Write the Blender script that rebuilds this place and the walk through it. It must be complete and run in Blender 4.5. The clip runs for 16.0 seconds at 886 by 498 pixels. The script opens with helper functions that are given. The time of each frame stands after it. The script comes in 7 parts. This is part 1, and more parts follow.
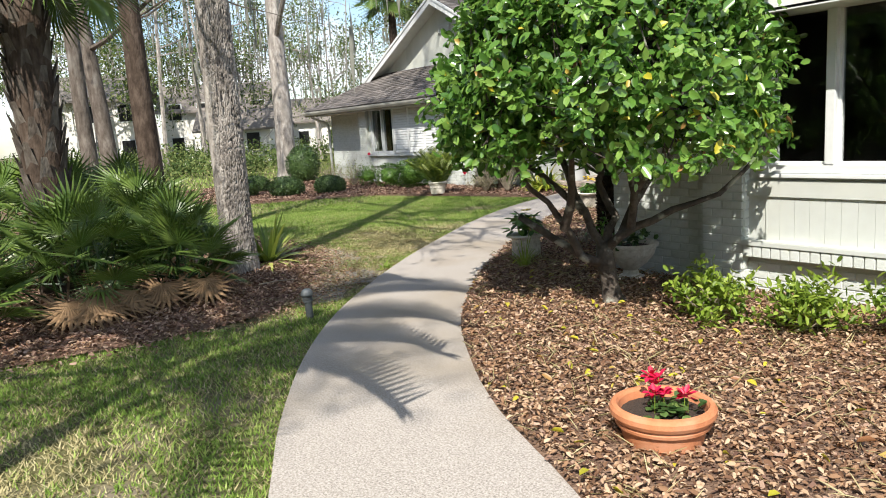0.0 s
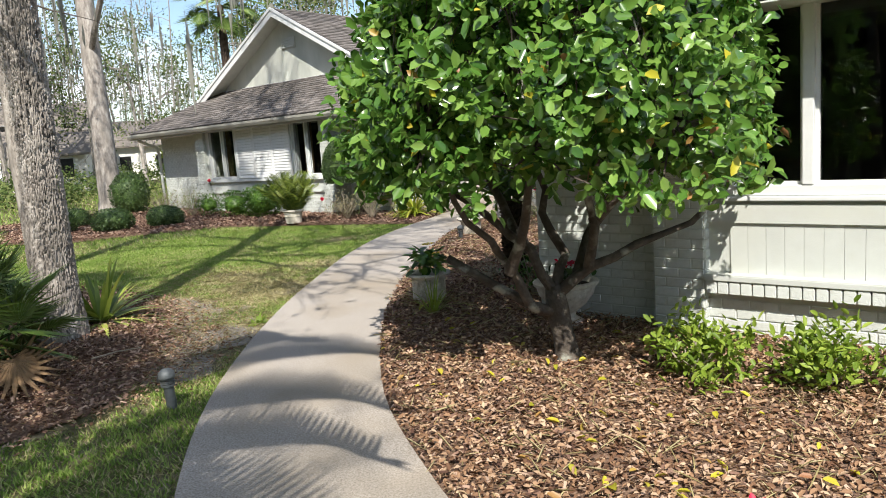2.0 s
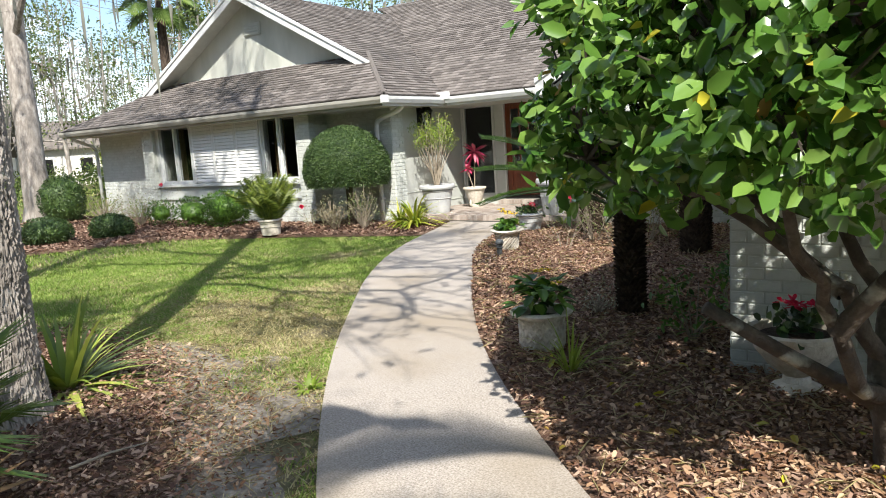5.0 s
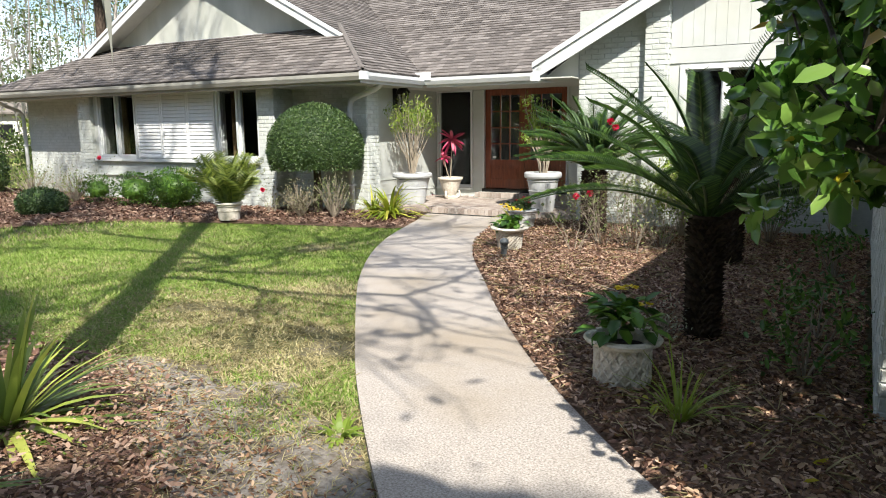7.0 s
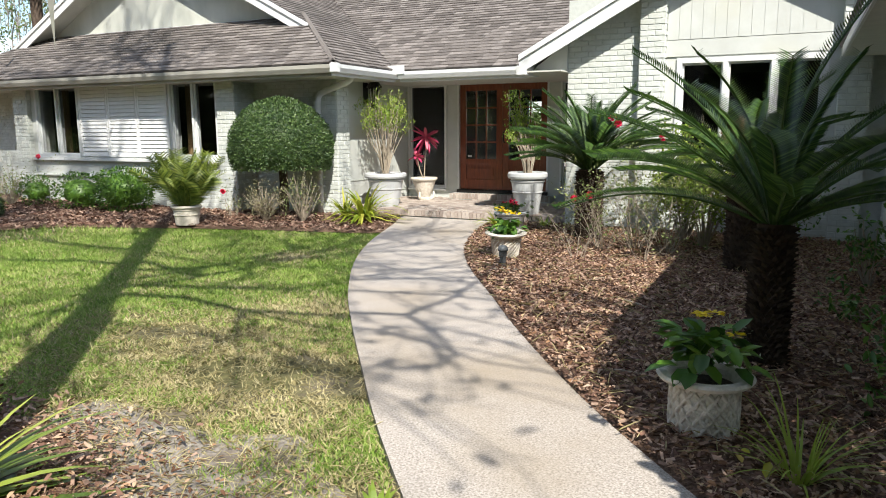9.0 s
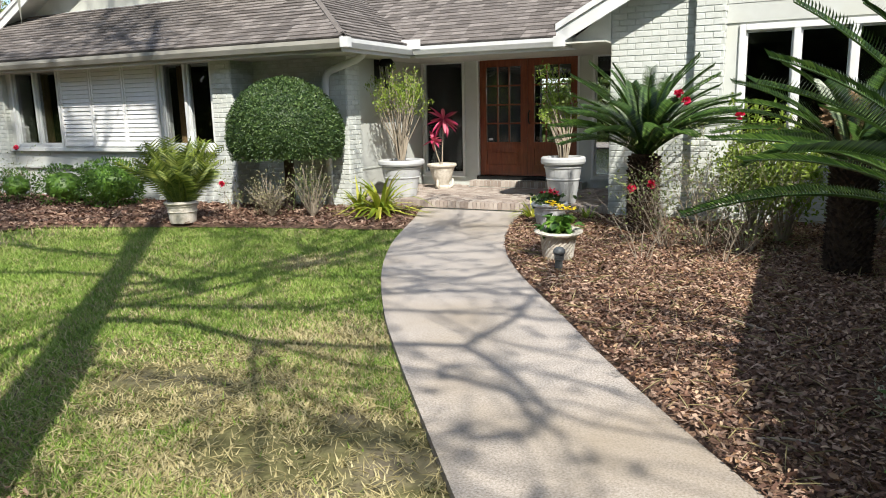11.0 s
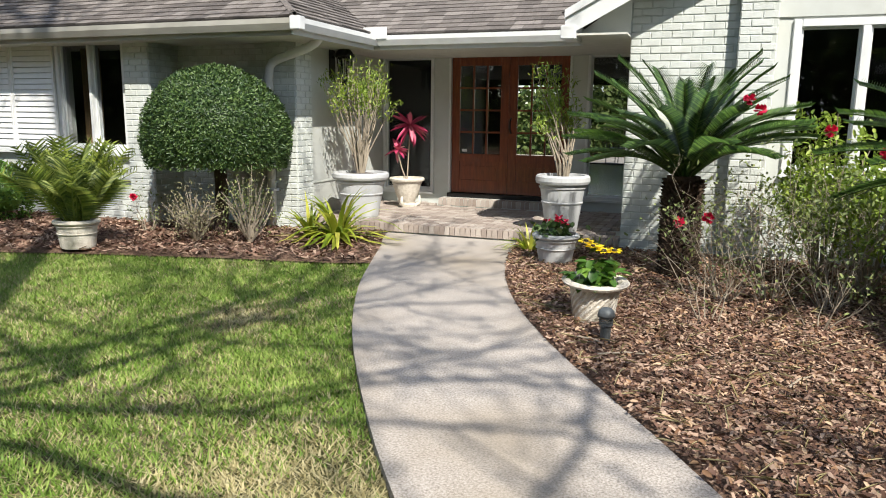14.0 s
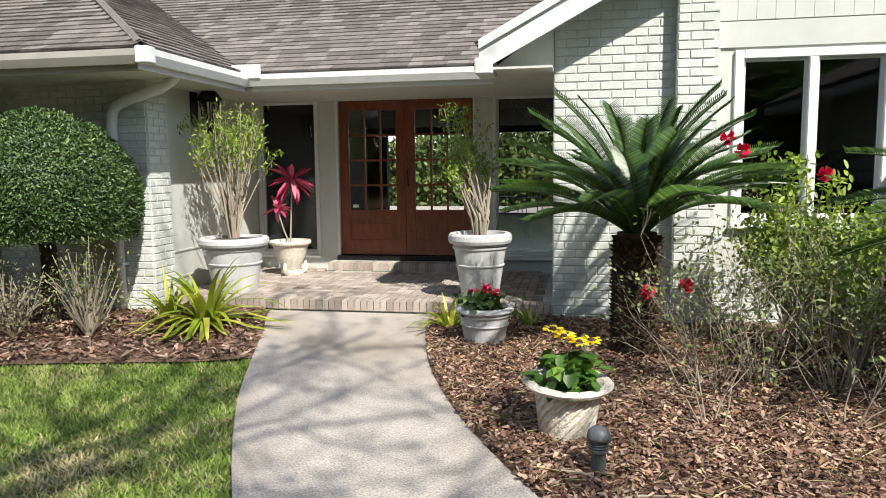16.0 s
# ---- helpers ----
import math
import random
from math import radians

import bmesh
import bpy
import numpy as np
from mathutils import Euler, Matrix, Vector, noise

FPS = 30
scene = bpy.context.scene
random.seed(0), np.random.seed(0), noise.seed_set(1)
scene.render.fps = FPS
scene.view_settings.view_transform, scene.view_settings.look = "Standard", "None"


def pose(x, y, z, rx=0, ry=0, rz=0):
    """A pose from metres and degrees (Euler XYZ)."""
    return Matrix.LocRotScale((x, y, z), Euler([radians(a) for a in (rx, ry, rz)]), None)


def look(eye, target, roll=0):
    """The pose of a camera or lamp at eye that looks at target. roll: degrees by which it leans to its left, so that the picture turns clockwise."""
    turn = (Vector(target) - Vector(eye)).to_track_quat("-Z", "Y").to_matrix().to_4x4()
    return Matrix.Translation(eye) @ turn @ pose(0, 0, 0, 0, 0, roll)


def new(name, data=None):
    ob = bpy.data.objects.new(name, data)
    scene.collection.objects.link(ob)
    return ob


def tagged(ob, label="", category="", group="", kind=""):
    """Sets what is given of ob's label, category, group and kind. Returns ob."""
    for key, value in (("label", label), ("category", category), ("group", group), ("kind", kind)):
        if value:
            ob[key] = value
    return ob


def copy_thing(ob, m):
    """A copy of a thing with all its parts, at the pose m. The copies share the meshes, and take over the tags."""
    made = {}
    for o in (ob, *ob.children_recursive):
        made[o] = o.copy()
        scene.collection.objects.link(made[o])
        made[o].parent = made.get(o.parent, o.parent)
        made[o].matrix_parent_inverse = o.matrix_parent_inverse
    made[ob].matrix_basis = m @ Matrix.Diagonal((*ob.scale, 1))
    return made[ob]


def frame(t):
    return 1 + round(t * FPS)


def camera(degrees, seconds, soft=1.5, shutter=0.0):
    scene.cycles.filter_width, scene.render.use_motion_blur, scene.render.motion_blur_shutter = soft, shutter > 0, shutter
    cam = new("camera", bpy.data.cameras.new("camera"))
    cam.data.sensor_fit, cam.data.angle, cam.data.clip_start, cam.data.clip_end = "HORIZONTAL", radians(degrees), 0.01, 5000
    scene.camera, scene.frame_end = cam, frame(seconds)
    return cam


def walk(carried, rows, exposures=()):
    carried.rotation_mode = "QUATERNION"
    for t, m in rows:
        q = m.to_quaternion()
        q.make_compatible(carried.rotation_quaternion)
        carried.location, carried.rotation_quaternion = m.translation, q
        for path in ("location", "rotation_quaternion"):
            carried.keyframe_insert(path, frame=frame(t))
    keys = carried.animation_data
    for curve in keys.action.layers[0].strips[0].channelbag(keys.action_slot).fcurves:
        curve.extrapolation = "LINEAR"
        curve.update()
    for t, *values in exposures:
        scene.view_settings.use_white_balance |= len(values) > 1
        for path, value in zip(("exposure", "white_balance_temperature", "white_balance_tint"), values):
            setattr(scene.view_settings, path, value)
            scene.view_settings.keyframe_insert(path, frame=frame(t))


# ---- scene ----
cam = camera(62.8, 16.0, soft=1.0)
PATH = [
    (0, (12.091, -15.381, 1.61), (10.5, -14.214, 1.284), -3.6),
    (0.5, (11.703, -15.362, 1.634), (10.206, -14.076, 1.314), -3.6),
    (1, (11.358, -15.283, 1.644), (9.984, -13.868, 1.311), -4.7),
    (1.5, (11.008, -15.069, 1.644), (9.677, -13.611, 1.322), -4.6),
    (2, (10.619, -14.871, 1.622), (9.326, -13.374, 1.326), -4.2),
    (2.5, (10.212, -14.682, 1.594), (8.956, -13.151, 1.31), -3.9),
    (3, (9.782, -14.518, 1.581), (8.507, -13.005, 1.288), -4.0),
    (3.5, (9.389, -14.414, 1.579), (8.094, -12.924, 1.261), -4.7),
    (4, (9.006, -14.266, 1.577), (7.691, -12.795, 1.253), -5.1),
    (4.5, (8.587, -14.194, 1.57), (7.365, -12.637, 1.281), -4.9),
    (7, (6.906, -13.607, 1.524), (5.916, -11.9, 1.199), -0.5),
    (7.5, (6.68, -13.54, 1.534), (5.736, -11.808, 1.205), -0.1),
    (8, (6.491, -13.498, 1.522), (5.593, -11.743, 1.189), 0.3),
    (8.5, (6.315, -13.305, 1.5), (5.438, -11.541, 1.157), 0.0),
    (9, (6.089, -13.097, 1.492), (5.22, -11.326, 1.164), -0.3),
    (11.5, (4.961, -11.905, 1.51), (4.104, -10.144, 1.107), -1.5),
    (12, (4.8, -11.602, 1.49), (3.805, -9.913, 1.091), -1.7),
    (12.5, (4.58, -11.36, 1.492), (3.718, -9.605, 1.073), -0.2),
    (13, (4.375, -11.102, 1.471), (3.577, -9.314, 1.064), -0.0),
    (13.5, (4.159, -10.813, 1.48), (3.377, -9.01, 1.108), 0.1),
    (14, (3.883, -10.528, 1.451), (3.191, -8.686, 1.092), 0.7),
    (14.5, (3.668, -10.247, 1.445), (3.038, -8.382, 1.087), 0.7),
    (15, (3.493, -9.92, 1.435), (2.887, -8.048, 1.081), 0.0),
    (15.5, (3.311, -9.541, 1.426), (2.821, -7.627, 1.118), 0.2),
    (16, (3.192, -9.217, 1.446), (2.817, -7.265, 1.223), -0.6),
]
walk(cam, [(t, look(eye, target, roll)) for t, eye, target, roll in PATH], exposures=[(0, 0.73), (3, 0.67), (4.5, 0.86), (7, 0.95), (9, 0.88), (12.5, 0.68), (16, 0.81)])

# ---- light ----
SUN_AZ, SUN_EL = radians(40), radians(46.5)          # from the front right, seen from the house's street side
TO_SUN = Vector((math.sin(SUN_AZ) * math.cos(SUN_EL), -math.cos(SUN_AZ) * math.cos(SUN_EL), math.sin(SUN_EL)))
sun = new("sun", bpy.data.lights.new("sun", "SUN"))
sun.data.energy, sun.data.angle, sun.data.color = 4.8, radians(0.55), (1.0, 0.945, 0.86)
sun.matrix_world = look((0, 0, 30), Vector((0, 0, 30)) - TO_SUN)

world = bpy.data.worlds.new("sky")
scene.world = world
world.use_nodes = True
wn, wl = world.node_tree.nodes, world.node_tree.links
wn.clear()
w_out = wn.new("ShaderNodeOutputWorld")
w_bg = wn.new("ShaderNodeBackground")
w_sky = wn.new("ShaderNodeTexSky")
w_sky.sky_type, w_sky.sun_disc = "NISHITA", False
w_sky.sun_elevation, w_sky.sun_rotation = SUN_EL, math.pi - SUN_AZ
w_sky.air_density, w_sky.dust_density, w_sky.ozone_density = 1.0, 0.6, 1.5
w_co = wn.new("ShaderNodeTexCoord")
w_map = wn.new("ShaderNodeMapping")
w_map.inputs["Scale"].default_value = (2.2, 2.2, 5.0)
w_noise = wn.new("ShaderNodeTexNoise")
w_noise.inputs["Scale"].default_value, w_noise.inputs["Detail"].default_value = 1.7, 8
w_ramp = wn.new("ShaderNodeValToRGB")
w_ramp.color_ramp.elements[0].position, w_ramp.color_ramp.elements[1].position = 0.5, 0.64
w_mix = wn.new("ShaderNodeMix")
w_mix.data_type = "RGBA"
w_mix.inputs["B"].default_value = (7.5, 7.8, 8.4, 1)
wl.new(w_co.outputs["Generated"], w_map.inputs["Vector"])
wl.new(w_map.outputs["Vector"], w_noise.inputs["Vector"])
wl.new(w_noise.outputs["Fac"], w_ramp.inputs["Fac"])
wl.new(w_ramp.outputs["Color"], w_mix.inputs["Factor"])
wl.new(w_sky.outputs["Color"], w_mix.inputs["A"])
wl.new(w_mix.outputs["Result"], w_bg.inputs["Color"])
wl.new(w_bg.outputs["Background"], w_out.inputs["Surface"])
w_bg.inputs["Strength"].default_value = 0.118

# ---- helpers for materials and meshes ----
def mat(name, cols, rough=0.8, scale=8.0, detail=6, metal=0.0, bump=0.0, bump_scale=60.0, island=0.0, obj=0.0,
        stretch=(1, 1, 1), stain=None, stain_scale=0.8, stain_lo=0.5, stain_hi=0.7, trans=0.0, spec=0.5, coat=0.0, sheen=0.0):
    """A surface whose colour runs through cols with a noise, with a second larger noise of stain colour, bump, and variation per island or object."""
    m = bpy.data.materials.new(name)
    m.use_nodes = True
    nt = m.node_tree
    n, l = nt.nodes, nt.links
    b = n["Principled BSDF"]
    co = n.new("ShaderNodeTexCoord")
    mp = n.new("ShaderNodeMapping")
    mp.inputs["Scale"].default_value = stretch
    l.new(co.outputs["Object"], mp.inputs["Vector"])
    no = n.new("ShaderNodeTexNoise")
    no.inputs["Scale"].default_value, no.inputs["Detail"].default_value = scale, detail
    no.inputs["Roughness"].default_value = 0.65
    l.new(mp.outputs["Vector"], no.inputs["Vector"])
    ra = n.new("ShaderNodeValToRGB")
    els = ra.color_ramp.elements
    while len(els) < len(cols):
        els.new(0.5)
    for i, c in enumerate(cols):
        els[i].position = 0.3 + 0.4 * i / max(1, len(cols) - 1)
        els[i].color = (*c, 1)
    fac = no.outputs["Fac"]
    if island or obj:
        src = n.new("ShaderNodeNewGeometry").outputs["Random Per Island"] if island else n.new("ShaderNodeObjectInfo").outputs["Random"]
        mx = n.new("ShaderNodeMix")
        mx.inputs["Factor"].default_value = island or obj
        l.new(fac, mx.inputs["A"])
        sp = n.new("ShaderNodeMapRange")
        sp.inputs["To Min"].default_value, sp.inputs["To Max"].default_value = 0.25, 0.75
        l.new(src, sp.inputs["Value"])
        l.new(sp.outputs["Result"], mx.inputs["B"])
        fac = mx.outputs["Result"]
    l.new(fac, ra.inputs["Fac"])
    col = ra.outputs["Color"]
    if stain:
        n2 = n.new("ShaderNodeTexNoise")
        n2.inputs["Scale"].default_value, n2.inputs["Detail"].default_value = stain_scale, 5
        l.new(mp.outputs["Vector"], n2.inputs["Vector"])
        r2 = n.new("ShaderNodeMapRange")
        r2.inputs["From Min"].default_value, r2.inputs["From Max"].default_value = stain_lo, stain_hi
        l.new(n2.outputs["Fac"], r2.inputs["Value"])
        m2 = n.new("ShaderNodeMix")
        m2.data_type = "RGBA"
        l.new(r2.outputs["Result"], m2.inputs["Factor"])
        l.new(col, m2.inputs["A"])
        m2.inputs["B"].default_value = (*stain, 1)
        col = m2.outputs["Result"]
    l.new(col, b.inputs["Base Color"])
    b.inputs["Roughness"].default_value, b.inputs["Metallic"].default_value = rough, metal
    b.inputs["Specular IOR Level"].default_value = spec
    b.inputs["Coat Weight"].default_value = coat
    b.inputs["Sheen Weight"].default_value = sheen
    if bump:
        n3 = n.new("ShaderNodeTexNoise")
        n3.inputs["Scale"].default_value, n3.inputs["Detail"].default_value = bump_scale, 4
        l.new(mp.outputs["Vector"], n3.inputs["Vector"])
        bp = n.new("ShaderNodeBump")
        bp.inputs["Strength"].default_value, bp.inputs["Distance"].default_value = bump, 0.02
        l.new(n3.outputs["Fac"], bp.inputs["Height"])
        l.new(bp.outputs["Normal"], b.inputs["Normal"])
    if trans:
        tr = n.new("ShaderNodeBsdfTranslucent")
        ad = n.new("ShaderNodeMixShader")
        ad.inputs["Fac"].default_value = trans
        l.new(col, tr.inputs["Color"])
        l.new(b.outputs["BSDF"], ad.inputs[1])
        l.new(tr.outputs["BSDF"], ad.inputs[2])
        l.new(ad.outputs["Shader"], n["Material Output"].inputs["Surface"])
    return m


def mesh_from(name, verts, faces, material, smooth=False):
    me = bpy.data.meshes.new(name)
    me.from_pydata([tuple(v) for v in verts], [], faces)
    me.materials.append(material)
    if smooth:
        me.shade_smooth()
    return me


def part(name, bm, material, parent=None, label="", kind="", smooth=False):
    """Links a bmesh, or a pair of vertices and faces, as one mesh object under parent."""
    if isinstance(bm, tuple):
        me = mesh_from(name, bm[0], bm[1], material, smooth)
    else:
        me = bpy.data.meshes.new(name)
        bm.to_mesh(me)
        bm.free()
        me.materials.append(material)
        if smooth:
            me.shade_smooth()
    ob = new(name, me)
    ob.parent = parent
    return tagged(ob, label, "", "", kind)


def thing(name, label, category, at=(0, 0, 0), group="", kind="", rz=0.0):
    ob = new(name)
    ob.matrix_world = pose(*at, 0, 0, rz)
    return tagged(ob, label, category, group, kind)


def box(x0, y0, z0, x1, y1, z1, bevel=0.0, bm=None):
    bm = bm or bmesh.new()
    vs = [bm.verts.new((x, y, z)) for x in (x0, x1) for y in (y0, y1) for z in (z0, z1)]
    fs = [bm.faces.new([vs[i] for i in f]) for f in ((0, 1, 3, 2), (4, 6, 7, 5), (0, 4, 5, 1), (2, 3, 7, 6), (0, 2, 6, 4), (1, 5, 7, 3))]
    if bevel:
        bmesh.ops.bevel(bm, geom=list({e for f in fs for e in f.edges}), offset=bevel, segments=2, affect="EDGES")
    return bm


def prism(pts, d):
    """A slab: the closed outline pts (3D, flat) pushed out by the vector d."""
    bm = bmesh.new()
    a = [bm.verts.new(p) for p in pts]
    b = [bm.verts.new(Vector(p) + Vector(d)) for p in pts]
    bm.faces.new(a[::-1])
    bm.faces.new(b)
    for i in range(len(pts)):
        j = (i + 1) % len(pts)
        bm.faces.new((a[i], a[j], b[j], b[i]))
    bmesh.ops.recalc_face_normals(bm, faces=bm.faces)
    return bm


def lathe(profile, n=28, z0=0.0):
    """Turned shape from (radius, height) pairs."""
    vs, fs = [], []
    for r, z in profile:
        vs += [(r * math.cos(2 * math.pi * k / n), r * math.sin(2 * math.pi * k / n), z + z0) for k in range(n)]
    for i in range(len(profile) - 1):
        for k in range(n):
            a, b = i * n + k, i * n + (k + 1) % n
            fs.append((a, b, b + n, a + n))
    return vs, fs


def tube(pts, radii, n=7, lump=0.0, rng=None):
    """A tapered tube along pts."""
    vs, fs = [], []
    for i, p in enumerate(pts):
        p = Vector(p)
        d = (Vector(pts[min(i + 1, len(pts) - 1)]) - Vector(pts[max(i - 1, 0)])).normalized()
        u = d.cross(Vector((0.3, 0.9, 0.2))).normalized()
        v = d.cross(u)
        for k in range(n):
            a = 2 * math.pi * k / n
            r = radii[i] * (1 + (rng.uniform(-lump, lump) if rng else 0))
            vs.append(p + u * (r * math.cos(a)) + v * (r * math.sin(a)))
    for i in range(len(pts) - 1):
        for k in range(n):
            a, b = i * n + k, i * n + (k + 1) % n
            fs.append((a, b, b + n, a + n))
    fs.append(tuple(range((len(pts) - 1) * n, len(pts) * n)))
    return vs, fs


def join(lots):
    vs, fs = [], []
    for v, f in lots:
        k = len(vs)
        vs += list(v)
        fs += [tuple(i + k for i in q) for q in f]
    return vs, fs

# ---- materials ----
M_BRICK = mat("painted_brick", [(0.475, 0.505, 0.47), (0.565, 0.595, 0.56), (0.635, 0.665, 0.63)], 0.75, 9, bump=0.35, bump_scale=90, island=0.22,
              stain=(0.47, 0.48, 0.42), stain_scale=0.9, stain_lo=0.52, stain_hi=0.8)
M_MORTAR = mat("painted_mortar", [(0.455, 0.485, 0.445), (0.545, 0.57, 0.53)], 0.9, 20, bump=0.3)
M_BRICK_OB = mat("painted_brick_single", [(0.475, 0.505, 0.47), (0.565, 0.595, 0.56), (0.635, 0.665, 0.63)], 0.75, 9, bump=0.35, bump_scale=90, obj=0.22)
M_STUCCO = mat("painted_board", [(0.48, 0.50, 0.47), (0.55, 0.575, 0.545)], 0.7, 3, bump=0.1, bump_scale=150, stain=(0.52, 0.53, 0.46), stain_scale=1.3, stain_lo=0.5, stain_hi=0.85)
M_GABLE = mat("gable_board", [(0.50, 0.52, 0.46), (0.60, 0.61, 0.55)], 0.8, 2.2, stretch=(1, 1, 0.35), bump=0.1, stain=(0.36, 0.38, 0.33), stain_scale=1.2, stain_lo=0.5, stain_hi=0.75)
M_TRIM = mat("white_trim", [(0.6, 0.62, 0.61), (0.7, 0.715, 0.705)], 0.5, 4, bump=0.05, stain=(0.62, 0.62, 0.58), stain_scale=2.0, stain_lo=0.58, stain_hi=0.85)
M_SHUTTER = mat("white_shutter", [(0.70, 0.71, 0.70), (0.80, 0.81, 0.80)], 0.45, 5)
M_SHINGLE = mat("roof_shingle", [(0.09, 0.08, 0.073), (0.165, 0.147, 0.134), (0.27, 0.245, 0.225)], 0.95, 30, island=0.6, bump=0.6, bump_scale=160,
                stain=(0.13, 0.12, 0.11), stain_scale=0.35, stain_lo=0.5, stain_hi=0.8, spec=0.2)
M_SHINGLE_OB = mat("roof_shingle_single", [(0.09, 0.08, 0.073), (0.165, 0.147, 0.134), (0.27, 0.245, 0.225)], 0.95, 30, obj=0.6, bump=0.6, bump_scale=160, spec=0.2)
M_UNDER = mat("roof_underlay", [(0.08, 0.07, 0.065), (0.12, 0.11, 0.1)], 0.95, 20)
M_SOFFIT = mat("soffit", [(0.50, 0.50, 0.45), (0.58, 0.58, 0.52)], 0.7, 6)
M_CONC = mat("concrete_walk", [(0.17, 0.148, 0.125), (0.37, 0.335, 0.298), (0.54, 0.498, 0.45)], 0.9, 92, detail=4, bump=0.08, bump_scale=200,
             stain=(0.285, 0.235, 0.17), stain_scale=0.7, stain_lo=0.46, stain_hi=0.8, spec=0.25)
M_BARE = mat("sandy_soil", [(0.13, 0.11, 0.085), (0.25, 0.225, 0.19), (0.38, 0.35, 0.31)], 0.95, 22, bump=0.5, bump_scale=60, stain=(0.13, 0.10, 0.075), stain_scale=2.5, spec=0.1)
M_SOIL = mat("lawn_soil", [(0.07, 0.065, 0.03), (0.12, 0.115, 0.05), (0.19, 0.175, 0.085)], 0.95, 14, bump=0.5, bump_scale=40,
             stain=(0.19, 0.16, 0.115), stain_scale=1.6, stain_lo=0.45, stain_hi=0.7, spec=0.1)
M_MULCH = mat("mulch_bed", [(0.09, 0.056, 0.04), (0.18, 0.115, 0.08), (0.3, 0.205, 0.145)], 0.95, 45, bump=1.0, bump_scale=60, spec=0.1)
M_CHIP = mat("bark_mulch", [(0.078, 0.041, 0.029), (0.21, 0.122, 0.087), (0.45, 0.32, 0.235)], 0.9, 5, island=0.9, spec=0.2)
M_LITTER = mat("leaf_litter", [(0.14, 0.072, 0.042), (0.32, 0.19, 0.108), (0.55, 0.40, 0.27)], 0.85, 5, island=0.9, spec=0.25, trans=0.15)
M_GRASS = mat("lawn_grass", [(0.09, 0.17, 0.022), (0.205, 0.325, 0.05), (0.45, 0.51, 0.16)], 0.55, 1.2, island=0.6, trans=0.35, spec=0.3)
M_DRY = mat("dry_grass", [(0.26, 0.22, 0.10), (0.42, 0.37, 0.19), (0.56, 0.5, 0.3)], 0.8, 3, island=0.7, trans=0.2, spec=0.2)
M_LEAF = mat("glossy_leaf", [(0.045, 0.12, 0.02), (0.115, 0.245, 0.04), (0.25, 0.4, 0.085)], 0.21, 3, island=0.75, trans=0.34, spec=0.85)
M_LEAF_Y = mat("yellowed_leaf", [(0.35, 0.33, 0.03), (0.55, 0.5, 0.04), (0.32, 0.15, 0.07)], 0.45, 3, island=0.9, trans=0.25)
M_TOPI = mat("clipped_leaf", [(0.016, 0.042, 0.01), (0.045, 0.092, 0.022), (0.13, 0.2, 0.055)], 0.45, 3, island=0.75, trans=0.15)
M_BUSH = mat("bush_leaf", [(0.035, 0.095, 0.012), (0.085, 0.19, 0.024), (0.18, 0.31, 0.045)], 0.4, 3, island=0.75, trans=0.25)
M_SHRUB = mat("shrub_leaf", [(0.1, 0.17, 0.017), (0.21, 0.31, 0.035), (0.38, 0.47, 0.08)], 0.5, 3, island=0.75, trans=0.38)
M_SAGO = mat("sago_frond", [(0.016, 0.045, 0.009), (0.045, 0.1, 0.018), (0.13, 0.22, 0.042)], 0.36, 3, island=0.7, trans=0.15, spec=0.5)
M_FERN = mat("palm_frond", [(0.11, 0.18, 0.02), (0.25, 0.34, 0.04), (0.42, 0.47, 0.08)], 0.45, 3, island=0.75, trans=0.3)
# range from near-black to bright stands in for sunlit tops and dark undersides
M_PALMETTO = mat("palmetto_frond", [(0.014, 0.04, 0.008), (0.055, 0.11, 0.02), (0.33, 0.41, 0.085)], 0.36, 3, island=0.8, trans=0.06)
M_LILY = mat("lily_leaf", [(0.16, 0.24, 0.02), (0.36, 0.43, 0.035), (0.62, 0.6, 0.1)], 0.45, 3, island=0, obj=0.8, trans=0.3)
M_STRAP = mat("strap_leaf", [(0.07, 0.13, 0.018), (0.2, 0.28, 0.04), (0.48, 0.52, 0.11)], 0.42, 3, obj=0.75, trans=0.2)
M_ARECA = mat("areca_frond", [(0.06, 0.1, 0.014), (0.17, 0.235, 0.03), (0.4, 0.44, 0.085)], 0.45, 3, island=0.75, trans=0.25)
M_DEADLEAF = mat("dead_frond", [(0.12, 0.07, 0.034), (0.25, 0.155, 0.08), (0.38, 0.265, 0.15)], 0.85, 4, island=0.8, trans=0.15)
M_BARK = mat("grey_bark", [(0.13, 0.114, 0.098), (0.31, 0.28, 0.25), (0.5, 0.47, 0.425)], 0.95, 9, stretch=(1, 1, 0.35), bump=1.0, bump_scale=26, stain=(0.24, 0.22, 0.195), stain_scale=2.5, spec=0.1)
M_DARKBARK = mat("dark_bark", [(0.035, 0.026, 0.02), (0.075, 0.055, 0.042), (0.13, 0.1, 0.08)], 0.95, 12, stretch=(1, 1, 0.4), bump=1.0, bump_scale=30, spec=0.1)
M_TREEBARK = mat("smooth_bark", [(0.032, 0.025, 0.02), (0.068, 0.055, 0.043), (0.14, 0.118, 0.094)], 0.85, 8, bump=0.7, bump_scale=35, stain=(0.32, 0.32, 0.27), stain_scale=5, stain_lo=0.58, stain_hi=0.66)
M_TWIG = mat("twig", [(0.24, 0.2, 0.148), (0.4, 0.345, 0.265)], 0.9, 10, island=0.5)
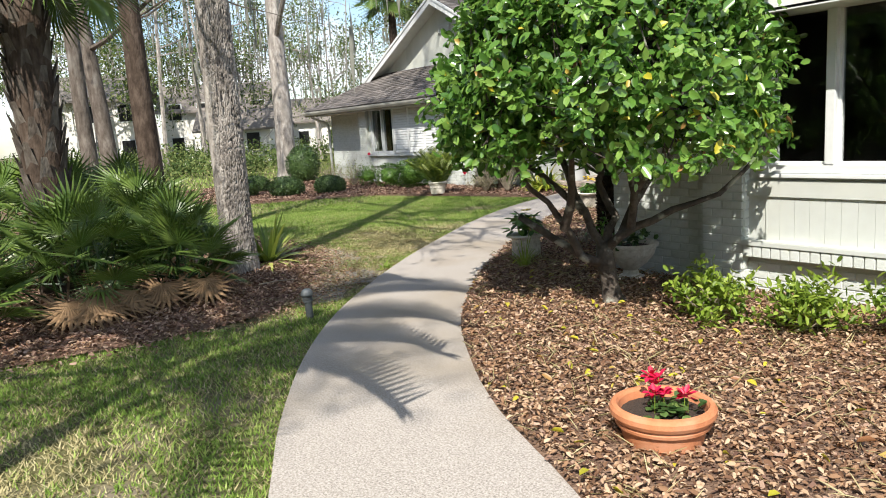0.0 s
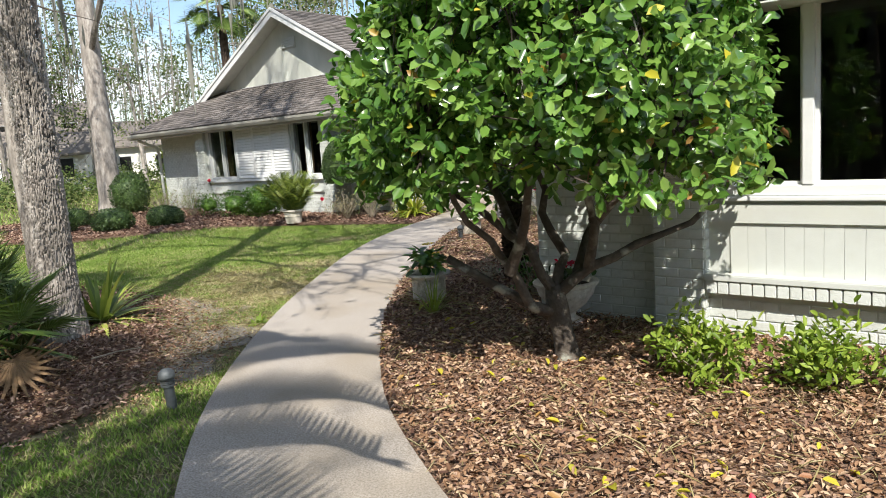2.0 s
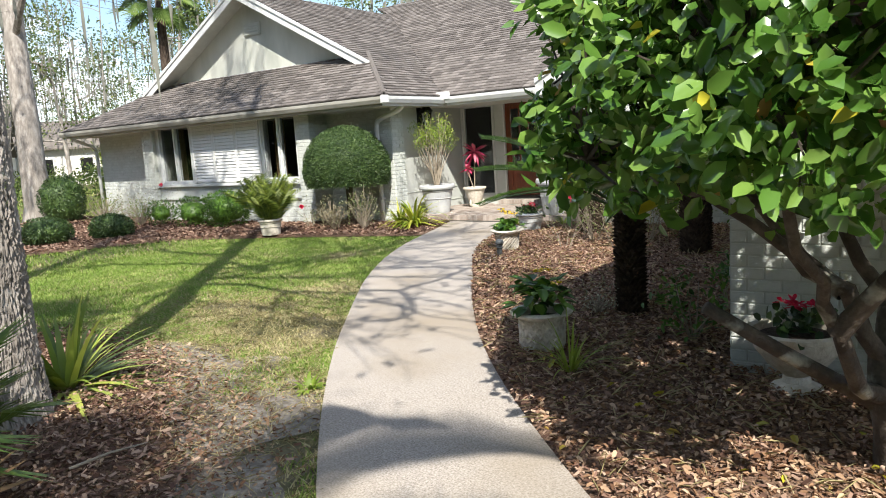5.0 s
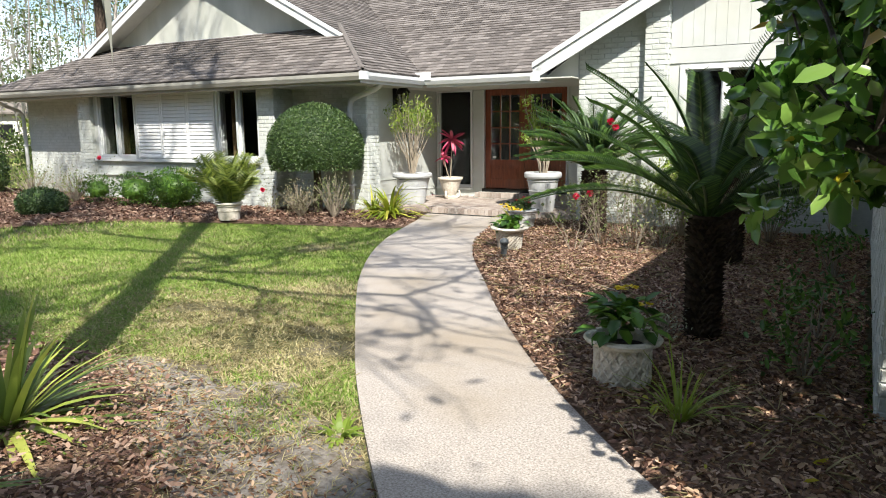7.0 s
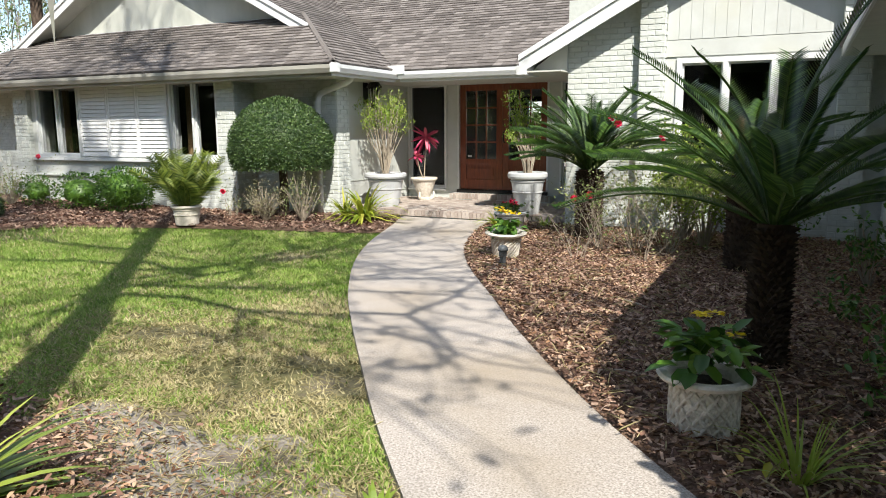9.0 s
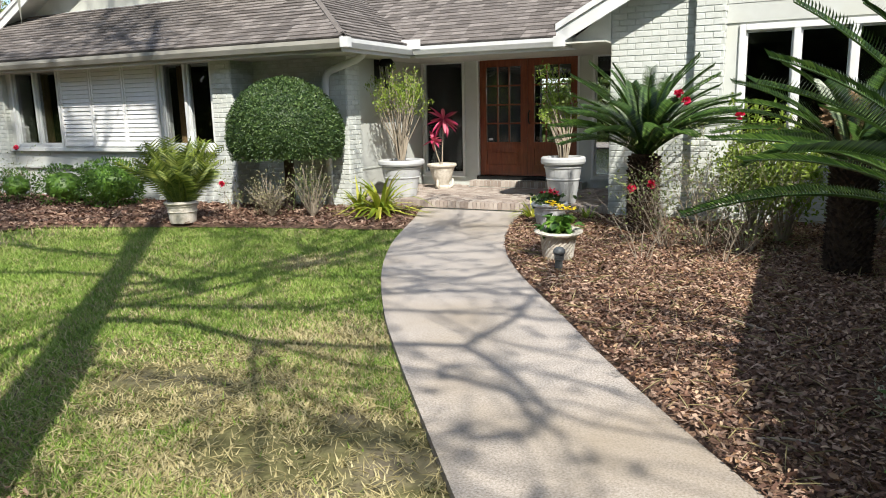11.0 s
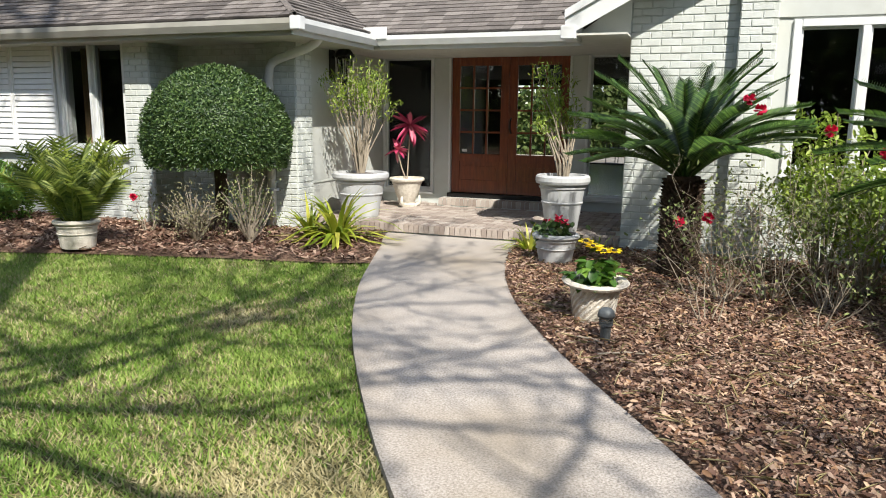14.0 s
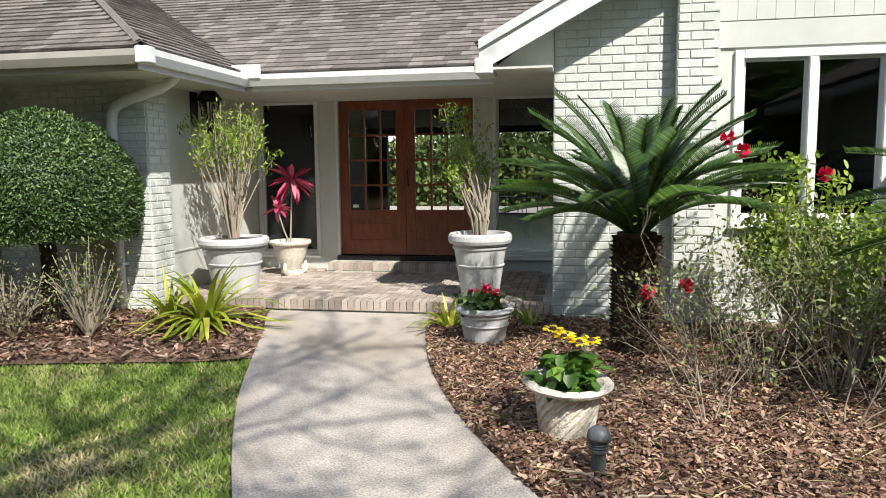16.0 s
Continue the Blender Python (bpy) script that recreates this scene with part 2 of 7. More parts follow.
M_SAGOTRUNK = mat("sago_trunk", [(0.028, 0.02, 0.015), (0.06, 0.043, 0.03), (0.115, 0.085, 0.06)], 0.95, 14, island=0.6, bump=0.8, bump_scale=40, spec=0.1)
M_MOSS = mat("spanish_moss", [(0.2, 0.2, 0.17), (0.33, 0.33, 0.28)], 0.95, 6, island=0.6, trans=0.3, spec=0.1)
M_FARLEAF = mat("far_foliage", [(0.05, 0.09, 0.025), (0.11, 0.16, 0.045), (0.22, 0.25, 0.09)], 0.7, 1.0, island=0.8, trans=0.25, spec=0.2)
M_TERRA = mat("terracotta", [(0.42, 0.15, 0.062), (0.52, 0.2, 0.088), (0.6, 0.26, 0.13)], 0.8, 5, bump=0.15, bump_scale=120, stain=(0.55, 0.33, 0.22), stain_scale=3, stain_lo=0.55, stain_hi=0.85)
M_POT = mat("white_plastic_pot", [(0.43, 0.445, 0.45), (0.53, 0.545, 0.545)], 0.6, 4, bump=0.1, stain=(0.45, 0.43, 0.38), stain_scale=3, stain_lo=0.55, stain_hi=0.85)
M_STONEPOT = mat("cast_stone", [(0.5, 0.45, 0.37), (0.63, 0.585, 0.5), (0.72, 0.68, 0.6)], 0.9, 22, bump=0.5, bump_scale=70, stain=(0.3, 0.28, 0.2), stain_scale=4, stain_lo=0.55, stain_hi=0.78)
M_DIRT = mat("potting_soil", [(0.03, 0.02, 0.014), (0.07, 0.048, 0.034)], 0.95, 40, bump=1.0, bump_scale=70)
M_RED = mat("red_petal", [(0.5, 0.006, 0.03), (0.72, 0.015, 0.09)], 0.5, 8, island=0.7, trans=0.25)
M_PINK = mat("pink_leaf", [(0.32, 0.025, 0.075), (0.6, 0.05, 0.16), (0.72, 0.27, 0.31)], 0.45, 5, island=0.7, trans=0.25)
M_YELLOW = mat("yellow_petal", [(0.82, 0.58, 0.012), (0.9, 0.74, 0.03)], 0.5, 8, island=0.6, trans=0.2)
M_WOOD = mat("mahogany", [(0.10, 0.02, 0.008), (0.17, 0.038, 0.013), (0.24, 0.062, 0.022)], 0.35, 7, stretch=(4, 4, 0.5), bump=0.08, bump_scale=60, coat=0.3)
M_PAVER_OB = mat("porch_brick_single", [(0.25, 0.2, 0.168), (0.36, 0.305, 0.262), (0.46, 0.405, 0.355)], 0.9, 14, obj=0.7, bump=0.4, bump_scale=90)
M_BLACK = mat("black_metal", [(0.012, 0.012, 0.012), (0.03, 0.03, 0.03)], 0.45, 9, metal=0.6)
M_LAMPGREY = mat("weathered_grey_metal", [(0.07, 0.08, 0.083), (0.15, 0.165, 0.17)], 0.55, 12, metal=0.3, bump=0.2)
M_GUTTER = mat("weathered_gutter", [(0.33, 0.32, 0.28), (0.42, 0.41, 0.365)], 0.6, 3, stretch=(0.4, 1, 1), stain=(0.27, 0.26, 0.22), stain_scale=2)
M_BARK2 = mat("brown_grey_bark", [(0.06, 0.048, 0.04), (0.125, 0.105, 0.088), (0.21, 0.185, 0.16)], 0.95, 9, stretch=(1, 1, 0.35), bump=1.0, bump_scale=26, stain=(0.3, 0.29, 0.26), stain_scale=2, stain_lo=0.55, stain_hi=0.75, spec=0.1)
# near-black colour stands in for the dimness of unlit rooms
M_ROOM_SHADE = mat("room_shade", [(0.018, 0.015, 0.014), (0.03, 0.026, 0.024)], 0.9, 2)
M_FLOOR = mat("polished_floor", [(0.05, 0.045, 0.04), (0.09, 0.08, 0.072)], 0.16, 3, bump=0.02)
M_CURTAIN = mat("gold_curtain", [(0.22, 0.13, 0.06), (0.4, 0.27, 0.13)], 0.8, 4, stretch=(8, 8, 0.3))
M_FARWALL = mat("far_house_wall", [(0.72, 0.7, 0.64), (0.8, 0.78, 0.72)], 0.8, 2)
M_FARROOF = mat("far_house_roof", [(0.16, 0.14, 0.125), (0.24, 0.215, 0.19)], 0.95, 8)


def glass(name, tint, rough=0.0):
    m = bpy.data.materials.new(name)
    m.use_nodes = True
    b = m.node_tree.nodes["Principled BSDF"]
    b.inputs["Base Color"].default_value = (*tint, 1)
    b.inputs["Transmission Weight"].default_value = 1.0
    b.inputs["Roughness"].default_value, b.inputs["IOR"].default_value = rough, 1.45
    return m


M_GLASS = glass("window_glass", (0.55, 0.57, 0.58))
M_CLEAR = glass("clear_glass", (0.92, 0.95, 0.94))

# ---- ground, lawn, beds and walk ----
WALK_L = [(20, -19.4), (14, -16.7), (11.4, -15.45), (10.2, -14.85), (9.09, -14.25), (8.31, -13.84), (7.31, -13.2), (6.32, -12.4), (5.3, -11.36), (4.35, -10.25), (3.65, -9.33),
          (2.98, -8.42), (2.4, -7.58), (1.68, -6.37), (1.11, -5.18), (0.74, -4.2), (0.42, -3.3), (0.2, -2.76), (0.08, -2.38)]
WALK_R = [(20, -17.9), (14.4, -15.3), (12.0, -14.25), (11.0, -13.72), (10.04, -13.24), (9.1, -12.86), (8.24, -12.38), (7.3, -11.72), (6.31, -10.76), (5.5, -9.85), (4.85, -9.0),
          (4.2, -8.05), (3.7, -7.25), (3.0, -6.15), (2.5, -5.2), (2.12, -4.2), (1.9, -3.3), (1.82, -2.76), (1.78, -2.38)]


def spline(pts, n):
    """Points of a smooth curve through pts, n to a span."""
    out = []
    for i in range(len(pts) - 1):
        p = [Vector((*pts[min(max(k, 0), len(pts) - 1)], 0)) for k in (i - 1, i, i + 1, i + 2)]
        for s in range(n):
            t = s / n
            out.append(0.5 * (2 * p[1] + (p[2] - p[0]) * t + (2 * p[0] - 5 * p[1] + 4 * p[2] - p[3]) * t * t + (3 * p[1] - p[0] - 3 * p[2] + p[3]) * t ** 3))
    out.append(Vector((*pts[-1], 0)))
    return out


WL, WR = spline(WALK_L, 4), spline(WALK_R, 4)
WALK_POLY = [(p.x, p.y) for p in WL] + [(p.x, p.y) for p in reversed(WR)]


def inside(poly, x, y):
    hit = False
    for i in range(len(poly)):
        (x0, y0), (x1, y1) = poly[i - 1], poly[i]
        if (y0 > y) != (y1 > y) and x < x0 + (y - y0) * (x1 - x0) / (y1 - y0):
            hit = not hit
    return hit


BED_HOUSE = [(-13.5, -9.6), (-9, -9.3), (-5.9, -8.5), (-5.2, -6.9), (-4.3, -5.6), (-2.3, -4.9), (-0.8, -4.5), (0.3, -4.28), (0.72, -4.1), (0.42, -3.3), (0.2, -2.7), (0.08, -2.37), (-1.1, -2.37), (-11.7, -2.4), (-13.5, -2.4)]
BED_OAK = [(1.4, -10.85), (2.7, -10.78), (3.2, -10.98), (3.6, -11.3), (4.2, -11.6), (4.9, -12.0), (5.4, -12.4), (5.72, -13.0), (5.8, -13.9), (5.65, -14.9), (6.2, -17.5), (4, -22), (-14, -22), (-15, -13), (-4, -11.5)]
r_in = [(p.x, p.y) for p in WR if p.x < 15]
BED_RIGHT = r_in + [(2.2, -2.37), (2.9, -2.37), (7.0, -2.4), (7.0, -9.4), (16, -9.4), (16, -15.9)]
BARE = [((3.7, -11.05), 0.95), ((4.6, -11.3), 0.8), ((2.9, -10.9), 0.6), ((5.2, -12.1), 0.5), ((3.5, -9.62), 0.5), ((4.5, -10.75), 0.3), ((1.95, -9.3), 0.65), ((3.0, -9.75), 0.4), ((5.6, -13.0), 0.5)]
DRYSPOT = [((2.9, -9.6), 1.7), ((5.0, -11.0), 0.9), ((2.3, -8.3), 0.9), ((8.0, -15.5), 1.2), ((0.7, -6.2), 0.5)]


def flat(name, poly, z, material, mound=0.0, step=0.35, rng=random.Random(5)):
    """A bed sheet over an outline, uneven and falling to its edge."""
    bm = bmesh.new()
    vs = [bm.verts.new((x, y, z)) for x, y in poly]
    f = bm.faces.new(vs)
    if f.normal.z < 0:
        f.normal_flip()
    bmesh.ops.triangulate(bm, faces=bm.faces[:])
    for _ in range(6):
        es = [e for e in bm.edges if e.calc_length() > step * 1.6]
        if not es:
            break
        bmesh.ops.subdivide_edges(bm, edges=es, cuts=1)
        bmesh.ops.triangulate(bm, faces=[f for f in bm.faces if len(f.verts) > 3])
    for v in bm.verts:
        if not v.is_boundary:
            v.co.z += mound * (0.6 + 0.8 * noise.noise(v.co * 0.8))
    for f in bm.faces:
        f.normal_update()
        if f.normal.z < 0:
            f.normal_flip()
    ob = part(name, bm, material, smooth=True)
    return tagged(ob, kind="structure")


bm = bmesh.new()
bmesh.ops.create_grid(bm, x_segments=60, y_segments=60, size=600)
for v in bm.verts:
    v.co.z = -0.03
ground = tagged(part("ground", bm, M_SOIL), "short green lawn with thin sandy patches", "ground", kind="structure")
bed_house = tagged(flat("mulch_bed_house", BED_HOUSE, 0.0, M_MULCH, 0.06), "dark brown mulch bed along the house wall", "mulch bed")
bed_oak = tagged(flat("mulch_bed_palmetto", BED_OAK, -0.01, M_MULCH, 0.022), "leaf-covered mulch bed under the palmettos", "mulch bed")
bed_right = tagged(flat("mulch_bed_entry", BED_RIGHT, 0.0, M_MULCH, 0.05), "brown bark mulch bed between walk and house", "mulch bed")
vs, fs = [], []
for a, b in zip(WL, WR):
    vs += [(a.x, a.y, 0.02), (b.x, b.y, 0.02), (a.x, a.y, -0.12), (b.x, b.y, -0.12)]
for i in range(len(WL) - 1):
    k = 4 * i
    fs += [(k, k + 1, k + 5, k + 4), (k, k + 4, k + 6, k + 2), (k + 1, k + 3, k + 7, k + 5)]
fs.append((4 * len(WL) - 4, 4 * len(WL) - 3, 4 * len(WL) - 1, 4 * len(WL) - 2))
walkway = tagged(part("walkway", (vs, fs), M_CONC), "curved pale concrete front walk with worn texture", "walkway", kind="structure")

# ---- house ----
EAVE, PITCH = 2.45, 0.53
BRICKS = []                 # stretches of brick face, laid at the end of the file


def brick_face(parent, p, u, w, h, n, single=0):
    """Notes a brick face: lower corner p, along the unit vector u, w wide, h high, outward normal n."""
    BRICKS.append((parent, Vector(p), Vector(u), w, h, Vector(n), single))


def wall(name, x0, y0, x1, y1, z0, z1, material=M_MORTAR, label="", holes=()):
    """An upright wall box with openings (along its long side, from a to b, z from c to d), built of its solid pieces."""
    bm = bmesh.new()
    along_x = abs(x1 - x0) > abs(y1 - y0)
    cuts = sorted({x0 if along_x else y0, x1 if along_x else y1, *[v for h in holes for v in h[:2]]})
    for a, b in zip(cuts, cuts[1:]):
        mine = sorted((h[2], h[3]) for h in holes if h[0] <= a + 1e-4 and h[1] >= b - 1e-4)
        z = z0
        for lo, hi in mine + [(z1, z1)]:
            if lo > z + 1e-4:
                box(*((a, y0, z, b, y1, lo) if along_x else (x0, a, z, x1, b, lo)), bm=bm)
            z = hi
    return tagged(part(name, bm, material), label, "wall", kind="structure")


def window(name, x0, x1, z0, z1, y, panes, frame_w=0.07, deep=0.14, label="white-framed window with dark glass"):
    """A window in a wall that faces -y: frame, mullions, panes and a sill."""
    w = tagged(thing(name, label, "window"), kind="structure")
    bm = bmesh.new()
    f = frame_w
    box(x0, y - 0.03, z0, x0 + f, y + deep, z1, 0.006, bm)
    box(x1 - f, y - 0.03, z0, x1, y + deep, z1, 0.006, bm)
    box(x0 + f, y - 0.03, z1 - f, x1 - f, y + deep, z1, 0.006, bm)
    box(x0 + f, y - 0.03, z0, x1 - f, y + deep, z0 + f, 0.006, bm)
    part("window_frame", bm, M_TRIM, w)
    step = (x1 - x0 - f) / panes
    for k in range(1, panes):
        c = x0 + f / 2 + step * k
        part("mullion", box(c - f / 2, y - 0.035, z0 + f, c + f / 2, y + deep - 0.01, z1 - f, 0.006), M_TRIM, w)
    for k in range(panes):
        a = x0 + f + step * k
        b = a + step - f
        g = part("pane", box(a - 0.01, y + 0.05, z0 + f - 0.01, b + 0.01, y + 0.056, z1 - f + 0.01), M_GLASS, w)
        g.visible_shadow = False
        bm = bmesh.new()
        s = 0.022
        box(a, y + 0.02, z0 + f, a + s, y + 0.049, z1 - f, 0, bm)
        box(b - s, y + 0.02, z0 + f, b, y + 0.049, z1 - f, 0, bm)
        box(a + s, y + 0.02, z1 - f - s, b - s, y + 0.049, z1 - f, 0, bm)
        box(a + s, y + 0.02, z0 + f, b - s, y + 0.049, z0 + f + s, 0, bm)
        part("sash", bm, M_TRIM, w)
    part("window_sill", box(x0 - 0.01, y - 0.06, z0 - 0.035, x1 + 0.01, y + 0.02, z0, 0.006), M_TRIM, w)
    return w


# left wing: a window bay at y -2.96 between brick piers, recesses at y -2.5
LX0, LX1, LC = -11.85, -1.12, -6.35
wall("wall_left_recess_west", LX0, -2.5, -8.95, -2.25, -0.1, EAVE, label="painted off-white brick wall in the shade of the eave")
wall("wall_left_recess_east", -2.95, -2.5, LX1 - 0.0, -2.25, -0.1, EAVE, label="painted off-white brick wall behind the round topiary")
bay = wall("wall_left_bay", -8.52, -2.95, -3.32, -2.7, -0.1, EAVE, M_STUCCO, "off-white painted bay wall with windows and shutters", [(-8.37, -7.05, 0.96, 2.44), (-4.56, -3.38, 0.96, 2.44)])
for px0, px1 in ((-8.95, -8.52), (-3.32, -2.92)):
    p = wall("brick_pier", px0, -3.05, px1, -2.45, -0.1, EAVE, label="painted brick pier beside the bay windows")
    brick_face(p, (px0, -3.05, 0), (1, 0, 0), px1 - px0, EAVE, (0, -1, 0))
    brick_face(p, (px1, -3.05, 0), (0, 1, 0), 0.55, EAVE, (1, 0, 0))
corner = wall("corner_pier", -1.46, -2.62, -1.05, -2.24, -0.1, EAVE, label="painted brick corner pier with white downspout")
brick_face(corner, (-1.46, -2.62, 0), (1, 0, 0), 0.41, EAVE, (0, -1, 0))
brick_face(corner, (-1.05, -2.62, 0), (0, 1, 0), 0.37, EAVE, (1, 0, 0))
brick_face(bpy.data.objects["wall_left_recess_east"], (-2.92, -2.5, 0), (1, 0, 0), 1.46, EAVE, (0, -1, 0))
brick_face(bpy.data.objects["wall_left_recess_west"], (LX0, -2.5, 0), (1, 0, 0), 2.9, EAVE, (0, -1, 0))
brick_face(bay, (-8.52, -2.95, 0), (1, 0, 0), 5.2, 0.52, (0, -1, 0))
wall("wall_left_west", LX0, -2.25, LX0 + 0.2, 9, -0.1, EAVE, M_STUCCO, "off-white painted side wall")
side = wall("wall_entry_side", LX1 - 0.2, -2.24, LX1, 0.2, -0.1, EAVE + 0.2, M_STUCCO, "off-white painted side wall of the entry recess")
part("wall_seam", box(LX1, -2.23, 0.565, LX1 + 0.012, 0.0, 0.58), M_MORTAR, side)
part("wall_seam", box(LX1, -2.23, 0.28, LX1 + 0.012, 0.0, 0.295), M_MORTAR, side)
part("bay_ledge", box(-8.52, -3.0, 0.56, -3.32, -2.952, 0.6, 0.006), M_STUCCO, bay)
part("bay_sill", box(-8.5, -3.03, 0.88, -3.34, -2.952, 0.95, 0.006), M_TRIM, bay)
window("window_bay_west", -8.37, -7.05, 0.96, 2.44, -2.95, 2, 0.05, label="white-framed double window reflecting woods")
window("window_bay_east", -4.56, -3.38, 0.96, 2.44, -2.95, 2, 0.05, label="white-framed double window with dark glass")


def shutter(x0, x1, z0, z1, y):
    s = thing("louvred_shutter", "white louvred wooden shutter fixed on the bay wall", "shutter", ((x0 + x1) / 2, y, z0), "bay shutters")
    w, h, e = (x1 - x0) / 2, z1 - z0, 0.042
    bm = bmesh.new()
    box(-w, -0.03, 0, -w + e, 0, h, 0.004, bm)
    box(w - e, -0.03, 0, w, 0, h, 0.004, bm)
    for z in (0, h - e):
        box(-w + e, -0.03, z, w - e, 0, z + e, 0.004, bm)
    part("shutter_frame", bm, M_SHUTTER, s)
    me = None
    k = 0
    z = e + 0.02
    while z < h - e - 0.03:
        if me is None:
            b2 = prism([(-w + e, -0.027, -0.03), (-w + e, -0.02, -0.034), (-w + e, -0.004, 0.03), (-w + e, -0.011, 0.034)], (2 * (w - e), 0, 0))
            o = part("louvre", b2, M_SHUTTER, s)
            me = o.data
        else:
            o = new("louvre", me)
            o.parent = s
        o.location = (0, 0, z)
        z += 0.075
    return s


for x0 in (-7.02, -6.21, -5.4):
    shutter(x0, x0 + 0.8, 0.97, 2.4, -2.953)

# entry recess: door wall at y 0
wall("wall_entry", -1.15, 0, 2.93, 0.2, -0.1, EAVE + 0.15, M_STUCCO, "off-white painted entry wall round the doors", [(-1.1, -0.24, 0.3, 2.36), (0.0, 1.86, 0.3, 2.36), (2.08, 2.9, 0.3, 2.36)])
# back wall, hall wall and ceiling take the near-black colour for indoor dimness
wall("wall_back", -11.4, 8.8, 2.9, 9, -0.1, EAVE, M_ROOM_SHADE, "plain back wall of the house, near-black for indoor dimness", [(-1.7, 2.88, 0.3, 2.3)])
wall("wall_hall_side", -2.3, 0.21, -2.2, 8.8, -0.1, EAVE, M_ROOM_SHADE, "plain hall wall, near-black for indoor dimness")
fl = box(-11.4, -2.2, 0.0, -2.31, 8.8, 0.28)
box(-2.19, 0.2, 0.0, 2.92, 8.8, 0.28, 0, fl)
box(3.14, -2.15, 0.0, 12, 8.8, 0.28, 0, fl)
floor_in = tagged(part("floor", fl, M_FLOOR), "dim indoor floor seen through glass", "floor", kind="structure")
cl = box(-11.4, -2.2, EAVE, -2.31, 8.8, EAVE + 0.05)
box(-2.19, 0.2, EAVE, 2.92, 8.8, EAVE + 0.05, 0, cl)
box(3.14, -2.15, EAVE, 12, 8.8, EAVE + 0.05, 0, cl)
ceil_in = tagged(part("ceiling", cl, M_ROOM_SHADE), "plain indoor ceiling, near-black for indoor dimness", "ceiling", kind="structure")
window("window_sidelight_west", -1.1, -0.24, 0.3, 2.36, 0.0, 1, 0.045, label="tall dark sidelight window beside the doors")
window("window_sidelight_east", 2.08, 2.9, 0.3, 2.36, 0.0, 1, 0.045, label="tall sidelight window beside the doors")

# right wing: gable with a window bay
RP = 5.4
wall("wall_right_west", 2.93, -2.46, 3.98, -2.2, -0.1, 3.3, label="painted off-white brick wall in sunlight")
rw = bpy.data.objects["wall_right_west"]
brick_face(rw, (2.93, -2.46, 0), (1, 0, 0), 1.05, 3.0, (0, -1, 0), 1)
brick_face(rw, (2.93, -2.46, 0), (0, 1, 0), 0.01, 0.02, (-1, 0, 0))
wall("wall_right_side", 2.93, -2.2, 3.13, 0.2, -0.1, 3.0, label="shaded side wall of the entry recess")
for nm, px0, px1 in (("west", 3.98, 4.32), ("east", 6.45, 6.8)):
    p = wall("pilaster_right_" + nm, px0, -2.6, px1, -2.2, -0.1, 3.9, label="painted off-white brick pilaster under the gable")
    brick_face(p, (px0, -2.6, 0), (1, 0, 0), px1 - px0, 3.3, (0, -1, 0), 1 if nm == "west" else 0)
    brick_face(p, (px1, -2.6, 0), (0, 1, 0), 0.14, 3.3, (1, 0, 0))
rbay = wall("wall_right_bay", 4.32, -2.46, 6.45, -2.2, -0.1, 4.2, M_STUCCO, "off-white painted bay wall with grooved boards", [(4.47, 6.33, 0.92, 2.42)])
brick_face(rbay, (4.32, -2.46, 0), (1, 0, 0), 2.13, 0.55, (0, -1, 0))
wall("wall_right_east", 6.8, -2.46, 8, -2.2, -0.1, 3.3, label="shaded painted wall")
window("window_right_bay", 4.47, 6.33, 0.92, 2.42, -2.46, 3, 0.075, label="white-framed triple window with dark glass")
part("header_board", box(4.32, -2.48, 2.44, 6.45, -2.462, 2.66, 0.004), M_STUCCO, rbay)
for k in range(14):
    a = 4.33 + k * 0.152
    part("board", box(a, -2.478, 2.67, a + 0.149, -2.462, 4.1), M_STUCCO, rbay)

# front wing beside the start of the walk
wall("wall_front_recess", 7.05, -9.42, 8.21, -9.2, -0.1, EAVE, label="shaded painted brick wall behind the small tree")
fr = bpy.data.objects["wall_front_recess"]
brick_face(fr, (7.05, -9.42, 0), (1, 0, 0), 1.16, 2.3, (0, -1, 0), 2)
wall("wall_front_side", 7.05, -9.2, 7.2, -2.2, -0.1, 2.5, label="shaded painted side wall of the front wing")
fs_ = bpy.data.objects["wall_front_side"]
brick_face(fs_, (7.05, -2.5, 0), (0, -1, 0), 6.9, 2.4, (-1, 0, 0))
fp = wall("pilaster_front", 8.21, -9.58, 8.61, -9.2, -0.1, EAVE - 0.12, label="painted off-white brick pilaster, part in shade")
brick_face(fp, (8.21, -9.58, 0), (1, 0, 0), 0.4, 2.3, (0, -1, 0), 1)
brick_face(fp, (8.61, -9.58, 0), (0, 1, 0), 0.14, 2.3, (1, 0, 0))
fbay = wall("wall_front_bay", 8.61, -9.5, 13.5, -9.25, -0.1, EAVE, M_STUCCO, "off-white painted bay wall above a brick base", [(8.74, 9.87, 1.07, 2.43)])
brick_face(fbay, (8.61, -9.5, 0), (1, 0, 0), 3.2, 0.34, (0, -1, 0), 1)
window("window_front_bay", 8.74, 9.87, 1.07, 2.43, -9.5, 2, 0.075, label="white-framed double window with dark glass")
part("panel_rail", box(8.61, -9.535, 0.87, 13, -9.502, 1.01, 0.006), M_STUCCO, fbay)
part("panel_ledge", box(8.61, -9.62, 0.45, 13, -9.502, 0.5, 0.008), M_STUCCO, fbay)
for k in range(24):
    a = 8.78 + k * 0.125
    part("board", box(a, -9.515, 0.5, a + 0.1225, -9.502, 0.868), M_STUCCO, fbay)
me = None
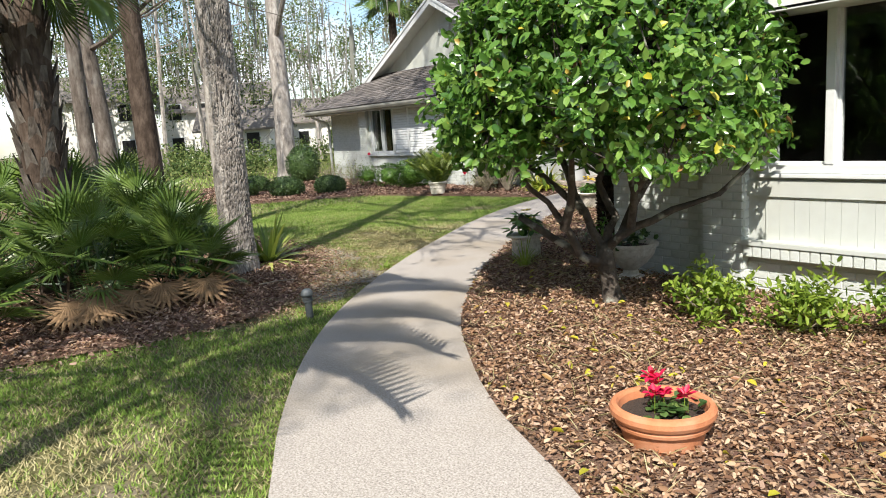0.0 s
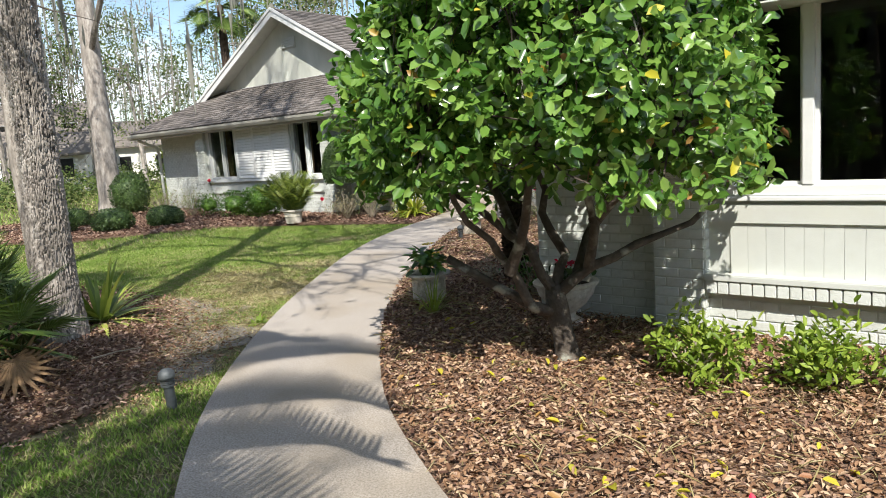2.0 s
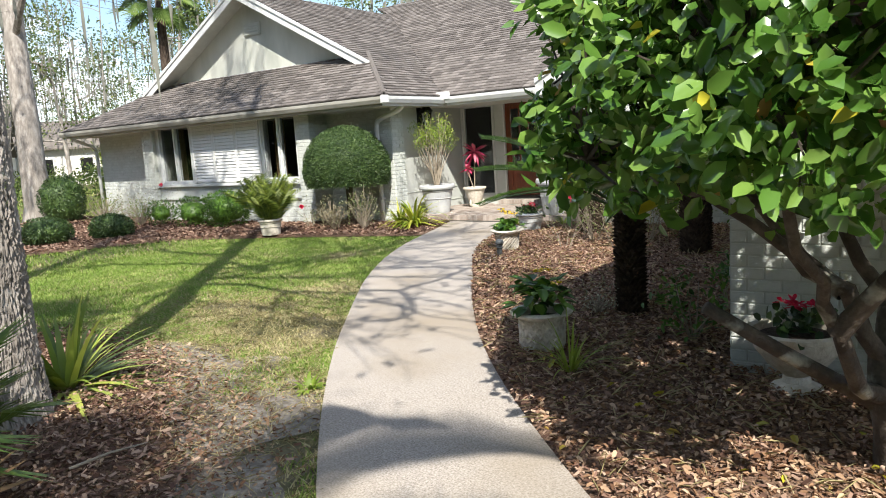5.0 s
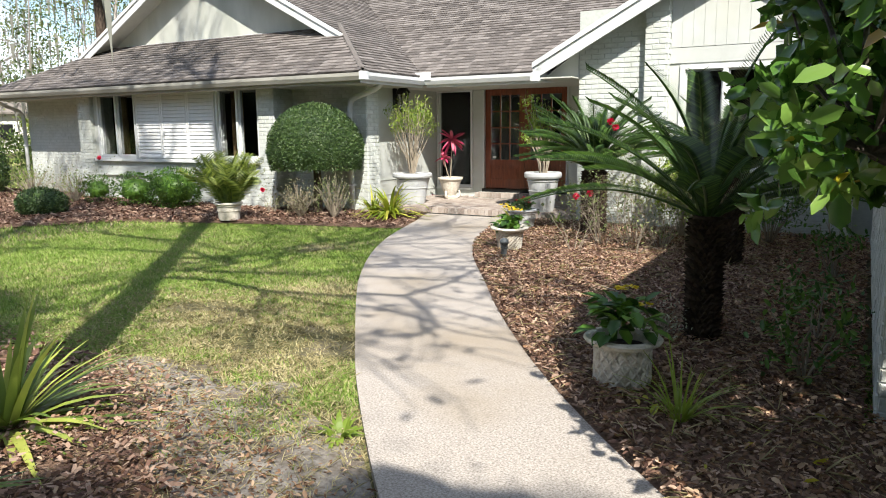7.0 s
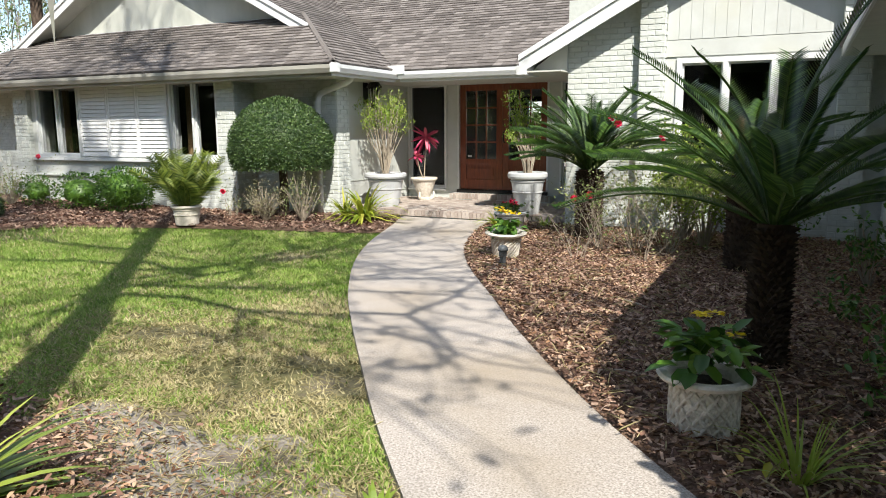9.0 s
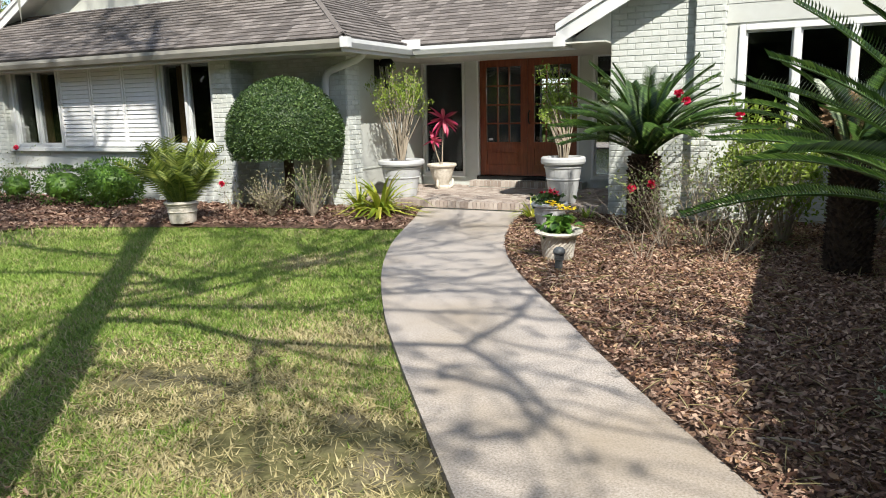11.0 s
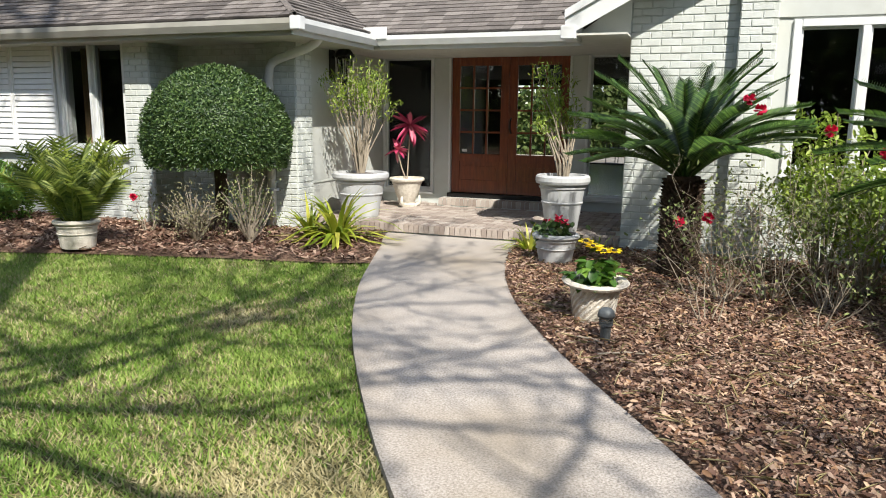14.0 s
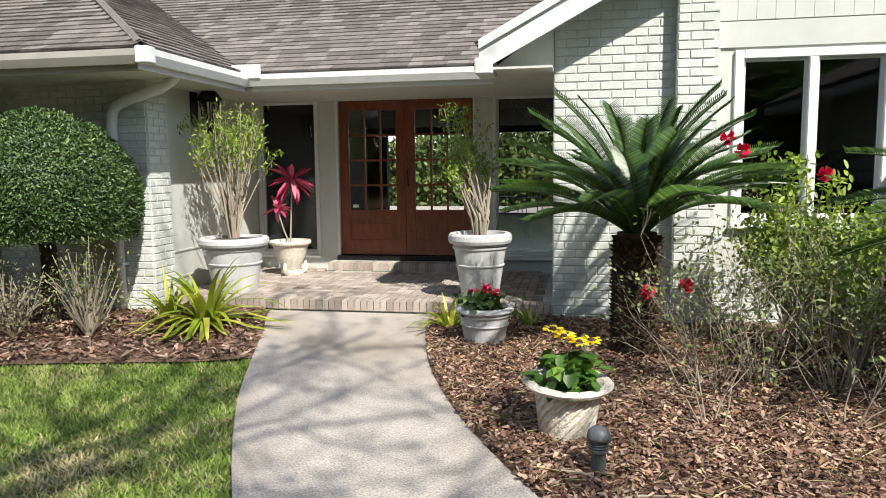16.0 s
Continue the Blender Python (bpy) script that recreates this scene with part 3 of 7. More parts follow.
for k in range(34):
    a = 8.63 + k * 0.083
    if me is None:
        o = part("ledge_brick", box(0, -9.61, 0.355, 0.075, -9.502, 0.448, 0.005), M_BRICK_OB, fbay)
        me = o.data
    else:
        o = new("ledge_brick", me)
        o.parent = fbay
    o.location.x = a
s = shutter(9.9, 10.5, 1.05, 2.42, -9.502)
tagged(s, "white louvred wooden shutter beside the window", group="window shutters")

# ---- roofs ----
TH = 0.07


def slope(name, pts, label=""):
    """A roof plane as a slab, from its outline."""
    n = (Vector(pts[1]) - Vector(pts[0])).cross(Vector(pts[2]) - Vector(pts[1])).normalized()
    if n.z < 0:
        n = -n
    return tagged(part(name, prism(pts, n * TH), M_UNDER), label, "roof", kind="structure")


def fascia(parent, a, b, h=0.2, t=0.025, name="fascia", m=None):
    """A board from a to b, h high, hanging below the line."""
    a, b = Vector(a), Vector(b)
    d = (b - a).normalized()
    side_ = Vector((d.y, -d.x, 0)).normalized() if abs(d.z) < 0.99 else Vector((1, 0, 0))
    up = Vector((0, 0, 1))
    return part(name, prism([a, b, b - up * h, a - up * h], side_ * t), m or M_TRIM, parent)


ex0, ex1, ey, yg = -12.15, -0.55, -3.38, -1.78
rz = lambda d: EAVE + PITCH * d  # noqa: E731
ridge = rz(LC - ex0)
d = d_l = yg - ey
main_y = 5.2
ent_y = -1.5
val = ex1 - LC + ent_y
roof_l = slope("roof_left_east", [(ex1, ey, EAVE), (ex1, ent_y, EAVE), (LC, val, ridge), (LC, yg, ridge), (ex1 - d, yg, rz(d))], "weathered brown shingle roof of the left wing")
roof_w = slope("roof_left_west", [(ex0, 9, EAVE), (ex0, ey, EAVE), (ex0 + d, yg, rz(d)), (LC, yg, ridge), (LC, 9, ridge)], "weathered brown shingle roof of the left wing")
d2 = d + 0.55
roof_s = slope("roof_left_skirt", [(ex0, ey, EAVE), (ex1, ey, EAVE), (ex1 - d, yg, rz(d)), (ex1 - d2, yg + 0.55, rz(d2)), (ex0 + d2, yg + 0.55, rz(d2)), (ex0 + d, yg, rz(d))], "stained shingle skirt roof below the gable")
zr = EAVE + PITCH * (main_y - ent_y)
roof_e = slope("roof_entry", [(ex1, ent_y, EAVE), (9, ent_y, EAVE), (9, main_y, zr), (LC - 1.2, main_y, zr), (LC, val, ridge)], "brown shingle roof above the entry")
gab = tagged(part("gable_left", prism([(ex0 + d2, yg + 0.5, rz(d2) - 0.2), (ex1 - d2, yg + 0.5, rz(d2) - 0.2), (ex1 - d2, yg + 0.5, rz(d2)), (LC, yg + 0.5, ridge), (ex0 + d2, yg + 0.5, rz(d2))], (0, 0.15, 0)), M_GABLE),
             "stained off-white gable wall under the rake", "gable", kind="structure")
part("gable_flashing", box(ex0 + d2, yg + 0.46, rz(d2) - 0.03, ex1 - d2, yg + 0.5, rz(d2) + 0.05), M_TRIM, gab)
gv = part("gable_vent", box(LC - 0.3, yg + 0.46, ridge - 1.0, LC + 0.3, yg + 0.5, ridge - 0.7, 0.01), M_STUCCO, gab, "louvred gable vent")
for k in range(4):
    part("slat", box(LC - 0.26, yg + 0.44, ridge - 0.97 + 0.065 * k, LC + 0.26, yg + 0.46, ridge - 0.94 + 0.065 * k), M_STUCCO, gv)
for sx in (-1, 1):
    end = (LC + sx * (LC - ex0 - d + 0.0), yg, rz(d) + 0.06)
    a, b = ((LC, yg, ridge + 0.06), end)
    part("rake_board", prism([a, b, (b[0], b[1], b[2] - 0.22), (a[0], a[1], a[2] - 0.22)], (0, -0.03, 0)), M_TRIM, gab)
    part("rake_trim", prism([(a[0], a[1] - 0.03, a[2] + 0.03), (b[0], b[1] - 0.03, b[2] + 0.03), (b[0], b[1] - 0.03, b[2] - 0.05), (a[0], a[1] - 0.03, a[2] - 0.05)], (0, -0.03, 0)), M_TRIM, gab)
    part("rake_soffit", prism([(a[0], yg, a[2] - 0.12), (b[0], yg, b[2] - 0.12), (b[0], yg + 0.5, b[2] - 0.12), (a[0], yg + 0.5, a[2] - 0.12)], (0, 0, 0.02)), M_SOFFIT, gab)


def gutter(name, a, b, out, label, m=None):
    """An open gutter along a-b, on the side out, with a rolled front lip."""
    g = tagged(thing(name, label, "gutter"), kind="structure")
    a, b, o = Vector(a), Vector(b), Vector(out)
    up = Vector((0, 0, 1))
    prof = [(0, 0), (0, -0.12), (0.08, -0.12), (0.115, -0.05), (0.115, 0.005), (0.1, 0.005), (0.1, -0.045), (0.072, -0.108), (0.012, -0.108), (0.012, 0)]
    part("gutter_trough", prism([a + o * x + up * z for x, z in prof], b - a), m or M_TRIM, g)
    fascia(g, a + up * 0.03 - o * 0.0, b + up * 0.03 - o * 0.0, 0.2, 0.02, "fascia", m)
    return g


gutter("gutter_front", (ex0, ey, EAVE + 0.03), (ex1, ey, EAVE + 0.03), (0, -1, 0), "weathered grey-beige gutter along the left wing eave", M_GUTTER)
gutter("gutter_side", (ex1, ey - 0.1, EAVE + 0.03), (ex1, ent_y, EAVE + 0.03), (1, 0, 0), "white gutter on the return eave")
gutter("gutter_entry", (ex1 + 0.12, ent_y, EAVE + 0.03), (2.6, ent_y, EAVE + 0.03), (0, -1, 0), "white gutter above the entry")
tagged(part("gutter_end_box", box(ex1 + 0.0, ey - 0.14, EAVE - 0.09, ex1 + 0.125, ey - 0.02, EAVE + 0.05, 0.006), M_TRIM), "white gutter corner piece", "gutter", kind="structure")
tagged(part("gutter_valley_guard", box(-0.62, ent_y - 0.13, EAVE - 0.01, -0.28, ent_y - 0.117, EAVE + 0.14, 0.004), M_TRIM), "white splash guard at the roof valley", "gutter", kind="structure")
soff = tagged(part("soffit_left", box(ex0 + 0.02, ey + 0.01, EAVE - 0.13, ex1 - 0.01, -2.2, EAVE - 0.1), M_SOFFIT), "off-white eave soffit", "soffit", kind="structure")
tagged(part("soffit_side", box(-1.15, -2.2, EAVE - 0.13, ex1 - 0.01, ent_y + 0.01, EAVE - 0.1), M_SOFFIT), "off-white eave soffit", "soffit", kind="structure")
tagged(part("soffit_entry", box(-1.15, ent_y + 0.01, EAVE - 0.13, 2.93, 0.0, EAVE - 0.1), M_SOFFIT), "off-white soffit over the porch", "soffit", kind="structure")

# downspout: from the gutter corner back to the pier and down
ds = thing("downspout", "white metal downspout on the corner pier", "downspout")
path = [(-0.58, -2.77, 2.44), (-0.62, -2.76, 2.35), (-0.68, -2.755, 2.29), (-0.78, -2.75, 2.24), (-1.22, -2.71, 2.12), (-1.32, -2.7, 2.08), (-1.37, -2.69, 2.02), (-1.39, -2.685, 1.9), (-1.39, -2.685, 0.06)]
bmv, bmf = tube(path, [0.052] * len(path), 10)
part("downspout_pipe", (bmv, bmf), M_TRIM, ds, smooth=True)
for z in (0.5, 1.5):
    part("downspout_strap", box(-1.46, -2.745, z, -1.32, -2.635, z + 0.03), M_TRIM, ds)

dw = thing("downspout", "white metal downspout at the end of the house wall", "downspout")
path = [(-11.98, -3.3, 2.42), (-11.97, -3.2, 2.3), (-11.95, -2.95, 2.18), (-11.94, -2.68, 2.08), (-11.93, -2.6, 1.98), (-11.93, -2.58, 1.8), (-11.93, -2.58, 0.05)]
part("downspout_pipe", tube(path, [0.045] * len(path), 8), M_TRIM, dw, smooth=True)
part("downspout_strap", box(-11.99, -2.635, 1.2, -11.87, -2.5, 1.23), M_TRIM, dw)

# right wing and front wing gable roofs
def gable_wing(tag, xl, xr, xc, y_front, y_back, label, wall_y):
    top = rz(xc - xl)
    a = slope("roof_%s_west" % tag, [(xl, y_back, EAVE), (xl, y_front, EAVE), (xc, y_front, top), (xc, y_back, top)], label)
    b = slope("roof_%s_east" % tag, [(xr, y_front, EAVE), (xr, y_back, EAVE), (xc, y_back, top), (xc, y_front, top)], label)
    for r, s_ in ((a, xl), (b, xr)):
        e0, e1 = Vector((s_, y_front, EAVE + 0.06)), Vector((xc, y_front, top + 0.06))
        part("rake_board", prism([e0, e1, e1 - Vector((0, 0, 0.24)), e0 - Vector((0, 0, 0.24))], (0, -0.03, 0)), M_TRIM, r)
        q0, q1 = e0 + Vector((0, -0.03, 0.03)), e1 + Vector((0, -0.03, 0.03))
        part("rake_trim", prism([q0, q1, q1 - Vector((0, 0, 0.08)), q0 - Vector((0, 0, 0.08))], (0, -0.03, 0)), M_TRIM, r)
        part("rake_soffit", prism([e0 - Vector((0, 0, 0.14)), e1 - Vector((0, 0, 0.14)), e1 + Vector((0, wall_y - y_front, -0.14)), e0 + Vector((0, wall_y - y_front, -0.14))], (0, 0, 0.02)), M_SOFFIT, r)
    return a, b


ra, rb = gable_wing("right", 2.3, 8.5, RP, -2.8, 1.5, "brown shingle gable roof of the right wing", -2.46)
part("eave_return", box(2.26, -2.85, EAVE - 0.2, 2.42, -2.5, EAVE - 0.06, 0.01), M_TRIM, ra)
part("gable_end", prism([(2.34, -2.5, EAVE - 0.14), (2.93, -2.5, EAVE - 0.14), (2.93, -2.5, EAVE + 0.26)], (0, 0.1, 0)), M_STUCCO, ra)
part("eave_soffit", box(2.3, -2.8, EAVE - 0.16, 2.93, -1.5, EAVE - 0.14), M_SOFFIT, ra)
fascia(ra, (2.3, -2.8, EAVE + 0.05), (2.3, -1.5, EAVE + 0.05), 0.2)
fx0, fx1, fy = 6.45, 14.2, -9.97
fh = (fx1 - fx0) / 2
fa = slope("roof_front_west", [(fx0, -2.0, EAVE), (fx0, fy, EAVE), (fx0 + fh, fy + fh, rz(fh)), (fx0 + fh, -2.0, rz(fh))], "brown shingle hip roof of the front wing")
fb = slope("roof_front_south", [(fx0, fy, EAVE), (fx1, fy, EAVE), (fx0 + fh, fy + fh, rz(fh))], "brown shingle hip roof of the front wing")
fc = slope("roof_front_east", [(fx1, fy, EAVE), (fx1, -2.0, EAVE), (fx0 + fh, -2.0, rz(fh)), (fx0 + fh, fy + fh, rz(fh))], "brown shingle hip roof of the front wing")
part("eave_soffit", box(fx0, -9.4, EAVE - 0.12, 7.0, -2.8, EAVE - 0.1), M_SOFFIT, fa)
part("eave_soffit", box(fx0, fy, EAVE - 0.12, fx1, -9.45, EAVE - 0.1), M_SOFFIT, fb)
fascia(fa, (fx0, fy, EAVE + 0.05), (fx0, -2.9, EAVE + 0.05), 0.18)
fascia(fb, (fx1, fy, EAVE + 0.05), (fx0, fy, EAVE + 0.05), 0.18)
part("gable_infill", prism([(2.93, -2.4, 2.45), (7.87, -2.4, 2.45), (RP, -2.4, 4.0)], (0, 0.12, 0)), M_STUCCO, ra)

# porch
porch = tagged(part("porch_slab", box(-1.11, -2.36, -0.1, 2.92, -0.001, 0.10), M_MORTAR), "low brick-paved porch", "porch", kind="structure")
step_ob = tagged(part("door_step", box(-0.05, -0.3, 0.1, 2.0, -0.001, 0.235), M_MORTAR), "brick-edged step below the doors", "step", kind="structure")

# ---- plants: tools ----
def leaf_mesh(name, P, D, U, length, width, material, fold=0.25, droop=0.0):
    """Many leaves in one mesh: P places, D directions, U rough upward sides, with a fold along the midrib."""
    P, D, U = np.asarray(P, float), np.asarray(D, float), np.asarray(U, float)
    n = len(P)
    D = D / (np.linalg.norm(D, axis=1, keepdims=True) + 1e-9)
    S = np.cross(D, U)
    S /= np.linalg.norm(S, axis=1, keepdims=True) + 1e-9
    N = np.cross(S, D)
    L = np.broadcast_to(np.asarray(length, float), (n,))[:, None]
    W = np.broadcast_to(np.asarray(width, float), (n,))[:, None]
    V = np.empty((n, 6, 3))
    V[:, 0] = P
    V[:, 3] = P + D * L - N * L * droop
    rise = N * W * fold
    V[:, 1] = P + D * L * 0.26 + S * W * 0.42 + rise * 0.8
    V[:, 2] = P + D * L * 0.68 + S * W * 0.44 + rise - N * L * droop * 0.5
    V[:, 5] = P + D * L * 0.26 - S * W * 0.42 + rise * 0.8
    V[:, 4] = P + D * L * 0.68 - S * W * 0.44 + rise - N * L * droop * 0.5
    F = np.array([[0, 1, 2, 3], [0, 3, 4, 5]])
    faces = (np.arange(n)[:, None, None] * 6 + F[None]).reshape(-1, 4)
    return raw_mesh(name, V.reshape(-1, 3), faces, material)


def raw_mesh(name, V, faces, material, smooth=False):
    me = bpy.data.meshes.new(name)
    k, m = len(faces), faces.shape[1]
    me.vertices.add(len(V))
    me.vertices.foreach_set("co", np.ascontiguousarray(V, dtype=np.float32).ravel())
    me.loops.add(k * m)
    me.loops.foreach_set("vertex_index", np.ascontiguousarray(faces, dtype=np.int32).ravel())
    me.polygons.add(k)
    me.polygons.foreach_set("loop_start", np.arange(0, k * m, m, dtype=np.int32))
    me.update(calc_edges=True)
    me.validate()
    me.materials.append(material)
    if smooth:
        me.shade_smooth()
    return me


def child(name, me, parent, label="", kind=""):
    ob = new(name, me)
    ob.parent = parent
    return tagged(ob, label, "", "", kind)


def rand_dirs(rng, n):
    v = rng.normal(size=(n, 3))
    return v / np.linalg.norm(v, axis=1, keepdims=True)


def shell_points(rng, n, radii, lump=0.12, inner=0.72, floor=-1.0, seed=0.0):
    """Points in the outer shell of a lumpy ellipsoid, with their outward directions."""
    d = rand_dirs(rng, n * 2)
    d = d[d[:, 2] > floor][:n]
    bump = np.array([1 + lump * (noise.noise(Vector(v * 1.7 + seed)) + 0.6 * noise.noise(Vector(v * 4.2 + seed + 9))) for v in d])
    r = bump * rng.uniform(inner, 1.0, len(d)) ** 0.6
    return d * np.asarray(radii) * r[:, None], d


def branchy(rng, p, d, length, radius, depth, lots, spread=0.6, up=0.1, kids=3, tips=None, shrink=0.68, thin=0.72):
    """A limb with its smaller limbs, as tubes added to lots."""
    pts, rad = [Vector(p)], [radius]
    d = Vector(d).normalized()
    steps = 4
    for i in range(steps):
        d = (d + Vector(rng.normal(size=3)) * 0.16 + Vector((0, 0, up * 0.4))).normalized()
        pts.append(pts[-1] + d * length / steps)
        rad.append(radius * (1 - 0.45 * (i + 1) / steps))
    lots.append(tube(pts, rad, 7 if depth > 1 else 4))
    if depth <= 0:
        if tips is not None:
            tips.append((pts[-1], d))
        return
    for k in range(kids):
        at = pts[rng.integers(2, steps + 1)]
        nd = (d + Vector(rng.normal(size=3)) * spread).normalized()
        branchy(rng, at, nd, length * shrink * rng.uniform(0.8, 1.15), rad[-1] * thin, depth - 1, lots, spread, up, kids, tips, shrink, thin)


def leaf_ball(name, label, category, at, radii, count, size, material, seed, floor=-1.0, group="", stem=None, lump=0.1, core=0.86):
    """A clipped bush: a twig core and a skin of single leaves."""
    rng = np.random.default_rng(seed)
    b = thing(name, label, category, at, group)
    P, d = shell_points(rng, count, radii, lump, 0.8, floor, seed)
    D = 0.5 * d + rand_dirs(rng, len(d)) + np.array([0, 0, 0.15])
    child("foliage", leaf_mesh("foliage", P, D, d + 0.3 * rand_dirs(rng, len(d)), size * rng.uniform(0.7, 1.25, len(d)), size * 0.45, material), b, kind="stuff")
    bm = bmesh.new()
    bmesh.ops.create_icosphere(bm, subdivisions=3, radius=1)
    for v in bm.verts:
        if v.co.z < floor:
            v.co.z = floor
        n = v.co.normalized()
        k = core * (1 + lump * noise.noise(n * 1.7 + Vector((seed, seed, seed))))
        v.co = Vector((v.co.x * radii[0] * k, v.co.y * radii[1] * k, v.co.z * radii[2] * k))
    part("inner_mass", bm, material, b, smooth=True)
    if stem:
        part("stem", tube([(0, 0, -at[2]), (0.02, 0.01, -at[2] * 0.5), (0, 0, 0)], [stem * 1.25, stem, stem], 9), M_DARKBARK, b, smooth=True)
    return b


# ---- small glossy-leaved tree beside the walk ----
rng = np.random.default_rng(11)
tree = thing("small_tree", "small multi-trunked tree with glossy green leaves in the mulch", "tree", (8.02, -10.62, 0.05))
CROWN = Vector((-0.08, 0.06, 1.97))


def stem_at(r, dep, z):
    """A place in the tree: r along the wall side, dep away from the walk, z up."""
    return (r * 0.75 - dep * 0.65, r * 0.65 + dep * 0.75, z)


part("trunk", tube([(0.03, 0.02, -0.06), (0.0, 0.0, 0.05), stem_at(-0.02, 0.0, 0.18), stem_at(-0.05, 0.0, 0.36), stem_at(-0.06, 0.02, 0.52)], [0.13, 0.088, 0.074, 0.08, 0.06], 14, 0.08, random.Random(1)), M_TREEBARK, tree, "pale lichened trunk base", smooth=True)
BOUGHS = [[stem_at(*q) for q in pts] for pts in (
    [(-0.05, 0.0, 0.46), (-0.22, 0.05, 0.78), (-0.43, 0.12, 0.97), (-0.75, 0.2, 1.24), (-1.25, 0.25, 1.4)],
    [(-0.06, -0.02, 0.34), (-0.26, -0.08, 0.44), (-0.38, -0.14, 0.67), (-0.5, -0.2, 0.92), (-0.72, -0.35, 1.15), (-0.9, -0.5, 1.6)],
    [(-0.02, 0.0, 0.48), (0.19, -0.05, 0.66), (0.49, -0.1, 0.78), (0.86, -0.12, 0.88), (1.2, -0.1, 1.25)],
    [(0.17, -0.05, 0.65), (0.2, -0.15, 0.97), (0.15, -0.25, 1.25), (0.25, -0.4, 1.7)],
    [(-0.05, 0.02, 0.5), (0.05, 0.15, 0.72), (-0.07, 0.25, 0.98), (-0.1, 0.3, 1.35), (0.0, 0.35, 1.95)],
    [(0.1, -0.02, 0.6), (0.3, 0.2, 1.0), (0.6, 0.3, 1.3), (0.95, 0.4, 1.5)],
    [(-0.22, 0.05, 0.78), (-0.35, 0.4, 1.1), (-0.5, 0.8, 1.5), (-0.5, 0.9, 1.9)],
    [(0.2, -0.15, 0.97), (0.4, -0.5, 1.25), (0.5, -0.85, 1.6)],
    [(-0.38, -0.14, 0.67), (-0.3, -0.45, 1.05), (-0.25, -0.85, 1.5)])]
for pts in BOUGHS:
    fine = [Vector(a).lerp(Vector(b), s) + 0.022 * Vector(rng.normal(size=3)) for a, b in zip(pts, pts[1:]) for s in (0, 0.5)] + [Vector(pts[-1])]
    fine[0] = Vector(pts[0])
    part("limb", tube(fine, list(np.linspace(0.042, 0.015, len(fine))), 9, 0.12, random.Random(len(fine))), M_TREEBARK, tree, smooth=True)
cut = [stem_at(-0.08, 0.02, 0.3), stem_at(-0.22, 0.06, 0.38), stem_at(-0.49, 0.1, 0.55), stem_at(-0.79, 0.14, 0.75)]
part("cut_limb", tube(cut, [0.045, 0.036, 0.032, 0.028], 10, 0.08, random.Random(4)), M_TREEBARK, tree, "bare sawn-off limb with a pale end", smooth=True)
R = np.array([1.43, 1.43, 1.17])
tips, d = shell_points(rng, 2150, R, 0.2, 0.5, -0.68, 4.2)
tips[:, :2] *= np.where(tips[:, 2:] < 0, np.clip(1 - (tips[:, 2:] / R[2]) ** 2, 0.2, 1) ** -0.3, 1.0)       # full, flat-bottomed lower crown
tips += np.array(CROWN)
lots = []
ends = [Vector(l[-1]) for l in BOUGHS] + [Vector(l[-2]) for l in BOUGHS]
for i in range(0, 420):
    p = Vector(tips[i])
    e = min(ends, key=lambda q: (q - p).length)
    m = e.lerp(p, 0.5) + 0.06 * Vector(rng.normal(size=3))
    lots.append(tube([e, m, p], [0.011, 0.007, 0.004], 4))
part("twig_tangle", join(lots), M_TREEBARK, tree, kind="stuff")
per = 14
C = np.repeat(tips, per, 0)
O = np.repeat(d, per, 0)
D = O * 0.5 + rand_dirs(rng, len(C)) + np.array([0, 0, 0.15])
P = C + 0.042 * rng.normal(size=C.shape)
UP = O * 0.9 + np.array([0, 0, 0.6]) + 0.65 * rand_dirs(rng, len(C))
keep = rng.random(len(C)) < 0.975
LN = 0.09 * rng.uniform(0.6, 1.25, len(C))
child("foliage", leaf_mesh("foliage", P[keep], D[keep], UP[keep], LN[keep], 0.58 * LN[keep], M_LEAF, 0.14, 0.1), tree, "dense glossy green leaves", "stuff")
child("yellow_leaves", leaf_mesh("yellow_leaves", P[~keep], D[~keep], UP[~keep], LN[~keep], 0.5 * LN[~keep], M_LEAF_Y, 0.2, 0.15), tree, "scattered yellowed and brown leaves", "stuff")
# lower stray sprays
low, ld = shell_points(rng, 16, np.array([1.25, 1.2, 0.25]), 0.2, 0.5, -1, 7.7)
low += np.array([-0.05, -0.1, 1.38])
C = np.repeat(low, 9, 0)
D = rand_dirs(rng, len(C)) + np.array([0, 0, 0.2])
child("low_sprays", leaf_mesh("low_sprays", C + 0.05 * rng.normal(size=C.shape), D, rand_dirs(rng, len(C)) * 0.5 + np.array([0, 0, 1]), 0.09, 0.043, M_LEAF, 0.2, 0.15), tree, kind="stuff")


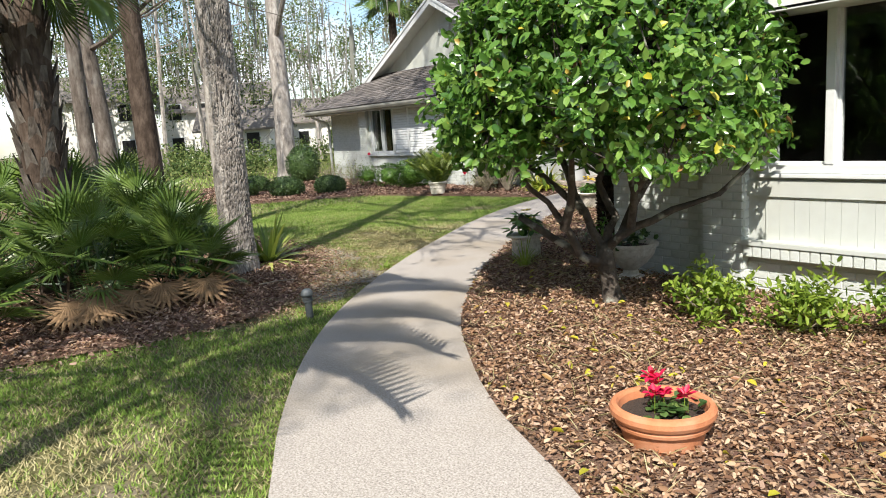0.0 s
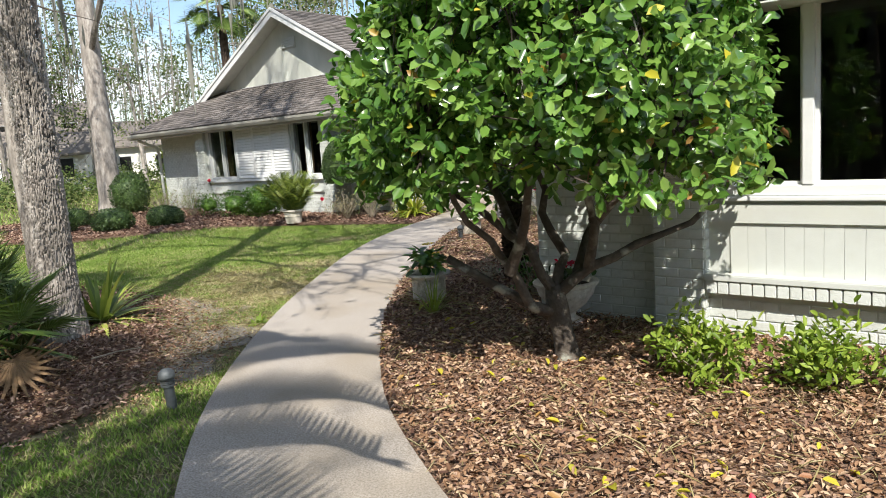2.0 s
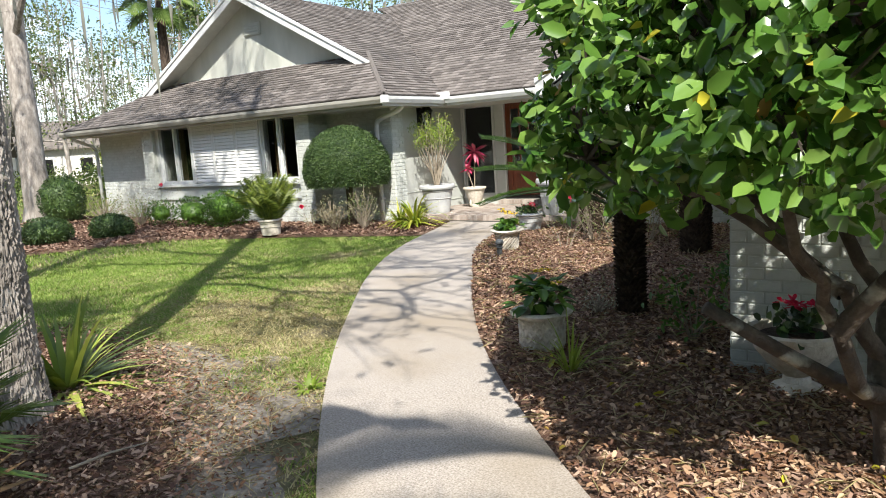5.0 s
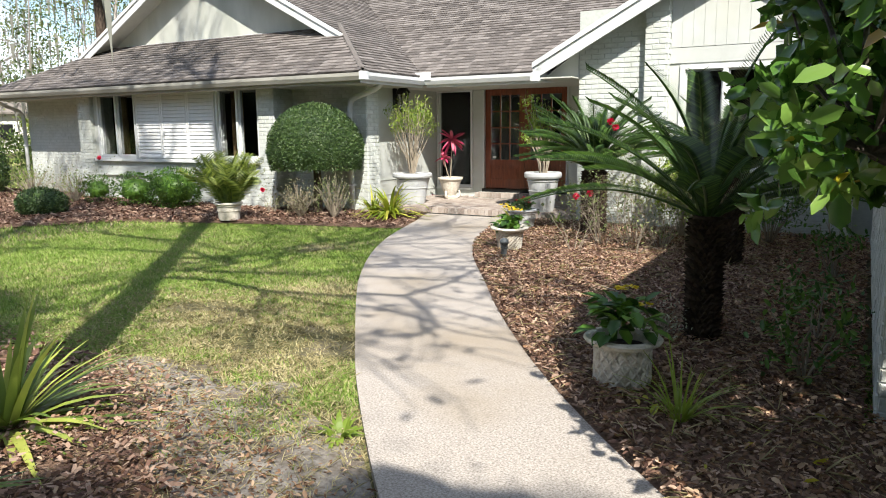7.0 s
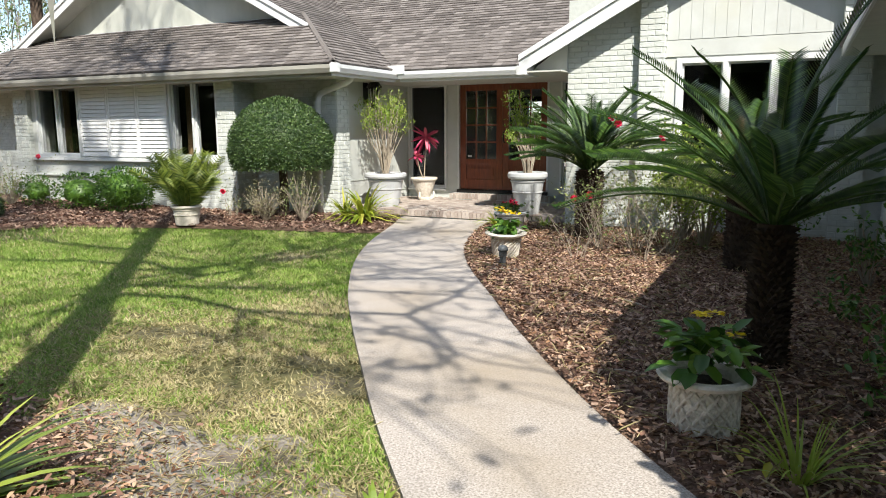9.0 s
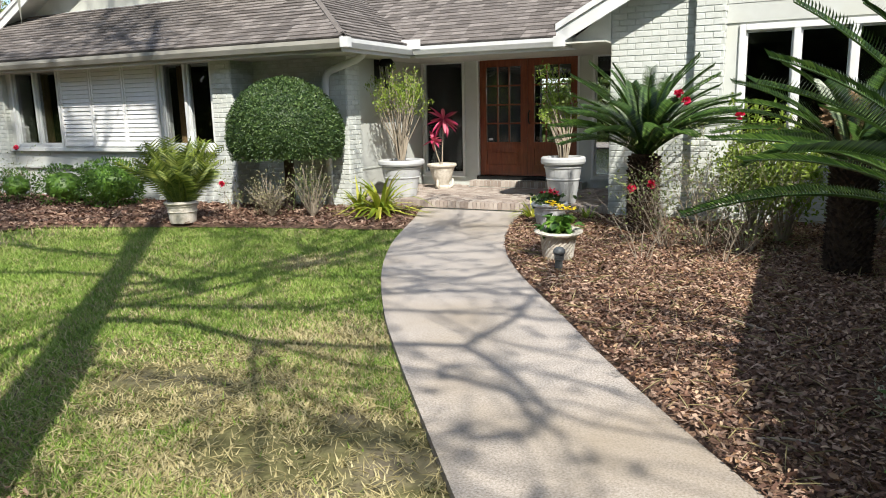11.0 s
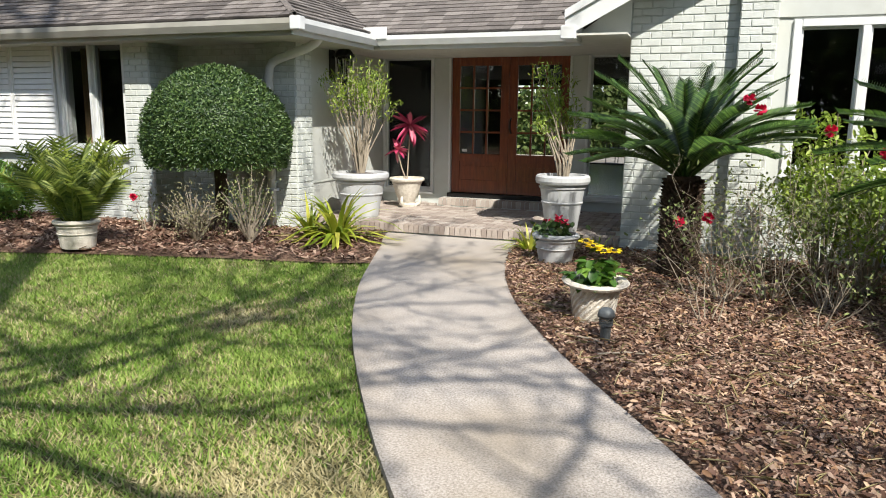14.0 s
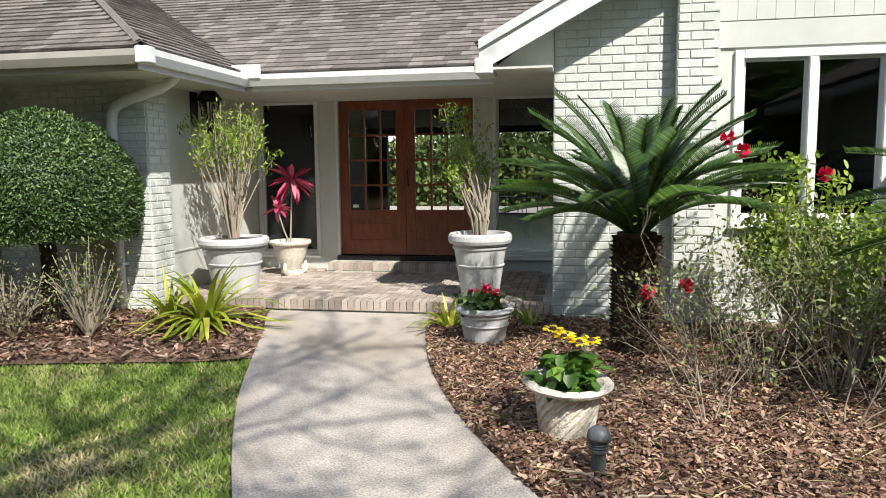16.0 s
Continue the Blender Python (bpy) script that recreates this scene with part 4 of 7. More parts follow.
# ---- sago palms ----
def frond_mesh(rng, length, rise, fall, pairs=84, leaflet=0.13, name="frond", material=M_SAGO, width=0.006):
    """A feather frond along +x, arching up then down, with leaflets in a shallow V."""
    s = np.linspace(0, 1, 14)
    X, Z = length * s, rise * s - fall * s ** 2.2
    lots = [tube([(x, 0, z) for x, z in zip(X, Z)], list(np.linspace(0.012, 0.004, 14)), 4)]
    verts, faces = list(map(tuple, lots[0][0])), list(lots[0][1])
    for k in range(pairs):
        t = 0.1 + 0.9 * k / (pairs - 1)
        x, z = np.interp(t, s, X), np.interp(t, s, Z)
        dz = (np.interp(min(t + 0.02, 1), s, Z) - np.interp(t - 0.02, s, Z)) / 0.04
        ln = leaflet * (0.35 + 0.65 * math.sin(math.pi * min(1, 0.12 + 0.88 * (1 - t) * 1.1)) if t > 0.3 else 0.5 + 1.6 * (t - 0.1)) * rng.uniform(0.9, 1.1)
        ln = min(ln, leaflet * 1.1)
        for sd in (-1, 1):
            a = 0.55 + 0.15 * t
            tip = (x + ln * a * 0.75, sd * ln * math.cos(0.5), z + dz / length * ln * a * 0.6 + ln * 0.38)
            i = len(verts)
            verts += [(x - width * 0.6, 0, z), (x + width * 0.6, 0, z), tip, ((x + tip[0]) / 2 + width * 0.55, tip[1] * 0.5, (z + tip[2]) / 2 + 0.012)]
            faces += [(i, i + 3, i + 2), (i, i + 1, i + 3)]
    return mesh_from(name, verts, faces, material)


def sago(at, trunk_h, trunk_r, length, count, seed, label, hi=80, lo=-2):
    rng = np.random.default_rng(seed)
    g = thing("sago_palm", label, "palm", at)
    pts = [(0, 0, -0.05), (0, 0, trunk_h * 0.5), (0, 0, trunk_h)]
    part("trunk", tube(pts, [trunk_r * 0.92, trunk_r * 0.9, trunk_r * 0.8], 16), M_SAGOTRUNK, g)
    lots = []
    rows = int(trunk_h / 0.032)
    for r in range(rows):
        for k in range(20):
            a = 2 * math.pi * (k + 0.5 * (r % 2)) / 20 + rng.uniform(-0.05, 0.05)
            z = r * 0.032 + rng.uniform(-0.006, 0.006)
            c, s_ = math.cos(a), math.sin(a)
            q, out = trunk_r * 0.85, trunk_r * 0.85 + 0.05 * rng.uniform(0.6, 1.1)
            w = 0.022
            tx, ty = -s_ * w, c * w
            v = [(q * c + tx, q * s_ + ty, z - 0.012), (q * c - tx, q * s_ - ty, z - 0.012), (q * c, q * s_, z + 0.03), (out * c, out * s_, z + 0.026)]
            lots.append((v, [(0, 1, 3), (1, 2, 3), (2, 0, 3)]))
    part("stub_cover", join(lots), M_SAGOTRUNK, g, "rough dark stubs of old fronds", "stuff")
    kinds = [frond_mesh(rng, length * f, ri, fa) for f, ri, fa in ((1.0, 0.12, 0.5), (0.95, 0.2, 0.55), (0.88, 0.06, 0.48), (0.92, 0.26, 0.52))]
    for k in range(count):
        el = hi - (hi - lo) * (k / count) ** 0.6 + rng.uniform(-6, 6)
        o = new("frond", kinds[k % 4])
        o.parent = g
        o.matrix_basis = pose(0, 0, trunk_h - 0.02, 0, 0, (k * 137.5 + rng.uniform(-9, 9)) % 360) @ pose(trunk_r * 0.3, 0, 0, 0, -el, 0) @ pose(0, 0, 0, rng.uniform(-14, 14), 0, 0)
    return g


sago((5.97, -8.28, 0.03), 0.88, 0.118, 1.3, 28, 21, "dark green sago palm with a rough trunk, standing in shade", hi=84, lo=20)
sh = sago((5.62, -5.15, 0.03), 0.98, 0.19, 1.12, 24, 23, "sago palm with a brown seed head, half in the roof's shade", hi=76, lo=16)
SEEDS = np.random.default_rng(24)
q = rand_dirs(SEEDS, 420)
q = q[q[:, 2] > -0.5]
child("seed_head", leaf_mesh("seed_head", q * [0.11, 0.11, 0.13] + [-0.1, 0, 1.34], q + 0.5 * rand_dirs(SEEDS, len(q)) + [0, 0, 0.3], rand_dirs(SEEDS, len(q)), 0.1 * SEEDS.uniform(0.6, 1.2, len(q)), 0.035, M_DEADLEAF, 0.2), sh, "dry brown feathery seed head")
part("seed_core", tube([(0, 0, 0.97), (-0.08, 0, 1.2), (-0.1, 0, 1.36), (-0.1, 0, 1.44)], [0.05, 0.1, 0.09, 0.02], 10), M_DEADLEAF, sh, smooth=True)
sago((3.6, -3.62, 0.03), 0.92, 0.185, 1.14, 56, 22, "sago palm with a rough trunk beside the brick wall", hi=88, lo=30)

# ---- round topiary and clipped shrubs by the left wing ----
leaf_ball("topiary", "clipped dome-shaped green topiary on a dark stem", "shrub", (-1.72, -3.3, 1.17), (0.87, 0.85, 0.84), 38000, 0.037, M_TOPI, 31, floor=-0.42, stem=0.075, lump=0.03, core=0.9)
for k, (x, y, r, h) in enumerate([(-7.0, -6.7, 0.5, 0.31), (-6.2, -5.75, 0.44, 0.29), (-8.2, -7.5, 0.45, 0.31), (-9.6, -6.6, 0.5, 0.3)]):
    leaf_ball("clipped_shrub", "low rounded clipped green shrub in the mulch bed", "shrub", (x, y, h * 0.8), (r, r, h), 3200, 0.05, M_TOPI, 40 + k, floor=-0.85, group="clipped shrubs along the bed")
leaf_ball("clipped_shrub", "tall dark clipped shrub at the house corner", "shrub", (-12.2, -3.6, 0.62), (0.62, 0.6, 0.75), 4200, 0.06, M_TOPI, 47, floor=-0.8, group="clipped shrubs along the bed")
leaf_ball("bed_shrub", "low loose green shrub under the bay window", "shrub", (-5.0, -3.75, 0.4), (0.62, 0.45, 0.42), 2600, 0.055, M_BUSH, 48, floor=-0.85, lump=0.25, core=0.7, group="shrubs under the bay")
leaf_ball("bed_shrub", "low loose green shrub under the bay window", "shrub", (-6.1, -3.8, 0.35), (0.45, 0.42, 0.4), 900, 0.055, M_BUSH, 49, floor=-0.85, lump=0.3, core=0.65, group="shrubs under the bay")
leaf_ball("bed_shrub", "low loose green shrub under the bay window", "shrub", (-7.2, -3.9, 0.33), (0.36, 0.34, 0.3), 600, 0.05, M_BUSH, 50, floor=-0.85, lump=0.3, core=0.6, group="shrubs under the bay")


# ---- loose shrubs in front of the front wing ----
def loose_shrub(at, r, h, seed, label, group, material=M_SHRUB, stems=16, per=15, size=0.085, cat="shrub", name="leafy_shrub", tipkids=3):
    rng = np.random.default_rng(seed)
    g = thing(name, label, cat, at, group)
    lots, P, D = [], [], []
    for k in range(stems):
        a = rng.uniform(0, 2 * math.pi)
        rr = r * math.sqrt(rng.uniform(0.02, 1))
        top = Vector((rr * math.cos(a), rr * math.sin(a), h * rng.uniform(0.55, 1.05) * (1 - 0.35 * (rr / r) ** 2)))
        mid = Vector((top.x * 0.45, top.y * 0.45, top.z * 0.55)) + 0.03 * Vector(rng.normal(size=3))
        lots.append(tube([(0.25 * top.x * 0.3, 0.25 * top.y * 0.3, 0), mid, top], [0.008, 0.006, 0.003], 4))
        for j in range(tipkids):
            c = mid.lerp(top, rng.uniform(0.2, 1)) + 0.09 * Vector(rng.normal(size=3))
            if c.z < 0.05:
                c.z = 0.05
            for q in range(per):
                P.append(c + 0.05 * Vector(rng.normal(size=3)))
                D.append(Vector(rng.normal(size=3)) + Vector((0, 0, 0.45)))
    part("stem_tangle", join(lots), M_TWIG, g, kind="stuff")
    n = len(P)
    child("foliage", leaf_mesh("foliage", P, D, np.array([0, 0, 1.0]) + 0.6 * rand_dirs(rng, n), size * rng.uniform(0.6, 1.2, n), size * 0.42, material, 0.2, 0.1), g, kind="stuff")
    return g


for k, (x, y, r, h) in enumerate([(8.93, -10.62, 0.21, 0.34), (9.58, -10.42, 0.22, 0.36), (10.22, -10.2, 0.24, 0.36), (10.95, -10.2, 0.26, 0.38)]):
    loose_shrub((x, y, 0.04), r, h, 60 + k, "leafy bright green low shrub in front of the brick base", "shrubs before the front wing", per=13, stems=18, size=0.075, material=M_SHRUB)


for x, y, r, h, st, sd in ((6.68, -8.95, 0.24, 0.6, 7, 66), (6.7, -8.0, 0.22, 0.4, 5, 67), (6.6, -7.0, 0.25, 0.22, 5, 68), (6.72, -5.6, 0.25, 0.7, 9, 69)):
    loose_shrub((x, y, 0.03), r, h, sd, "thin dark green shrub in the shade of the side wall", "shaded shrubs by the side wall", M_BUSH, st, 9, 0.07)

M_ROSE = mat("rose_leaf", [(0.08, 0.11, 0.035), (0.17, 0.22, 0.07), (0.3, 0.34, 0.12)], 0.5, 3, island=0.8, trans=0.25)


# ---- twiggy rose bushes in the right bed ----
def rose(at, r, h, seed, label, flowers=(), leaves=160, stems=14, green=M_ROSE):
    rng = np.random.default_rng(seed)
    g = thing("rose_bush", label, "rose bush", at, "roses before the right wing")
    lots, tips = [], []
    for k in range(stems):
        a = rng.uniform(0, 2 * math.pi)
        d = Vector((math.cos(a) * rng.uniform(0.1, 0.75), math.sin(a) * rng.uniform(0.1, 0.75), 1))
        branchy(rng, (0.06 * math.cos(a), 0.06 * math.sin(a), 0), d, h * rng.uniform(0.45, 0.75), 0.0048, 2, lots, 0.7, 0.05, 3, tips, 0.5)
    part("cane_tangle", join(lots), M_TWIG, g, "bare thorny canes", "stuff")
    idx = rng.integers(0, len(tips), leaves)
    P = np.array([tips[i][0] for i in idx]) + 0.05 * rng.normal(size=(leaves, 3))
    P[:, 2] = np.maximum(P[:, 2], 0.08)
    child("foliage", leaf_mesh("foliage", P, rand_dirs(rng, leaves) + [0, 0, 0.2], rand_dirs(rng, leaves) + [0, 0, 0.8], 0.04 * rng.uniform(0.6, 1.3, leaves), 0.02, green, 0.2, 0.1), g, kind="stuff")
    for p in flowers:
        n = 26
        dd = rand_dirs(rng, n)
        child("blossom", leaf_mesh("blossom", np.array(p) + 0.008 * dd, dd + [0, 0, 0.5], dd + [0, 0, 0.4], 0.045, 0.045, M_RED, 0.3), g, "crimson rose blossom")
    return g


for k, (x, y, r, h, fl, lv, st) in enumerate([(4.35, -4.3, 0.5, 1.3, ((-0.2, -0.2, 1.5), (-0.28, -0.15, 1.58), (0.3, -0.1, 1.35)), 560, 18), (4.75, -4.45, 0.5, 1.15, ((0.25, -0.1, 1.2),), 800, 18), (4.0, -4.5, 0.4, 0.95, ((-0.16, 0.0, 0.66), (-0.38, 0.1, 0.6)), 380, 14), (3.9, -5.2, 0.3, 0.75, (), 50, 5), (4.6, -5.1, 0.35, 0.6, (), 80, 5)]):
    rose((x, y, 0.03), r, h, 70 + k, "twiggy rose bush with sparse leaves and crimson flowers", fl, lv, st)
loose_shrub((4.8, -3.4, 0.03), 0.5, 1.5, 90, "tall thin yellow-green shrub before the window", "", M_SHRUB, 34, 12, 0.075, tipkids=6)
loose_shrub((5.1, -3.85, 0.03), 0.5, 1.2, 89, "tall thin yellow-green shrub before the window", "", M_SHRUB, 30, 11, 0.07, tipkids=6)
loose_shrub((5.9, -3.5, 0.03), 0.5, 1.0, 91, "thin green shrub in the shade before the window", "", M_BUSH, 20, 10, 0.07, tipkids=4)
loose_shrub((-1.55, -3.95, 0.04), 0.4, 0.62, 92, "dry twiggy grey-green bush below the topiary", "", mat("dry_shrub", [(0.16, 0.15, 0.08), (0.3, 0.28, 0.15)], 0.8, 5, island=0.8, trans=0.2), 60, 5, 0.04)
loose_shrub((-0.98, -3.75, 0.04), 0.34, 0.85, 88, "thin twiggy green bush beside the topiary", "", M_ROSE, 46, 5, 0.038)
loose_shrub((-7.9, -4.0, 0.04), 0.45, 0.75, 93, "twiggy rose bush against the bay wall", "", M_SHRUB, 40, 4, 0.045)
loose_shrub((-9.2, -4.2, 0.04), 0.5, 0.9, 94, "twiggy rose bush against the brick wall", "", M_SHRUB, 40, 3, 0.045)


rose((-2.55, -3.62, 0.04), 0.25, 0.5, 78, "small twiggy rose bush with one red flower by the pier", ((-0.1, -0.1, 0.42),), 120, 9)
rose((-7.4, -3.75, 0.04), 0.4, 0.95, 79, "twiggy rose bush against the bay wall", ((0.1, 0.0, 0.95),), 220, 16)
rose((-8.5, -4.1, 0.04), 0.4, 1.0, 80, "twiggy rose bush against the bay wall", (), 200, 16)


# ---- strap-leaved clumps ----
def strap_clump(name, at, n, length, width, seed, label, material, group="", stiff=0.6, flat=0.9):
    rng = np.random.default_rng(seed)
    g = thing(name, label, "plant", at, group)
    for k in range(n):
        verts, faces = [], []
        a = rng.uniform(0, 2 * math.pi)
        ln = length * rng.uniform(0.6, 1.1)
        el = stiff + (1.45 - stiff) * rng.random() ** (0.6 + 1.4 * (1 - stiff))
        d = Vector((math.cos(a) * math.cos(el), math.sin(a) * math.cos(el), math.sin(el)))
        side_ = Vector((-math.sin(a), math.cos(a), 0))
        p = Vector((0.04 * math.cos(a), 0.04 * math.sin(a), 0))
        i0 = len(verts)
        for s in range(6):
            w = width * (1 - (s / 5) ** 2) * 0.5 + 0.0012
            verts += [p - side_ * w + Vector((0, 0, w * 0.4)), p + side_ * w + Vector((0, 0, w * 0.4))]
            p = p + d * ln / 5
            d = (d + Vector((0, 0, -0.3 * flat))).normalized()
            if p.z < 0.02:
                p.z = 0.02
        for s in range(5):
            q = i0 + 2 * s
            faces.append((q, q + 1, q + 3, q + 2))
        part("leaf", (verts, faces), material, g)
    return g


strap_clump("lily_clump", (-0.12, -3.3, 0.06), 80, 0.85, 0.062, 95, "bright yellow-green strap-leaved clump at the porch corner", M_LILY, stiff=0.3, flat=1.2)
strap_clump("lily_clump", (-0.5, -3.25, 0.06), 24, 0.55, 0.05, 96, "bright yellow-green strap-leaved clump at the porch corner", M_LILY)
strap_clump("lily_clump", (2.05, -3.0, 0.03), 24, 0.45, 0.035, 97, "small strap-leaved clump beside the red flower pot", M_LILY)
strap_clump("grass_tuft", (6.17, -9.92, 0.03), 46, 0.42, 0.011, 98, "thin pale grassy tuft beside the lattice pot", M_FERN, flat=0.75)
strap_clump("grass_tuft", (2.75, -2.85, 0.03), 26, 0.3, 0.02, 99, "low green strap-leaved tuft at the brick wall", M_FERN)


strap_clump("weed", (4.68, -10.84, -0.03), 26, 0.14, 0.03, 94, "small bright green weed in the thin grass", M_SHRUB, stiff=0.2)


loose_shrub((5.72, -8.42, 0.03), 0.1, 0.16, 87, "small pale speckled seedling at the sago palm's foot", "", mat("pale_leaf", [(0.3, 0.32, 0.2), (0.5, 0.5, 0.36)], 0.6, 6, island=0.8, trans=0.2), 14, 5, 0.03, name="seedling", cat="plant")


# ---- saw palmettos in the left bed ----
def fan_mesh(rng, r, n=24, cup=0.25, name="fan", material=M_PALMETTO):
    verts, faces = [(0, 0, 0)], []
    for k in range(n):
        a = math.radians(-125 + 250 * k / (n - 1))
        ln = r * (0.78 + 0.22 * math.cos(a * 0.55)) * rng.uniform(0.92, 1.06)
        w = 0.5 * math.radians(250 / n)
        i = len(verts)
        z = cup * r * 0.35
        verts += [(0.42 * ln * math.cos(a - w), 0.42 * ln * math.sin(a - w), z), (0.42 * ln * math.cos(a), 0.42 * ln * math.sin(a), z + 0.03 * r), (0.42 * ln * math.cos(a + w), 0.42 * ln * math.sin(a + w), z),
                  (ln * math.cos(a), ln * math.sin(a), cup * r * rng.uniform(-0.1, 0.35))]
        faces += [(0, i, i + 1), (0, i + 1, i + 2), (i, i + 3, i + 1), (i + 1, i + 3, i + 2)]
    st = tube([(0, 0, 0), (-0.25 * r, 0, -0.12 * r), (-1.15 * r, 0, -0.5 * r)], [0.007, 0.009, 0.011], 4)
    k = len(verts)
    verts += [tuple(v) for v in st[0]]
    faces += [tuple(i + k for i in f) for f in st[1]]
    return mesh_from(name, verts, faces, material)


prng = np.random.default_rng(5)
FANS = [fan_mesh(prng, r, 22, c) for r, c in ((0.4, 0.3), (0.44, 0.15), (0.36, 0.45), (0.42, -0.1))]
DEADFANS = [fan_mesh(prng, 0.4, 18, -0.6, "dead_fan", M_DEADLEAF)]


def palmetto(at, n, h, spread, dead=2):
    g = thing("saw_palmetto", "dense saw palmetto with green fan fronds in the leaf litter", "palmetto", at, "palmettos in the left bed")
    for k in range(n):
        a = k * 137.5 + prng.uniform(-20, 20)
        t = (k + 0.5) / n
        rr, z = spread * math.sqrt(t) * prng.uniform(0.7, 1.05), h * (1.05 - 0.75 * t) * prng.uniform(0.85, 1.1)
        o = new("frond", FANS[k % 4])
        o.parent = g
        o.matrix_basis = pose(0, 0, 0, 0, 0, a) @ pose(rr, 0, max(z, 0.2), prng.uniform(-30, 30), -70 + 75 * t + prng.uniform(-22, 22), 0)
    for k in range(dead):
        o = new("dead_frond", DEADFANS[0])
        o.parent = g
        o.matrix_basis = pose(0, 0, 0, 0, 0, prng.uniform(-75, 35)) @ pose(spread * 1.0, 0, 0.27, prng.uniform(-20, 20), 42, 0)
        tagged(o, "dry brown drooping fan frond")
    return g


for x, y, n, h, s, dd in [(4.15, -14.1, 36, 1.0, 0.75, 4), (3.2, -13.2, 36, 1.15, 0.8, 2), (4.2, -13.1, 30, 0.85, 0.62, 2), (2.2, -13.9, 30, 1.3, 0.85, 1), (1.2, -12.9, 22, 1.2, 0.85, 1),
                          (0.4, -14.3, 20, 1.3, 0.9, 0), (3.1, -15.2, 24, 1.2, 0.85, 1), (4.6, -15.1, 18, 0.75, 0.55, 1), (-1.5, -13.2, 18, 1.2, 0.9, 0), (1.4, -15.6, 20, 1.4, 0.9, 0)]:
    palmetto((x, y, 0.0), n, h, s, dd)

strap_clump("strap_plant", (3.14, -11.66, 0.0), 110, 0.78, 0.058, 120, "arching yellow-green strap-leaved plant at the tree's foot", M_STRAP, stiff=0.12, flat=0.5)

# ---- large trees ----
def big_tree(name, label, at, r, h, lean, seed, bark, first=5.0, limbs=7, reach=4.5, leaf=0, leafmat=M_FARLEAF, moss=0, depth=3, aimed=()):
    """A tall tree: flared, slightly bent trunk, limbs with smaller limbs, thin leaves and hanging moss."""
    rng = np.random.default_rng(seed)
    g = thing(name, label, "tree", at)
    top = Vector((lean[0], lean[1], h))
    pts = [Vector((0, 0, -0.1)), Vector((0, 0, 0.12)), Vector((0, 0, 0.5))]
    rad = [r * 1.55, r * 1.3, r * 1.1]
    for k in range(1, 15):
        t = k / 14
        pts.append(Vector((0, 0, 0.5)) + (top - Vector((0, 0, 0.5))) * t + Vector(rng.normal(size=3)) * 0.015 * (1 - t))
        rad.append(r * (1.05 - 0.62 * t))
    v, f = tube(pts, rad, 20)
    part("trunk", (v, f), bark, g, smooth=True)
    lots_of, tips = [], []
    for az, z, ln in aimed:
        lots = []
        a = math.radians(az)
        branchy(rng, top * (z / h), (math.cos(a), math.sin(a), 0.3), ln * 0.62, r * 0.34, depth, lots, 0.6, 0.12, 5, tips, 0.68, 0.95)
        part("limb", join(lots), bark, g)
    for k in range(limbs):
        z = first + (h - first) * (k + 0.3) / limbs
        t = z / h
        a = k * 2.4 + rng.uniform(-0.5, 0.5)
        lots = []
        branchy(rng, top * t, (math.cos(a), math.sin(a), rng.uniform(0.25, 0.8)), reach * rng.uniform(0.6, 1.0) * (1.15 - 0.5 * t), r * 0.36 * (1.1 - 0.6 * t), depth, lots, 0.55, 0.12, 3, tips, 0.66)
        part("limb", join(lots), bark, g)
    if leaf and tips:
        idx = rng.integers(0, len(tips), leaf)
        P = np.array([tips[i][0] for i in idx]) + 0.3 * rng.normal(size=(leaf, 3))
        P[:, 2] = np.maximum(P[:, 2], 5.5 + rng.uniform(0, 0.6, leaf))
        child("crown", leaf_mesh("crown", P, rand_dirs(rng, leaf), rand_dirs(rng, leaf) + [0, 0, 0.6], 0.13 * rng.uniform(0.6, 1.3, leaf), 0.07, leafmat, 0.2), g, kind="stuff")
    if moss and tips:
        verts, faces = [], []
        for k in range(moss):
            p = Vector(tips[int(rng.integers(0, len(tips)))][0]) + 0.25 * Vector(rng.normal(size=3))
            ln, w, a = rng.uniform(0.4, 1.7), rng.uniform(0.006, 0.022), rng.uniform(0, 3.1)
            u = Vector((math.cos(a), math.sin(a), 0)) * w
            i = len(verts)
            verts += [p - u, p + u, p + u * 0.8 + Vector((0.03, 0, -ln * 0.5)), p - u * 0.9 - Vector((0, 0.03, ln * 0.55)), p - Vector((0, 0, ln))]
            faces += [(i, i + 1, i + 2, i + 3), (i + 3, i + 2, i + 4)]
        part("hanging_moss", (verts, faces), M_MOSS, g, "grey strands of hanging moss", "stuff")
    return g


def bark_plates(g, r, h, seed, n=11000, material=M_BARK):
    """Loose bark plates on the lower trunk."""
    rng = np.random.default_rng(seed)
    verts, faces = [], []
    for k in range(n):
        a, z = rng.uniform(0, 2 * math.pi), rng.uniform(0.05, h)
        rr = r * (1.1 - 0.05 * z / h + max(0, 0.5 - z) * 0.5) + rng.uniform(-0.004, 0.01)
        w, l = rng.uniform(0.006, 0.016) / rr, rng.uniform(0.025, 0.075)
        i = len(verts)
        for da, dz, dr in ((-w, -l * 0.5, 0), (w * 0.8, -l * 0.55, 0), (w, l * 0.45, 0), (-w * 0.9, l * 0.5, 0), (0, 0, 0.012)):
            verts.append(((rr + dr) * math.cos(a + da * 0.5), (rr + dr) * math.sin(a + da * 0.5), z + dz))
        faces += [(i, i + 1, i + 4), (i + 1, i + 2, i + 4), (i + 2, i + 3, i + 4), (i + 3, i, i + 4)]
    part("flaking_bark", (verts, faces), material, g, "flaking pale grey bark", "stuff")


